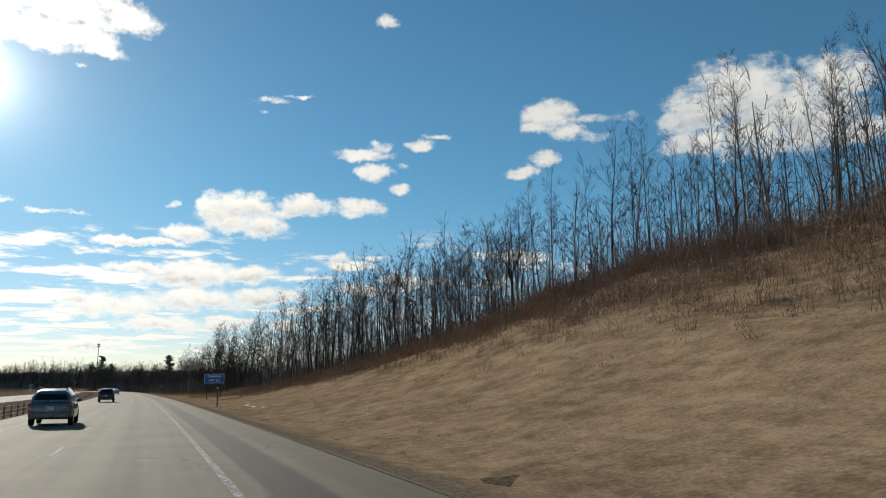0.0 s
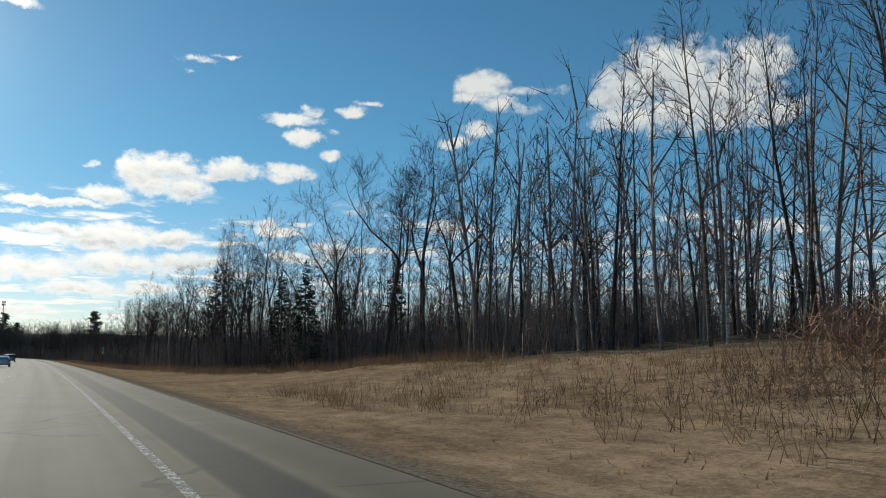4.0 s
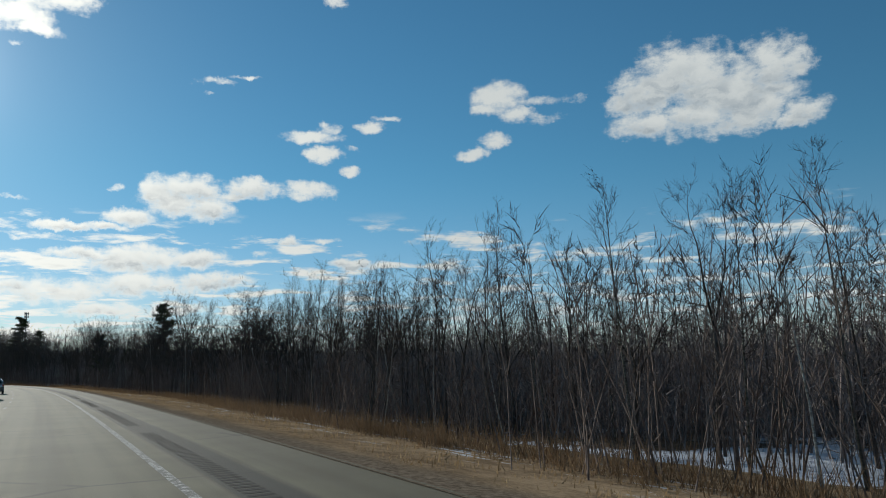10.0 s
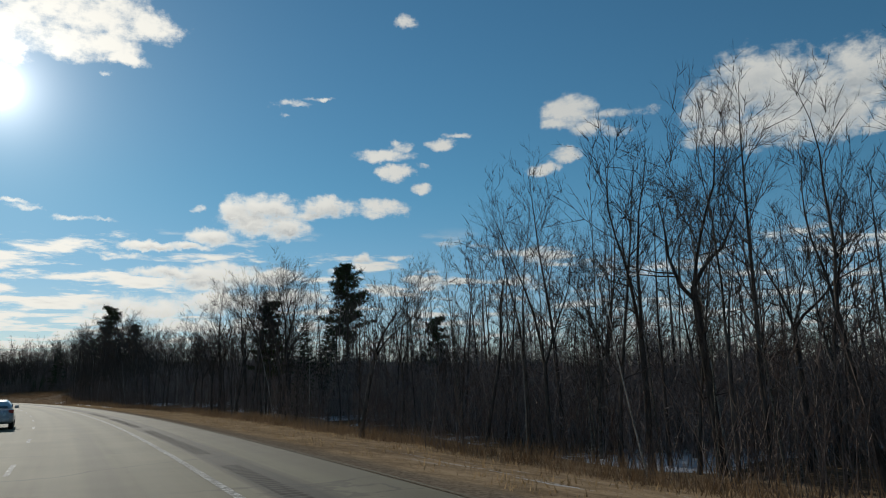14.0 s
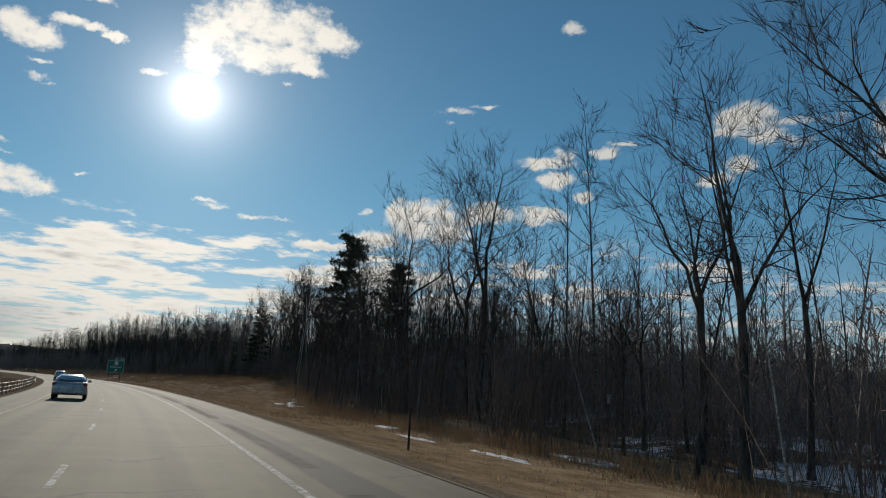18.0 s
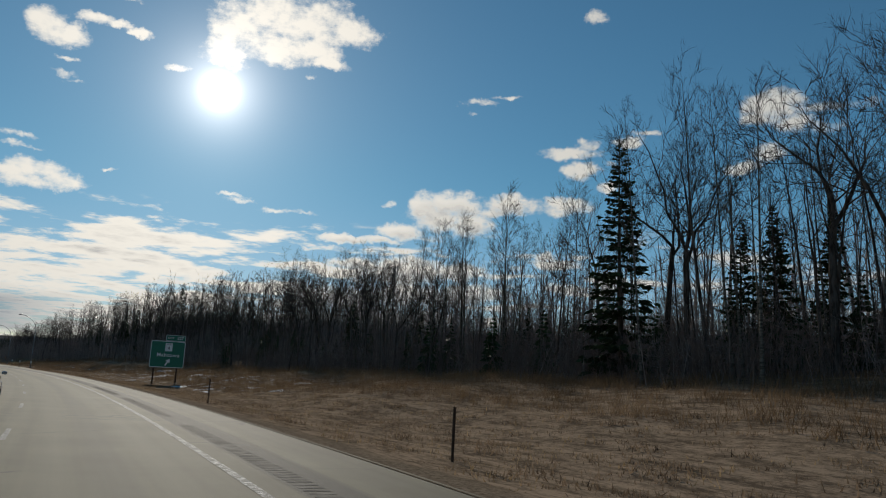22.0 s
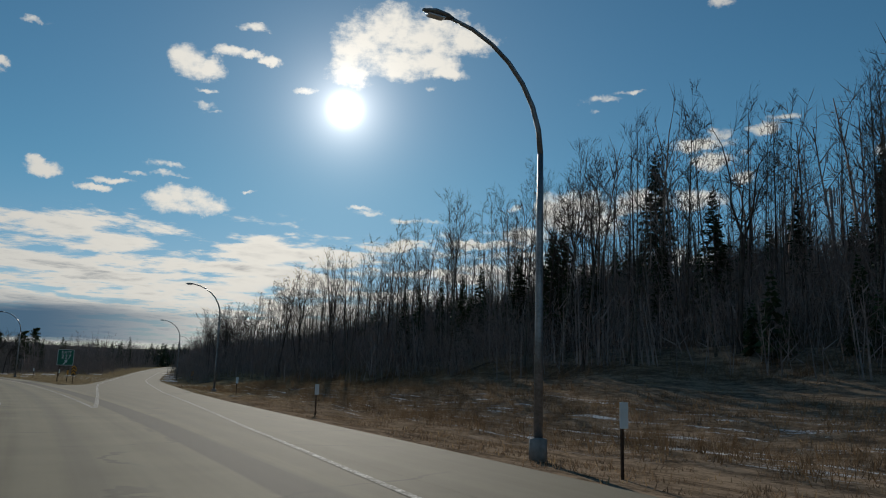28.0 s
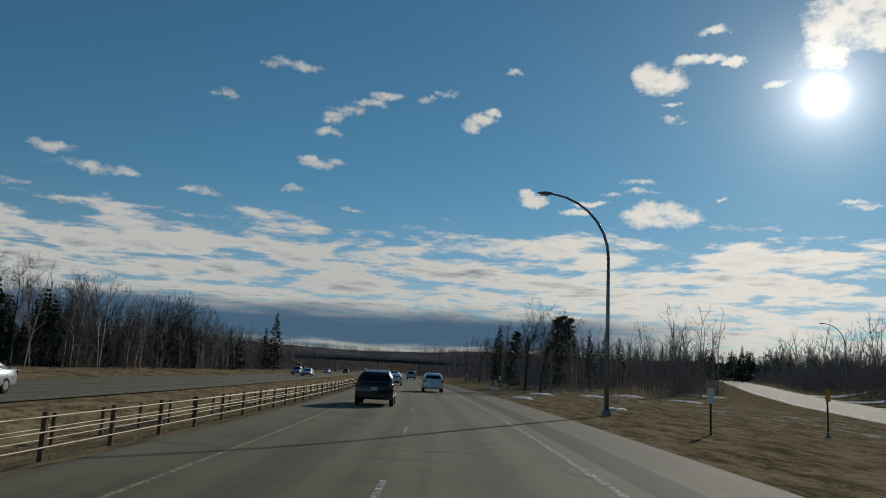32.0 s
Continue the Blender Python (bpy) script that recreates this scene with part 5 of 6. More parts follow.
scatter("thicket", [brush_clump(220 + i, 3.2, 15, True).arrays() for i in range(3)], ts, tl, np.where(tl < wood_edge(ts), np.where(ts < 150, 0.58, 0.45), 1.0) * r2.uniform(0.5, 1.25, n_b), M_BRUSH,
        "bare reddish-brown brush along the bank", "undergrowth", 22)


def understory(seed, height=5.0, stems=34):
    """Tangled undergrowth of thin leaning stems with twigs at all angles."""
    r = np.random.RandomState(seed)
    w = Wood()
    for i in range(stems):
        p = np.array([r.normal() * 1.5, r.normal() * 1.5, -0.4])
        q = p + np.array([r.normal() * 0.22, r.normal() * 0.22, 1.0]) * height * r.uniform(0.35, 1.1)
        w.sliver(p, q, 0.022, r)
        y = r.uniform(0.25, 0.97, (6, 1))
        c = p * (1 - y) + q * y
        d = r.normal(size=(6, 3)) + np.array([0, 0, 0.7])
        w.slivers(c, c + d / np.linalg.norm(d, axis=1, keepdims=True) * r.uniform(0.35, 1.1, (6, 1)), 0.017, r)
    return w.arrays()


# undergrowth filling the wood to above eye height, in the haze-paled grey
n_u = 3000
us = np.concatenate([r2.uniform(150, 660, 2000), r2.uniform(165, 480, 1000)])
ul = wood_edge(us) + 6.5 + r2.uniform(0, 1, n_u) ** 0.85 * 30
scatter("understory", [understory(260 + i) for i in range(4)], us, ul, np.interp(us, [150, 230, 250, 300, 345, 430, 470, 505, 515, 530, 545, 660], [1.35, 1.4, 1.2, 1.2, 1.35, 1.35, 1.3, 1.1, 1.0, 1.0, 1.15, 1.25]) * r2.uniform(0.6, 1.12, n_u), M_HAZE_STEMS,
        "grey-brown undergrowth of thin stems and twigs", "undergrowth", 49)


# brush and young trees close beside the ramp
n_b = 700
ts = r2.uniform(925, 1110, n_b)
tl = pave_edge(ts) + 4.5 + r2.uniform(0, 1, n_b) ** 1.4 * 22
scatter("ramp_thicket", [brush_clump(240 + i, 4.4, 12, True).arrays() for i in range(3)], ts, tl, 0.45 + 1.1 * r2.uniform(0, 1, n_b) ** 1.6, M_HAZE_STEMS,
        "dense bare brush and saplings beside the exit ramp", "undergrowth", 37)
for q in np.arange(940.0, 1100.0, 2.6):
    plant((POPLARS + OAKS + BIRCHES)[rng.randint(11)], q, float(pave_edge(q)) + 8 + 12 * rng.rand(), rng.uniform(0.36, 0.6), rng, 0, 3)


# young growth filling the wood's edge at middle height
n_y = 700
ys = np.concatenate([r2.uniform(170, 500, 470), r2.uniform(556, 660, 150), r2.uniform(170, 260, 80)])
yl = wood_edge(ys) + 7 + r2.uniform(0, 1, n_y) * 17
scatter("young_trees", [joined(*bare_tree(600 + i, 8.0, 0.055, 0.15, 13, 1.35, 0.7, 4, 0.08, 0, 0.04, False, 2)) for i in range(4)], ys, yl, r2.uniform(0.6, 1.15, n_y), M_TWIG,
        "young bare trees crowding the wood's edge", "woods", 38)


def far_tree(seed, height=14.0):
    """A tree of the far woods: trunk, limbs fanning up into a round crown, a haze of twigs."""
    r = np.random.RandomState(seed)
    w = Wood()
    pts, rad = bough(r, np.array([0, 0, -0.5]), np.array([0, 0, 1.0]), height * 0.8 + 0.5, 0.13, 3, 0.05, 0.03, 0.3)
    w.tube(pts, rad, 3)
    for i in range(13):
        u = r.uniform(0.25, 1.0)
        p = np.array([np.interp(u, np.linspace(0, 1, 4), pts[:, c]) for c in range(3)])
        a = r.uniform(0, 6.28)
        e = np.array([math.cos(a), math.sin(a), 0]) * r.uniform(1.2, 3.2) * (1.15 - 0.6 * u) + p + np.array([0, 0, r.uniform(1.4, 3.2)])
        w.sliver(p, e, 0.055, r)
        d = unit(e - p)
        for _ in range(7):
            y = r.uniform(0.35, 1.0)
            c = p * (1 - y) + e * y
            w.sliver(c, c + unit(d + r.normal(size=3) * 0.55) * r.uniform(0.7, 1.7), 0.026, r)
    return w.arrays()


def sapling_mass(seed, height=6.5, count=28):
    """A stand of saplings seen from afar."""
    r = np.random.RandomState(seed)
    w = Wood()
    for i in range(count):
        p = np.array([r.normal() * 1.8, r.normal() * 1.8, -0.4])
        q = p + np.array([r.normal() * 0.12, r.normal() * 0.12, 1.0]) * height * (0.3 + 0.95 * r.uniform(0, 1) ** 2)
        w.sliver(p, q, 0.045, r)
        for _ in range(2):
            y = r.uniform(0.2, 0.8)
            c = p * (1 - y) + q * y
            w.sliver(c, c + unit(np.array([r.normal(), r.normal(), 1.3])) * r.uniform(0.6, 1.6), 0.04, r)
    return w.arrays()


BACK = np.array(BACK, float)
for name, pick, bases, mat, label in (
        ("aspens_within_wood", 1, [joined(*bare_tree(110 + i, 14.5, 0.078, 0.38, 17, 1.5, 0.8, 3, 0.03, 0, 0.015, False, 2)) for i in range(3)], M_ASPEN, "bare aspens standing back in the wood"),
        ("trees_within_wood", 0, [joined(*bare_tree(130 + i, 14.5, 0.115, 0.26, 18, 2.1, 0.8, 3, 0.05, 0, 0.03, False, 2, 0.16)) for i in range(4)], M_TWIG, "bare grey trees standing back in the wood")):
    sel = BACK[BACK[:, 3] == pick]
    scatter(name, bases, sel[:, 0], sel[:, 1], sel[:, 2], mat, label, "woods", 40 + pick)
sel = np.stack([r2.uniform(795, 985, 320), r2.uniform(2, 34, 320), r2.uniform(0.62, 0.98, 320)], 1)
scatter("aspens_on_hillside", [joined(*bare_tree(150 + i, 14.5, 0.075, 0.4, 14, 1.4, 0.75, 3, 0.03, 0, 0.015, False, 2)) for i in range(3)], sel[:, 0], np.maximum(wood_edge(sel[:, 0]) + sel[:, 1], pave_edge(sel[:, 0]) + 12), sel[:, 2] * np.interp(sel[:, 0], [795, 880, 985], [1.05, 0.95, 0.7]),
        M_TWIG, "thin bare aspens crowding the hillside above the ramp", "woods", 51)
n_b = 900
bs = r2.uniform(15, 132, n_b)
bl = wood_edge(bs) - 15 + r2.uniform(0, 1, n_b) ** 0.65 * 17
scatter("brow_brush", [understory(380 + i, 1.7, 30) for i in range(3)], bs, bl, np.interp(bl - wood_edge(bs), [-15, -6, 2], [0.35, 0.7, 1.1]) * r2.uniform(0.6, 1.2, n_b), M_RUSSET, "low reddish-brown brush along the brow of the bank", "undergrowth", 42)
FAR = [far_tree(300 + i) for i in range(4)]
n_f = 1800
fs_ = np.concatenate([r2.uniform(5, 1000, 1100), r2.uniform(590, 800, 450), r2.uniform(20, 170, 250)])
fl_ = wood_edge(fs_) + np.where(np.arange(n_f) > 1550, 3, 16) + r2.uniform(0, 1, n_f) ** 1.3 * np.where(np.arange(n_f) > 1550, 22, 50)
# lighter grey than the near trees, painting in the haze of distance
scatter("woods_behind", FAR, fs_, fl_, np.interp(fs_, TOP_S, TOP_H) / 14 * np.where((fs_ > 500) & (fs_ < 556), 0.7, 1.0) * r2.uniform(0.4, 1.15, n_f), M_HAZE_STEMS,
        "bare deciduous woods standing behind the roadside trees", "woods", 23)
n_m = 1000
ms_ = np.concatenate([r2.uniform(235, 500, 750), r2.uniform(490, 600, 250)])
# same paled grey, haze in the colour
scatter("low_woods_behind", FAR, ms_, wood_edge(ms_) + 7 + r2.uniform(0, 1, n_m) * 38, r2.uniform(0.3, 0.56, n_m), M_HAZE_STEMS, "low bare woods thick with twigs", "woods", 45)
n_f = 3000
fs_ = np.concatenate([r2.uniform(0, 1000, 2400), r2.uniform(590, 800, 600)])
fl_ = wood_edge(fs_) + np.where(fs_ < 140, 10, 16) + r2.uniform(0, 1, n_f) * 60
SAPLINGS = [sapling_mass(350 + i) for i in range(4)]
scatter("saplings_behind", SAPLINGS, fs_, fl_, np.where(fs_ < 620, 0.62, 0.5) + 0.95 * r2.uniform(0, 1, n_f) ** 1.5, M_BRUSH,
        "dense bare saplings closing the view into the wood", "undergrowth", 33)
# young conifers and saplings closing the hillside above the ramp


def low_spruce(seed, height=7.0):
    r = np.random.RandomState(seed)
    w = Wood()
    for z in np.linspace(0.2, height * 0.96, 17):
        for a in r.uniform(0, 6.28, 6):
            ln = 1.9 * (1 - z / height) ** 0.8 * r.uniform(0.7, 1.1) + 0.12
            p = np.array([0, 0, z])
            w.leafy(p, p + np.array([math.cos(a), math.sin(a), -0.3]) * ln, 0.12 + 0.2 * ln, r)
    return w.arrays()


n_c = 260
cs_ = np.concatenate([r2.uniform(640, 840, 110), r2.uniform(840, 925, 150)])
cl_ = np.maximum(wood_edge(cs_) + np.where(cs_ > 860, 9, 1) + r2.uniform(0, 1, n_c) ** 1.2 * 32, pave_edge(cs_) + 14)
scatter("young_conifers", [low_spruce(370 + i) for i in range(3)], cs_, cl_, r2.uniform(0.3, 0.8, n_c), M_NEEDLE, "young dark conifers filling the hillside", "undergrowth", 39)
n_c = 700
cs_ = np.concatenate([r2.uniform(790, 1000, n_c // 2), r2.uniform(870, 1000, n_c - n_c // 2)])
cl_ = np.maximum(wood_edge(cs_) - 1 + r2.uniform(0, 1, n_c) * 30, pave_edge(cs_) + 7)
scatter("saplings_on_hillside", SAPLINGS, cs_, cl_, 0.35 + 0.95 * r2.uniform(0, 1, n_c) ** 1.4, M_HAZE_STEMS, "dense bare saplings on the hillside", "undergrowth", 41)
n_o = 420
os_ = r2.uniform(1245, 1284, n_o)
ol_ = np.where(r2.uniform(0, 1, n_o) < 0.45, r2.uniform(-150, -48, n_o), r2.uniform(26, 130, n_o))
scatter("woods_by_overpass", FAR, os_, ol_, r2.uniform(0.45, 0.8, n_o), M_FAR, "bare trees on the slopes by the overpass", "woods", 43)
n_o = 260
os_, ol_ = r2.uniform(1215, 1330, n_o), r2.uniform(105, 230, n_o)
scatter("woods_at_ramp_end", FAR, os_, ol_, r2.uniform(0.6, 1.0, n_o), M_FAR, "bare woods where the ramp ends", "woods", 46)
n_o = 70
os_, ol_ = r2.uniform(1215, 1300, n_o), r2.uniform(112, 200, n_o)
scatter("conifers_at_ramp_end", [low_spruce(378 + i) for i in range(2)], os_, ol_, r2.uniform(0.9, 1.9, n_o), M_NEEDLE, "pointed conifers where the ramp ends", "woods", 47)
n_o = 170
os_, ol_ = r2.uniform(985, 1085, n_o), -37 - r2.uniform(0, 1, n_o) * 20
scatter("conifers_in_far_wood", [low_spruce(375 + i) for i in range(2)], os_, ol_ - np.clip((1040 - os_) / 9, 0, 8), r2.uniform(0.5, 1.25, n_o), M_NEEDLE, "dark conifers among the bare trees beyond the highway", "woods", 44)
n_c = 1300
cs_ = np.concatenate([r2.uniform(655, 990, 800), r2.uniform(830, 1010, 500)])
cl_ = np.maximum(wood_edge(cs_) + r2.uniform(0, 1, n_c) ** 0.9 * 36, pave_edge(cs_) + 9)
scatter("hillside_brush", [understory(280 + i, 5.5, 30) for i in range(4)], cs_, cl_, r2.uniform(0.5, 1.15, n_c), M_HAZE_STEMS, "grey-brown brush covering the hillside above the ramp", "undergrowth", 50)
# woods between ramp and highway, right of the ramp, and left of the far carriageway
n_i = 420
is_ = r2.uniform(1012, 1250, n_i)
il_ = 9 + r2.uniform(0, 1, n_i) * np.maximum(ramp_l(is_) - 16, 3)
# island and ramp woods also take the grey with haze mixed in
scatter("woods_in_island", FAR, is_, il_, r2.uniform(0.45, 0.8, n_i), M_HAZE_STEMS, "bare trees on the island inside the ramp", "woods", 24)
scatter("saplings_in_island", [understory(295 + i, 5.0, 24) for i in range(3)], is_ + 2, il_ + 1, r2.uniform(0.6, 1.1, n_i), M_HAZE_STEMS, "bare brush on the island inside the ramp", "undergrowth", 34)
n_r = 800
rs_ = r2.uniform(960, 1700, n_r)
rl_ = np.where(rs_ < 1230, pave_edge(np.minimum(rs_, 1230)) + 7, 20) + r2.uniform(0, 1, n_r) ** 1.5 * 80
scatter("woods_beyond_ramp", FAR, rs_, rl_, r2.uniform(0.6, 1.05, n_r), M_HAZE_STEMS, "bare woods beyond the exit ramp", "woods", 25)
scatter("saplings_beyond_ramp", SAPLINGS, rs_ + 3, rl_ - 1, r2.uniform(0.6, 1.2, n_r), M_HAZE_STEMS, "bare brush beyond the exit ramp", "undergrowth", 35)
n_l = 1000
ls_ = np.concatenate([r2.uniform(1000, 1140, 550), r2.uniform(1140, 1650, 250), r2.uniform(0, 970, 200)])
ll_ = -np.where(ls_ < 985, 62, 35 + np.clip((1040 - ls_) / 9, 0, 8)) - r2.uniform(0, 1, n_l) ** 1.6 * 45
# crowns greyed to look hazy across the highway
scatter("woods_left", FAR, ls_, ll_, np.where(ls_ < 1060, 0.74, 0.66) * r2.uniform(0.75, 1.1, n_l), M_HAZE_STEMS, "bare woods beyond the far carriageway", "woods", 26)
scatter("saplings_left", [understory(290 + i, 5.5, 22) for i in range(3)], ls_ + 2, ll_ - 1, r2.uniform(0.6, 1.1, n_l), M_HAZE_STEMS, "bare brush beyond the far carriageway", "undergrowth", 36)
n_h = 3200
hs_, hl_ = np.concatenate([r2.uniform(1320, 1750, 1200), r2.uniform(1700, 2600, 2000)]), np.concatenate([r2.uniform(30, 420, 1200), r2.uniform(-800, 500, 2000)])
scatter("woods_on_ridge", [sapling_mass(360 + i, 6.5, 14) for i in range(3)], hs_, hl_, r2.uniform(1.4, 2.8, n_h), M_FAR, "far woods on the ridge", "woods", 27)
for ls in np.arange(1004.0, 1075.0, 4.0):
    plant((OAKS + POPLARS[:1])[rng.randint(5)], ls, -36 - max(0, (1040 - ls) / 9) - rng.uniform(0, 7), rng.uniform(0.58, 0.8), rng)
for ls in np.arange(1012.0, 1110.0, 5.0):
    plant((POPLARS + OAKS)[rng.randint(8)], ls, 9.5 + rng.uniform(0, 12) * min(1, (ls - 1000) / 60), rng.uniform(0.45, 0.75), rng)
for s, lat, sc in ((1035, 17, .8), (1050, 26, .75), (1070, 14, .9), (1090, 40, .9), (1060, 34, .7), (1120, 20, .9), (1140, 52, .9), (1096, 24, .8), (1180, 85, 1.0), (1190, 92, 1.2), (1200, 80, 1.1), (1170, 108, 1.0), (1030, 10, .55), (1105, -33, 1.1), (1108, -36, .8)):
    plant(SPRUCES[rng.randint(2)], s, lat, sc, rng, 0.3, 0.8)
for s, lat, sc in ((1082, 30, .85), (1045, 20, .7), (1150, 30, .9)):
    plant(PINES[rng.randint(2)], s, lat, sc, rng, 0.3, 0.8)

# ---- grass ----


def tuft(seed, blades, height, width, spread_r):
    r = np.random.RandomState(seed)
    w = Wood()
    for i in range(blades):
        p = np.array([r.normal() * spread_r, r.normal() * spread_r, -0.04])
        q = p + np.array([r.normal() * 0.35, r.normal() * 0.35, 1.0]) * height * r.uniform(0.5, 1.15)
        w.sliver(p, q, width, r)
    return w.arrays()


n_g = 16000
qs = r2.uniform(20, 900, n_g)
ql = pave_edge(qs) + 1.2 + r2.uniform(0, 1, n_g) ** 1.1 * np.maximum(wood_edge(qs) - pave_edge(qs) - 1, 3)
scatter("short_grass", [tuft(400 + i, 13, 0.13, 0.018, 0.26) for i in range(5)], qs, ql, 0.5 + 1.2 * r2.uniform(0, 1, n_g) ** 2, M_GRASS, "dry mown grass tufts", "grass", 28)
n_g = 5200
qs = r2.uniform(560, 870, n_g)
ql = pave_edge(qs) + 1.6 + r2.uniform(0, 1, n_g) * 15
scatter("grass_tussocks", [tuft(480 + i, 26, 0.17, 0.022, 0.3) for i in range(5)], qs, ql, 0.5 + 1.1 * r2.uniform(0, 1, n_g) ** 2, M_TUSSOCK, "rough brown tussocks of mown grass", "grass", 48)
n_g = 12000
qs = r2.uniform(10, 905, n_g)
ql = wood_edge(qs) + r2.normal(size=n_g) * 1.1 - 0.6 - np.where(qs < 150, r2.uniform(0, 14, n_g), 0.0)
ql = np.maximum(ql, pave_edge(qs) + 4.0 + r2.uniform(0, 1.5, n_g))
scatter("tall_grass", [tuft(420 + i, 10, 0.75, 0.012, 0.22) for i in range(4)], qs, ql, r2.uniform(0.5, 1.25, n_g), M_REED, "tall tan grass at the wood's edge", "grass", 29)
n_g = 9000
qs = r2.uniform(640, 905, n_g)
ql = r2.uniform(15, 28, n_g) + np.sin(qs / 17) * 2
scatter("bank_grass", [tuft(440 + i, 10, 0.6, 0.014, 0.25) for i in range(4)], qs, ql, r2.uniform(0.4, 1.2, n_g), M_REED, "tall reddish grass on the bank", "grass", 30)
n_g = 7000
qs = r2.uniform(870, 1130, n_g)
ql = np.concatenate([r2.uniform(-17, -9.8, 4500), 3.6 + r2.uniform(0, 1, 2500) * np.maximum(ramp_l(qs[4500:]) - 6, 0.3)])
ok = (ql < 0) | ((qs > 906) & (ql < ramp_l(qs) - 1.2))
scatter("median_grass", [tuft(460 + i, 9, 0.22, 0.014, 0.2) for i in range(3)], qs[ok], ql[ok], (np.where(ql < 0, 1.0, 0.5) * r2.uniform(0.35, 1.0, n_g))[ok], M_GRASS, "dry grass of the median and island", "grass", 31,
        land(qs, ql)[ok] - 0.02)


def snow_patch(s, lat, ls, lw, seed):
    """An uneven crust of old snow."""
    r = np.random.RandomState(seed)
    n, rings = 26, 4
    rad = 1 + 0.28 * np.sin(np.arange(n) * 3 * 6.283 / n + r.uniform(0, 6)) + r.uniform(-0.25, 0.25, n)
    ps, pl, pz = [s], [lat], [0.06]
    for k in range(1, rings + 1):
        a = np.arange(n) * 6.28318 / n
        ps += list(s + np.cos(a) * rad * ls * k / rings)
        pl += list(lat + np.sin(a) * rad * lw * k / rings)
        pz += list((0.06 if k < rings else -0.03) + r.uniform(-0.025, 0.025, n))
    x, y = plan(np.array(ps), np.array(pl))
    z = land(ps, pl) + np.array(pz)
    faces = [(0, 1 + i, 1 + (i + 1) % n) for i in range(n)]
    for k in range(rings - 1):
        a, b = 1 + k * n, 1 + (k + 1) * n
        for i in range(n):
            faces += [(a + i, b + i, b + (i + 1) % n), (a + i, b + (i + 1) % n, a + (i + 1) % n)]
    ob = new("snow_patch", mesh_from("snow_patch", np.stack([x, y, z], 1), faces, M_SNOW, None, True))
    tagged(ob, "thin crust of old snow on dry grass", "snow", "old snow patches", "structure")


for i, q in enumerate(((727, 13, 1.4, 1.3), (727.5, 16.5, 1.3, 2.2), (729, 20.5, 1.3, 2.2), (718.5, 12.8, .8, .5), (716.5, 13.4, .7, .5), (714, 12.3, .9, .4), (722, 14.5, .7, .5), (773, 18.3, 3.0, .8), (782, 23.8, 3.0, 1.0), (746, 8.5, 1.5, .5),
                       (71, 7.3, 1.6, .13), (66, 7.2, 1.2, .1), (61.5, 7.4, 1.0, .12), (75, 8.0, 1.5, .12), (523, 20, 4.0, 1.1), (533, 22.6, 4.5, .9), (533, 9.8, 4.0, .45), (545, 8.9, 2.2, .2), (553, 8.8, 2.4, .2), (598, 14.2, .6, .22), (596.5, 13.8, .4, .3), (593, 12.8, .4, .5), (714, 17, 1.5, .8), (708, 20, 2.2, .7), (755, 12, 1.6, 1.2), (762, 18, 2.2, 1.5), (748, 20, 1.8, 1.0),
                       (622, 21, 1.6, .5), (505, 14, 3.0, .8), (545, 12.2, 2.5, .5), (700, 15, 1.2, .5), (782, 22, 2.5, 1.0), (560, 10, 1.5, .4), (820, 14, 1.8, .5), (590, 12.2, 2.4, .6), (592, 11.4, 1.2, .4))):
    snow_patch(*q, 500 + i)
for i, (s, d, ls, lw) in enumerate(((952, 2.2, 3.0, .5), (960, 1.6, 4.0, .5), (972, 2.4, 5.0, .7), (985, 1.8, 5.0, .7), (998, 2.2, 6.0, .8), (1015, 2.0, 6.0, .8), (1035, 2.4, 7.0, .8))):
    snow_patch(s, float(pave_edge(s)) + d, ls, lw, 540 + i)
for i, (s, lat, ls, lw) in enumerate(((991, 5.5, 2.2, .7), (1006, 9.8, 2.6, 1.0), (1004, 14.5, 3.0, 1.0), (1010, 20, 4.0, 1.0), (1022, 7.0, 3.0, .7), (975, 9.0, 1.4, .5), (998, 22, 3.5, .8), (1018, 32, 5.0, .9))):
    snow_patch(s, lat, ls, lw, 560 + i)

# ---- signs ----


def facing(s, lat, z, spin=0.0):
    """A pose by the road whose -y side faces oncoming drivers."""
    x, y = plan(s, lat)
    return pose(float(x), float(y), z, 0, 0, turn(s) + spin)


def rounded(w, h, r, n=5):
    pts = []
    for cx, cz, a0 in ((w / 2 - r, h / 2 - r, 0), (-w / 2 + r, h / 2 - r, 90), (-w / 2 + r, -h / 2 + r, 180), (w / 2 - r, -h / 2 + r, 270)):
        for i in range(n + 1):
            a = radians(a0 + 90 * i / n)
            pts.append((cx + math.cos(a) * r, cz + math.sin(a) * r))
    return pts


def shifted(pts, dx, dz):
    return [(x + dx, z + dz) for x, z in pts]


def rim(w, h, r, t, y0, y1, dx=0.0, dz=0.0):
    """A narrow border band."""
    bm = bmesh.new()
    a, b = shifted(rounded(w, h, r), dx, dz), shifted(rounded(w - 2 * t, h - 2 * t, max(r - t, 0.01)), dx, dz)
    n = len(a)
    rows = [[bm.verts.new((x, y, z)) for x, z in q] for q, y in ((a, y0), (b, y0), (b, y1), (a, y1))]
    for p, q in zip(rows, rows[1:] + rows[:1]):
        for i in range(n):
            bm.faces.new((p[i], p[(i + 1) % n], q[(i + 1) % n], q[i]))
    bmesh.ops.recalc_face_normals(bm, faces=bm.faces)
    return bm


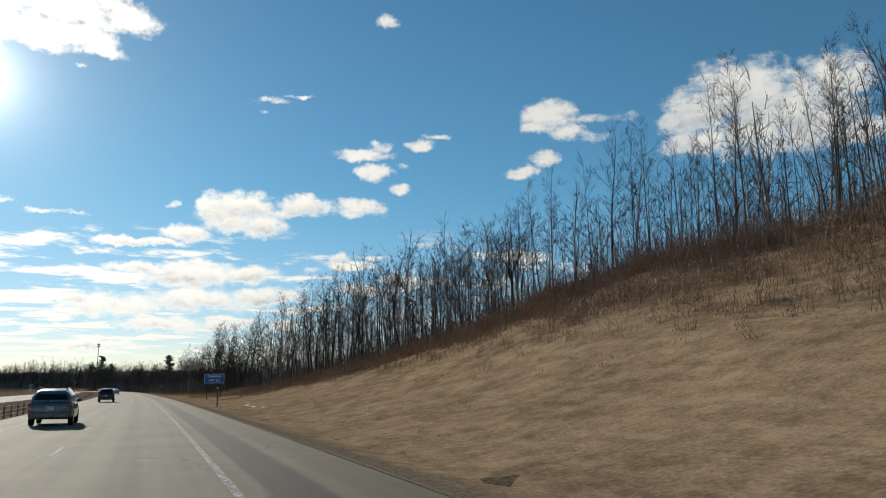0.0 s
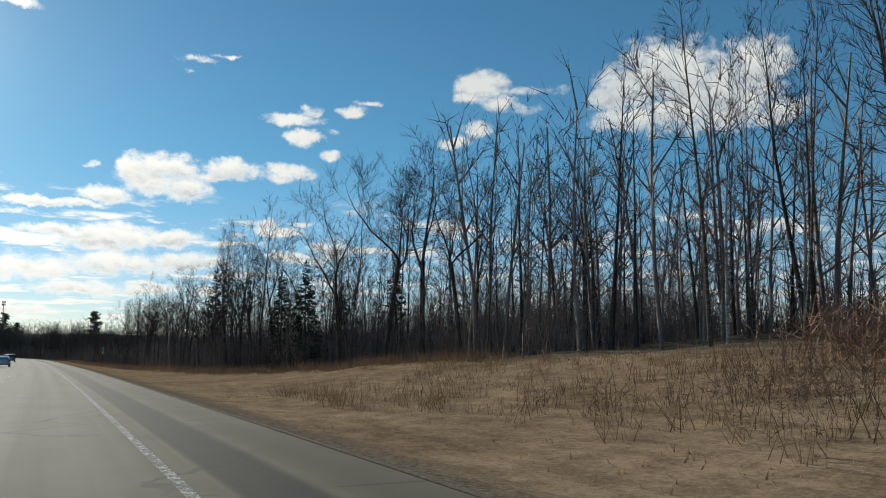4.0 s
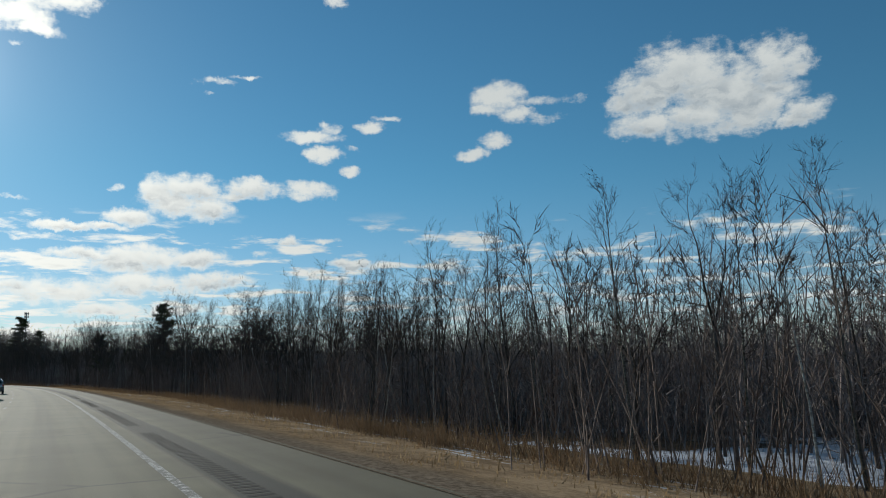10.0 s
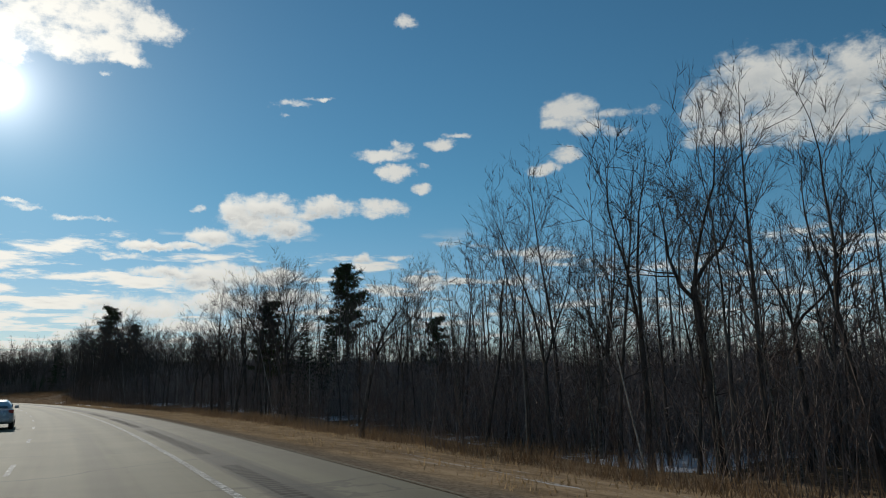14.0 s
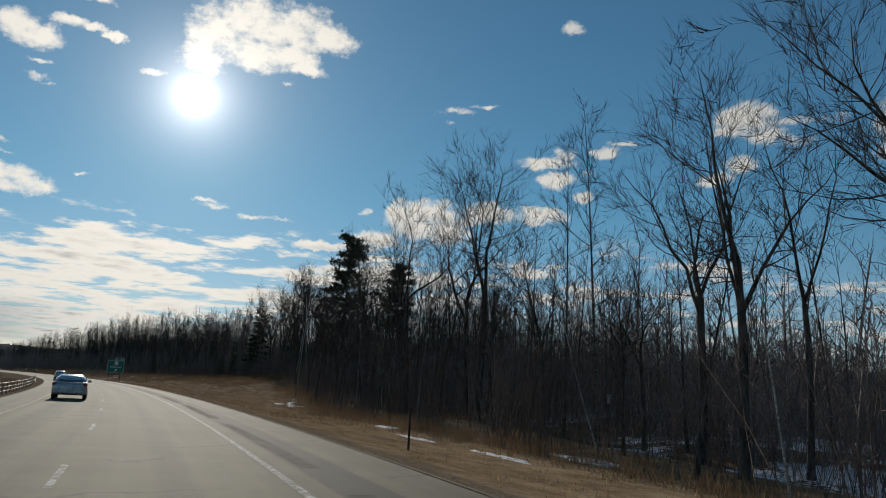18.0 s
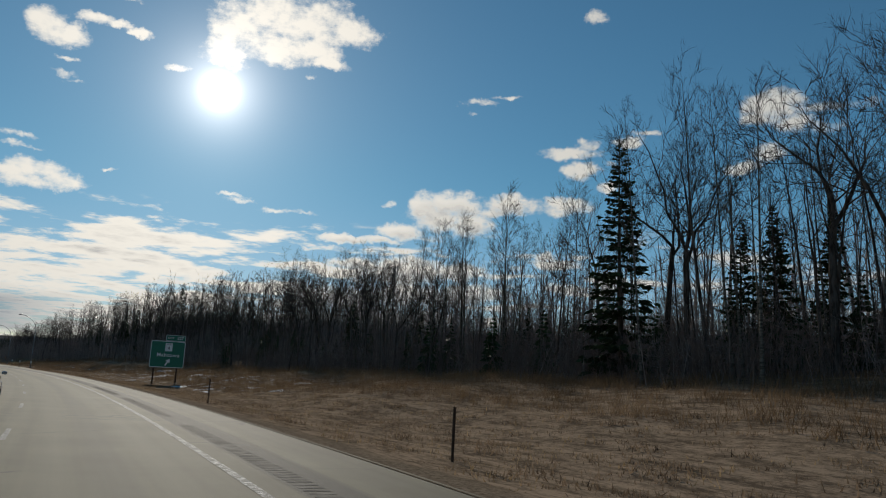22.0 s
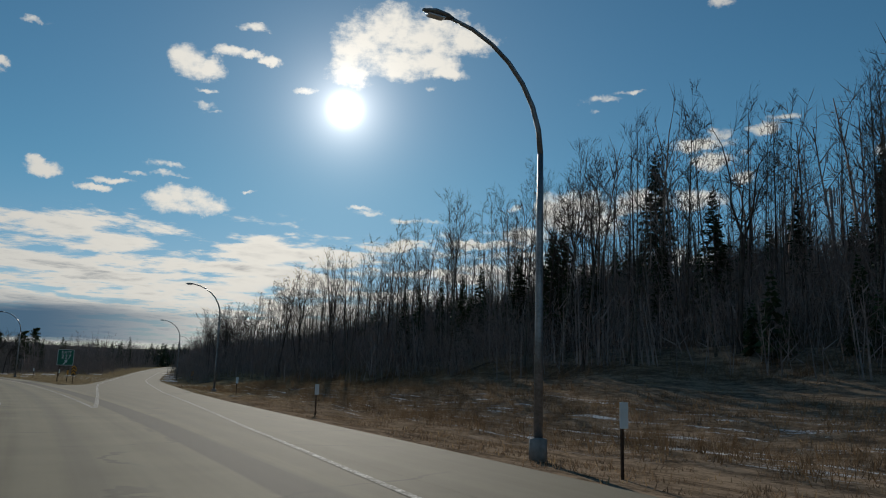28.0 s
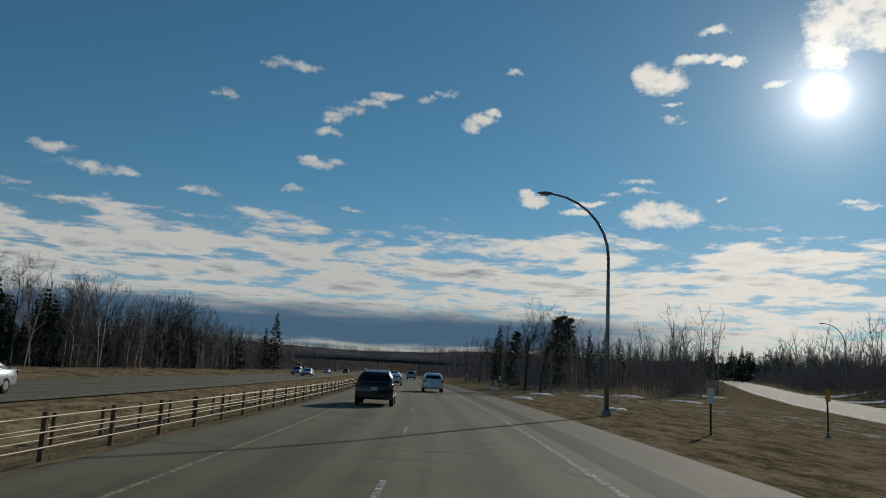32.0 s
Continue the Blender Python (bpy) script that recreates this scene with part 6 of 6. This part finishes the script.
def arrow(size, dx, dz, y):
    """An arrow up and to the right."""
    shape = [(-0.09, -0.5), (0.09, -0.5), (0.09, 0.08), (0.27, -0.02), (0.27, 0.1), (0.0, 0.5), (-0.27, 0.1), (-0.27, -0.02), (-0.09, 0.08)]
    a = radians(-32)
    pts = [((x * math.cos(a) - z * math.sin(a)) * size + dx, (x * math.sin(a) + z * math.cos(a)) * size + dz) for x, z in shape]
    return bm_prism(bmesh.new(), pts, y, y + 0.006)


def panel(w, h, r, mat, parent, dx=0.0, dz=0.0, name="panel"):
    return part(name, bm_prism(bmesh.new(), shifted(rounded(w, h, r), dx, dz), -0.02, 0.02), mat, parent)


def legs(parent, xs, z0, z1, mat, wide=0.11, deep=0.15):
    for x in xs:
        bm = bmesh.new()
        bm_box(bm, x, 0.1, (z0 + z1) / 2, wide, 0.018, z1 - z0)
        bm_box(bm, x - wide / 2, 0.1, (z0 + z1) / 2, 0.016, deep, z1 - z0)
        bm_box(bm, x + wide / 2, 0.1, (z0 + z1) / 2, 0.016, deep, z1 - z0)
        part("post", bm, mat, parent, "rusty brown steel post")


def exit_sign():
    g = float(land(735.2, 12.8)[0])
    sg = thing("exit_sign", facing(735.2, 12.8, g, -4), "large green exit sign for Mahtowa on two brown posts", "road sign")
    up = 3.15 - g
    W, H_ = 4.0, 3.2
    panel(W, H_, 0.22, M_GREEN, sg, 0, up)
    part("border", rim(W, H_, 0.22, 0.07, -0.027, -0.02, 0, up), M_LEGEND, sg, "white border")
    panel(2.3, 0.72, 0.1, M_GREEN, sg, W / 2 - 1.2, up + H_ / 2 + 0.4, "exit_tab")
    part("tab_border", rim(2.3, 0.72, 0.1, 0.045, -0.027, -0.02, W / 2 - 1.2, up + H_ / 2 + 0.4), M_LEGEND, sg, "white border")
    lettering("EXIT", 0.36, M_LEGEND, sg, pose(W / 2 - 1.78, -0.03, up + H_ / 2 + 0.4))
    lettering("227", 0.5, M_LEGEND, sg, pose(W / 2 - 0.68, -0.03, up + H_ / 2 + 0.4))
    part("route_marker", box(0.08, -0.03, up + 0.86, 0.84, 0.016, 0.98), M_LEGEND, sg, "white route marker")
    lettering("COUNTY", 0.16, M_BLACK, sg, pose(0.08, -0.042, up + 1.2))
    lettering("4", 0.52, M_BLACK, sg, pose(0.08, -0.042, up + 0.74))
    lettering("Mahtowa", 0.64, M_LEGEND, sg, pose(0.08, -0.03, up - 0.1), "lettering", 1.14)
    part("arrow", arrow(0.95, 0.08, up - 0.95, -0.03), M_LEGEND, sg, "white arrow pointing up to the right")
    legs(sg, (-1.42, 1.25), -0.5, up + H_ / 2 - 0.1, M_POST, 0.16, 0.2)


def gore_sign():
    sg = thing("gore_exit_sign", facing(925.3, 6.6, 0, -3), "green exit sign standing in the gore", "road sign")
    panel(1.98, 2.1, 0.12, M_GREEN, sg, 0, 3.2)
    part("border", rim(1.98, 2.1, 0.12, 0.05, -0.027, -0.02, 0, 3.2), M_LEGEND, sg, "white border")
    lettering("EXIT", 0.48, M_LEGEND, sg, pose(0.05, -0.03, 3.86), "lettering", 1.28)
    lettering("227", 0.72, M_LEGEND, sg, pose(0.05, -0.03, 3.27), "lettering", 1.15)
    part("arrow", arrow(0.8, 0.02, 2.6, -0.03), M_LEGEND, sg, "white arrow pointing up to the right")
    for x in (-0.62, 0.55):
        bm = bm_tube(bmesh.new(), [(x - 0.18, 0.08, -0.4), (x, 0.06, 2.3), (x + 0.05, 0.05, 4.2)], [0.045, 0.045, 0.045], 8)
        part("post", bm, M_POST, sg, "leaning rusty steel post")


def blue_sign():
    g = float(land(113.0, 8.2)[0])
    sg = thing("camping_sign", facing(113.0, 8.2, g, -4), "blue camping sign on two thin steel posts", "road sign")
    up = 3.0 - g
    panel(2.7, 1.32, 0.12, M_BLUE, sg, 0, up)
    part("border", rim(2.7, 1.32, 0.12, 0.05, -0.027, -0.02, 0, up), M_LEGEND, sg, "white border")
    lettering("CAMPING", 0.42, M_LEGEND, sg, pose(0, -0.03, up + 0.28))
    lettering("EXIT 227", 0.4, M_LEGEND, sg, pose(0, -0.03, up - 0.28))
    legs(sg, (-0.95, 0.9), -0.4, up + 0.6, M_POST, 0.07, 0.08)


def mile_marker():
    g = float(land(228.5, 6.2)[0])
    sg = thing("mile_marker", facing(228.5, 6.2, g), "narrow green mile marker on a steel post", "road sign")
    z = 1.55 - g + 0.62
    panel(0.27, 0.92, 0.03, M_GREEN, sg, 0, z)
    part("border", rim(0.27, 0.92, 0.03, 0.018, -0.027, -0.02, 0, z), M_LEGEND, sg, "white border")
    for i, q in enumerate("228"):
        lettering(q, 0.28, M_LEGEND, sg, pose(0, -0.03, z + 0.28 - 0.28 * i))
    legs(sg, (0.0,), -0.3, z + 0.3, M_POST, 0.06, 0.05)


def delineator(s, lat, colour, label, z=None, tall=1.25):
    g = float(land(s, lat)[0]) if z is None else z
    sg = thing("delineator_post", facing(s, lat, g), label, "marker post", "roadside delineators")
    legs(sg, (0.0,), -0.3, tall, M_POST, 0.05, 0.04)
    if colour is not None:
        part("reflector", bm_prism(bmesh.new(), shifted(rounded(0.22, 0.55, 0.02), 0, tall - 0.12), 0.03, 0.05), colour, sg, "reflector plate")


def chevron(s, lat, z):
    sg = thing("chevron_marker", facing(s, lat, z, -2), "black and amber chevron board on a post", "road sign")
    part("board", bm_prism(bmesh.new(), shifted(rounded(0.46, 1.05, 0.02), 0, 1.5), -0.015, 0.015), M_BLACK, sg)
    for i in range(3):
        zz = 1.2 + i * 0.34
        pts = [(-0.22, zz - 0.16), (0, zz + 0.06), (0.22, zz - 0.16), (0.22, zz + 0.02), (0, zz + 0.24), (-0.22, zz + 0.02)]
        bm = bmesh.new()
        for tri in ((pts[0], pts[1], pts[4], pts[5]), (pts[1], pts[2], pts[3], pts[4])):
            bm_prism(bm, list(tri), -0.024, -0.016)
        part("chevron", bm, M_AMBER, sg, "amber chevron stripe")
    legs(sg, (0.0,), -0.3, 1.9, M_POST, 0.06, 0.05)


exit_sign()
gore_sign()
blue_sign()
mile_marker()
for s, lat in ((545.0, 5.6), (682.0, 5.4), (655.0, 6.2)):
    delineator(s, lat, None, "thin dark steel marker post in the verge", tall=1.35)
def wooden_post(s, lat, tall):
    """A stout weathered post with a slanted top and a small reflector."""
    sg = thing("wooden_post", facing(s, lat, float(land(s, lat)[0])), "weathered wooden marker post in the dry grass", "marker post")
    bm = box(0, 0, tall / 2 - 0.2, 0.12, 0.12, tall + 0.4, 0.012)
    for v in bm.verts:
        if v.co.z > tall - 0.1:
            v.co.z += v.co.y * 0.5
    part("post", bm, M_WOOD, sg)
    part("reflector", bm_prism(bmesh.new(), shifted(rounded(0.09, 0.14, 0.02), 0, tall - 0.15), -0.075, -0.06), M_LEGEND, sg, "small white reflector")


wooden_post(77.5, 5.3, 2.0)
for s, lat in ((824.6, 8.3), (850.0, 10.6), (558.9, 23.0), (880.0, 15.0), (1022.0, 7.5), (1060.0, 7.0)):
    delineator(s, lat, M_LEGEND, "brown post with a white reflector plate", tall=1.45)
delineator(926.1, 6.1, M_LEGEND, "brown post with a white reflector plate", 0.0, 1.5)
delineator(925.0, 7.0, M_AMBER, "brown post with an amber reflector plate", 0.0, 1.35)
delineator(962.0, 15.0, M_AMBER, "brown post with an amber reflector plate", 0.0, 1.7)
delineator(955.5, 7.2, M_LEGEND, "brown post with a white reflector plate", 0.0, 1.5)
chevron(906.5, 4.9, 0.0)
chevron(949.0, 31.5, 0.0)

# ---- lamps on davit poles ----


def street_lamp():
    lp = thing("street_lamp", Matrix.Identity(4), "tall galvanised lamp pole with a curved arm over the road", "street lamp", "highway lamps")
    part("base", bm_tube(bmesh.new(), [(0, 0, -0.3), (0, 0, 0.25), (0, 0, 0.3)], [0.24, 0.24, 0.13], 12), M_CONCRETE, lp, "concrete footing")
    part("pole", bm_tube(bmesh.new(), [(0, 0, 0.2), (0, 0, 3), (0, 0, 6), (0, 0, 8.0)], [0.125, 0.11, 0.095, 0.08], 12), M_STEEL, lp)
    pts = [(-3.3 * (1 - math.cos(radians(a))), 0, 8.0 + 3.3 * math.sin(radians(a))) for a in range(0, 85, 12)]
    part("arm", bm_tube(bmesh.new(), pts, [0.08 - 0.004 * i for i in range(len(pts))], 10), M_STEEL, lp, "curved steel arm")
    head = bm_tube(bmesh.new(), [(-2.9, 0, 11.28), (-3.1, 0, 11.3), (-3.45, 0, 11.33), (-3.8, 0, 11.32)], [0.06, 0.13, 0.15, 0.05], 10)
    bmesh.ops.scale(head, vec=(1, 1.25, 0.6), verts=head.verts, space=Matrix.Translation((0, 0, -11.3)))
    lh = part("lamp_head", head, M_STEEL, lp, "flat cobra lamp head")
    part("lens", bm_prism(bmesh.new(), [(-3.65, 11.22), (-3.15, 11.22), (-3.2, 11.19), (-3.6, 11.19)], -0.11, 0.11), M_LAMP_CLEAR, lh, "clear lens")
    return lp


lamp_proto = street_lamp()
LAMPS = [(828.7, 9.0, 0.0), (894.0, 17.0, -0.2), (956.6, 31.2, -0.1), (966.5, 6.1, 0.0), (1045.0, 66.0, 1.4), (1110.0, 93.0, 2.6), (1190.0, 9.0, 0.0)]
for i, (s, lat, z) in enumerate(LAMPS):
    m = facing(s, lat, z, -12 if lat > 12 else 0)
    if i == 0:
        lamp_proto.matrix_basis = m
    else:
        copy_thing(lamp_proto, m)

# ---- median barrier: rails on posts, two rows ----


def fence_run(s0, s1, lat, label):
    fe = thing("median_fence", Matrix.Identity(4), label, "fence", "median fences")
    post_me = bpy.data.meshes.new("post")
    bm = box(0, 0, 0.38, 0.09, 0.1, 1.0, 0.01)
    bm.to_mesh(post_me)
    bm.free()
    post_me.materials.append(M_WOOD)
    for q in np.arange(s0, s1 + 0.1, 3.0):
        p = mesh_part("post", post_me, fe)
        p.matrix_basis = Matrix.Translation(spot(q, lat)) @ pose(0, 0, 0, 0, 0, turn(q))
    ss = np.arange(s0, s1 + 0.1, 1.5)
    x, y = plan(ss, np.full_like(ss, lat + 0.075))
    z = land(ss, np.full_like(ss, lat))
    for h in (0.8, 0.53, 0.26):
        part("rail", bm_tube(bmesh.new(), list(zip(x, y, z + h)), [0.017] * len(ss), 6), M_RAIL, fe, "pale rail lit by the sun")


fence_run(840.0, 1140.0, -9.9, "long fence of pale rails on dark posts along the median")
fence_run(840.0, 1140.0, -12.6, "second row of rails on dark posts in the median")
fence_run(24.0, 126.0, -9.9, "fence of pale rails on dark posts along the median")
fence_run(528.0, 645.0, -9.9, "fence of pale rails on dark posts along the median")

# ---- vehicles ----


def loft(sections):
    """A body from cross-sections: (y, half width low, half width high, z low, z high)."""
    bm = bmesh.new()
    rings = []
    for y, wl, wh, zl, zh in sections:
        zm = zl + (zh - zl) * 0.55
        pts = [(-wl * 0.9, zl), (wl * 0.9, zl), (wl, zl + 0.1), (wl, zm), (wh, zh - 0.03), (wh * 0.93, zh), (-wh * 0.93, zh), (-wh, zh - 0.03), (-wl, zm), (-wl, zl + 0.1)]
        rings.append([bm.verts.new((x, y, z)) for x, z in pts])
    for a, b in zip(rings, rings[1:]):
        n = len(a)
        for i in range(n):
            bm.faces.new((a[i], a[(i + 1) % n], b[(i + 1) % n], b[i]))
    bm.faces.new(rings[0][::-1])
    bm.faces.new(rings[-1])
    bmesh.ops.recalc_face_normals(bm, faces=bm.faces)
    bmesh.ops.bevel(bm, geom=[e for e in bm.edges if e.calc_length() > 0.25], offset=0.025, segments=1, affect="EDGES")
    for f in bm.faces:
        f.smooth = True
    return bm


# front is +y; (bonnet, cabin) sections for each shape
SHAPES = {
    "suv": dict(L=4.6, body=[(-2.28, .8, .78, .42, .95), (-2.2, .9, .86, .34, 1.08), (-1.2, .92, .87, .28, 1.1), (0.6, .92, .87, .28, 1.08), (1.5, .91, .85, .28, 1.02), (2.15, .86, .78, .34, .86), (2.3, .74, .68, .42, .74)],
                cabin=[(-2.16, .8, .72, 1.0, 1.18), (-1.9, .82, .64, 1.02, 1.58), (-1.3, .83, .63, 1.02, 1.68), (0.0, .83, .64, 1.02, 1.7), (0.45, .82, .62, 1.02, 1.62), (1.25, .8, .7, .98, 1.08)]),
    "sedan": dict(L=4.8, body=[(-2.4, .78, .76, .42, .86), (-2.3, .9, .86, .32, 1.0), (-1.3, .91, .86, .25, 1.0), (0.6, .91, .86, .25, .95), (1.5, .9, .84, .25, .88), (2.25, .85, .76, .32, .74), (2.4, .72, .66, .4, .64)],
                  cabin=[(-2.0, .78, .7, .92, 1.02), (-1.2, .8, .6, .94, 1.36), (-0.6, .81, .6, .94, 1.44), (0.2, .81, .6, .92, 1.44), (0.5, .8, .6, .9, 1.38), (1.35, .78, .7, .86, .96)]),
    "pickup": dict(L=5.6, body=[(-2.78, .86, .86, .52, 1.05), (-2.7, .94, .93, .46, 1.1), (-0.9, .95, .93, .4, 1.12), (0.8, .95, .92, .4, 1.14), (1.9, .95, .9, .4, 1.12), (2.65, .92, .88, .44, 1.02), (2.8, .84, .8, .5, .9)],
                   cabin=[(-0.95, .88, .8, 1.05, 1.2), (-0.85, .88, .72, 1.06, 1.8), (-0.2, .89, .72, 1.06, 1.88), (0.75, .89, .72, 1.06, 1.86), (1.0, .88, .7, 1.06, 1.8), (1.7, .86, .78, 1.04, 1.14)])}
PAINTS = {}


def paint(name, colour):
    if name not in PAINTS:
        PAINTS[name] = plain(name + "_car_paint", colour, 0.28, 0.25, 0.8)
    return PAINTS[name]


def vehicle(shape, mat, s, lat, label, category, away=True):
    d = SHAPES[shape]
    x, y = plan(s, lat)
    v = thing({"suv": "suv", "sedan": "car", "pickup": "pickup_truck"}[shape], pose(float(x), float(y), 0.005, 0, 0, turn(s) + (0 if away else 180)), label, category, "traffic on the highway")
    half = d["L"] / 2
    part("body", loft(d["body"]), mat, v)
    cab = part("cabin", loft(d["cabin"]), mat, v)
    c = d["cabin"]
    # glass set just proud of the cabin skin: rear, front, sides
    def glass(name, q):
        bm = bmesh.new()
        bm.faces.new([bm.verts.new(p) for p in q])
        bmesh.ops.solidify(bm, geom=bm.faces, thickness=0.012)
        part(name, bm, M_GLASS, cab, "dark window glass")
    r0, r1 = c[0], c[1]
    glass("rear_window", [(-r0[2] * .95, r0[0] - .02, r0[4] + .02), (r0[2] * .95, r0[0] - .02, r0[4] + .02), (r1[2] * .9, r1[0] - .03, r1[4] - .06), (-r1[2] * .9, r1[0] - .03, r1[4] - .06)])
    f0, f1 = c[-1], c[-2]
    glass("windscreen", [(-f0[2] * .95, f0[0] - .04, f0[4] + .04), (f0[2] * .95, f0[0] - .04, f0[4] + .04), (f1[2] * .92, f1[0] + .05, f1[4] - .03), (-f1[2] * .92, f1[0] + .05, f1[4] - .03)])
    for sg in (-1, 1):
        zl, zh = c[2][3] + 0.1, c[2][4] - 0.12
        wl, wh = c[2][1] + .005, c[2][2] + .05
        glass("side_window", [(sg * wl, c[1][0] + .25, zl), (sg * wl, c[-2][0] + .35, zl), (sg * wh, c[-2][0] - .05, zh), (sg * wh, c[1][0] + .35, zh)])
    rad = {"suv": .36, "sedan": .33, "pickup": .41}[shape]
    wide = d["body"][2][1]
    for sx in (-1, 1):
        for yy in (-half * 0.62, half * 0.62):
            w = part("wheel", bm_tube(bmesh.new(), [(sx * (wide - .2), yy, rad), (sx * (wide - .18), yy, rad), (sx * (wide - .02), yy, rad), (sx * (wide), yy, rad)], [rad * .9, rad, rad, rad * .9], 20), M_TYRE, v, "black tyre")
            part("rim", bm_tube(bmesh.new(), [(sx * (wide - .02), yy, rad), (sx * (wide + .012), yy, rad)], [rad * .62, rad * .55], 16), M_RIM, w, "alloy rim")
        tl = d["body"][1]
        part("tail_light", box(sx * (tl[1] - .1), -half + .06, tl[4] - .12, .22, .12, .17 if shape != "pickup" else .36, .02), M_LAMP_RED, v, "red tail light")
        part("headlight", box(sx * (tl[1] - .2), half - .16, d["body"][-2][4] - .14, .34, .16, .14, .03), M_LAMP_CLEAR, v, "clear headlight")
        part("mirror", box(sx * (wide + .06), c[-2][0] + .25, c[2][3] + .12, .2, .12, .14, .04), mat, v)
    part("rear_bumper", box(0, -half + .02, .5, wide * 1.7, .14, .24, .04), mat if shape != "pickup" else M_TRIM, v, "painted bumper" if shape != "pickup" else "dark bumper")
    part("front_bumper", box(0, half - .06, .48, wide * 1.6, .12, .22, .04), M_TRIM, v, "dark bumper and grille")
    part("number_plate", box(0, -half - .055 + (0.02 if shape == "suv" else 0), .82 if shape != "pickup" else .62, .31, .012, .155), M_PLATE, v, "plain pale number plate")
    if shape == "suv":
        for sx in (-1, 1):
            part("roof_rail", bm_tube(bmesh.new(), [(sx * .58, -1.5, 1.66), (sx * .59, -1.2, 1.74), (sx * .6, 0.2, 1.75), (sx * .6, .45, 1.66)], [.02] * 4, 6), M_TRIM, v)
    return v


GREY, BLACK_P, WHITE_P, SILVER = paint("grey", (.12, .125, .13)), paint("black", (.012, .012, .014)), paint("white", (.72, .73, .74)), paint("silver", (.42, .44, .46))
RED_P = paint("dark_red", (.2, .02, .02))
MID = -LANE * 1.5
vehicle("suv", GREY, 41.5, MID, "grey suv driving in the passing lane", "car")
vehicle("suv", BLACK_P, 106, MID, "dark suv far ahead in the passing lane", "car")
vehicle("sedan", SILVER, 233.5, MID - .1, "silver sedan driving in the passing lane", "car")
vehicle("suv", GREY, 300, MID, "grey suv driving in the passing lane", "car")
vehicle("sedan", SILVER, 452, MID, "silver sedan driving in the passing lane", "car")
vehicle("sedan", WHITE_P, 362, MID, "white sedan driving in the passing lane", "car")
vehicle("suv", GREY, 388, MID, "dark grey suv driving in the passing lane", "car")
vehicle("sedan", SILVER, 573, MID, "silver car driving in the passing lane", "car")
vehicle("sedan", SILVER, 675, MID, "silver car driving in the passing lane", "car")
vehicle("suv", BLACK_P, 900.5, MID, "black suv in the passing lane beside the exit", "car")
vehicle("suv", BLACK_P, 966.5, MID, "black suv driving in the passing lane", "car")
vehicle("suv", WHITE_P, 998, -LANE / 2, "white suv driving ahead on the highway", "car")
vehicle("sedan", WHITE_P, 1022, MID, "white sedan driving in the passing lane", "car")
vehicle("suv", BLACK_P, 1055, MID, "dark suv far ahead on the highway", "car")
vehicle("pickup", SILVER, 1092, -LANE / 2, "silver pickup truck far ahead", "pickup truck")
vehicle("sedan", SILVER, 958, -21.0, "silver sedan coming the other way", "car", False)
vehicle("sedan", WHITE_P, 1066, -21.0, "white car coming the other way", "car", False)
vehicle("suv", SILVER, 1080, -24.6, "silver suv coming the other way", "car", False)
vehicle("suv", RED_P, 1180, -21.0, "dark red suv far off coming the other way", "car", False)
vehicle("sedan", SILVER, 1150, -24.6, "silver car far off coming the other way", "car", False)

# ---- overpass ahead ----
BR = 1290.0
bridge = thing("overpass", facing(BR, 0, 0), "long low overpass of dark girders on concrete piers", "bridge")
part("deck", box(-10, 0, 6.9, 92, 11, 0.35, 0.03), M_CONCRETE, bridge, "concrete deck")
for yy in (-4.2, -1.4, 1.4, 4.2):
    part("girder", box(-10, yy, 6.1, 90, 0.4, 1.25), M_GIRDER, bridge, "dark steel girder")
for yy in (-5.4, 5.4):
    part("parapet", box(-10, yy, 7.45, 92, 0.25, 0.8, 0.03), M_CONCRETE, bridge, "concrete parapet")
for xx in (-32.5, -12.5, 7.0):
    bm = bmesh.new()
    for yy in (-3.6, 0, 3.6):
        bm_tube(bm, [(xx, yy, -1), (xx, yy, 4.9)], [0.48, 0.48], 12)
    part("pier", bm, M_CONCRETE, bridge)
    part("pier_cap", box(xx, 0, 5.15, 1.1, 10.2, 0.72, 0.05), M_CONCRETE, bridge)
for xx, sg in ((-55, -1), (35, 1)):
    part("abutment", bm_prism(bmesh.new(), [(xx, -1), (xx - sg * 13, -1), (xx - sg * 1.0, 5.5), (xx, 6.7), (xx + sg * 60, 6.7), (xx + sg * 90, -1)], -9, 9), M_VERGE, bridge, "grassy abutment slope")

# ---- phone mast behind the woods ----
mast = thing("phone_mast", facing(914.0, 180.5, 6.0), "slim steel phone mast rising behind the trees", "mast")
part("pole", bm_tube(bmesh.new(), [(0, 0, -1), (0, 0, 20), (0, 0, 48)], [0.7, 0.5, 0.3], 10), M_STEEL, mast)
for a in range(0, 360, 40):
    for z in (44.5, 47.0):
        q = part("antenna", box(1.5, 0, z, 0.25, 0.4, 2.0, 0.05), M_STEEL, mast, "panel antenna")
        q.matrix_basis = pose(0, 0, 0, 0, 0, a)
for z in (44.5, 47.0):
    part("ring", bm_tube(bmesh.new(), [(1.4 * math.cos(radians(a)), 1.4 * math.sin(radians(a)), z) for a in range(0, 361, 30)], [0.06] * 13, 5), M_STEEL, mast)
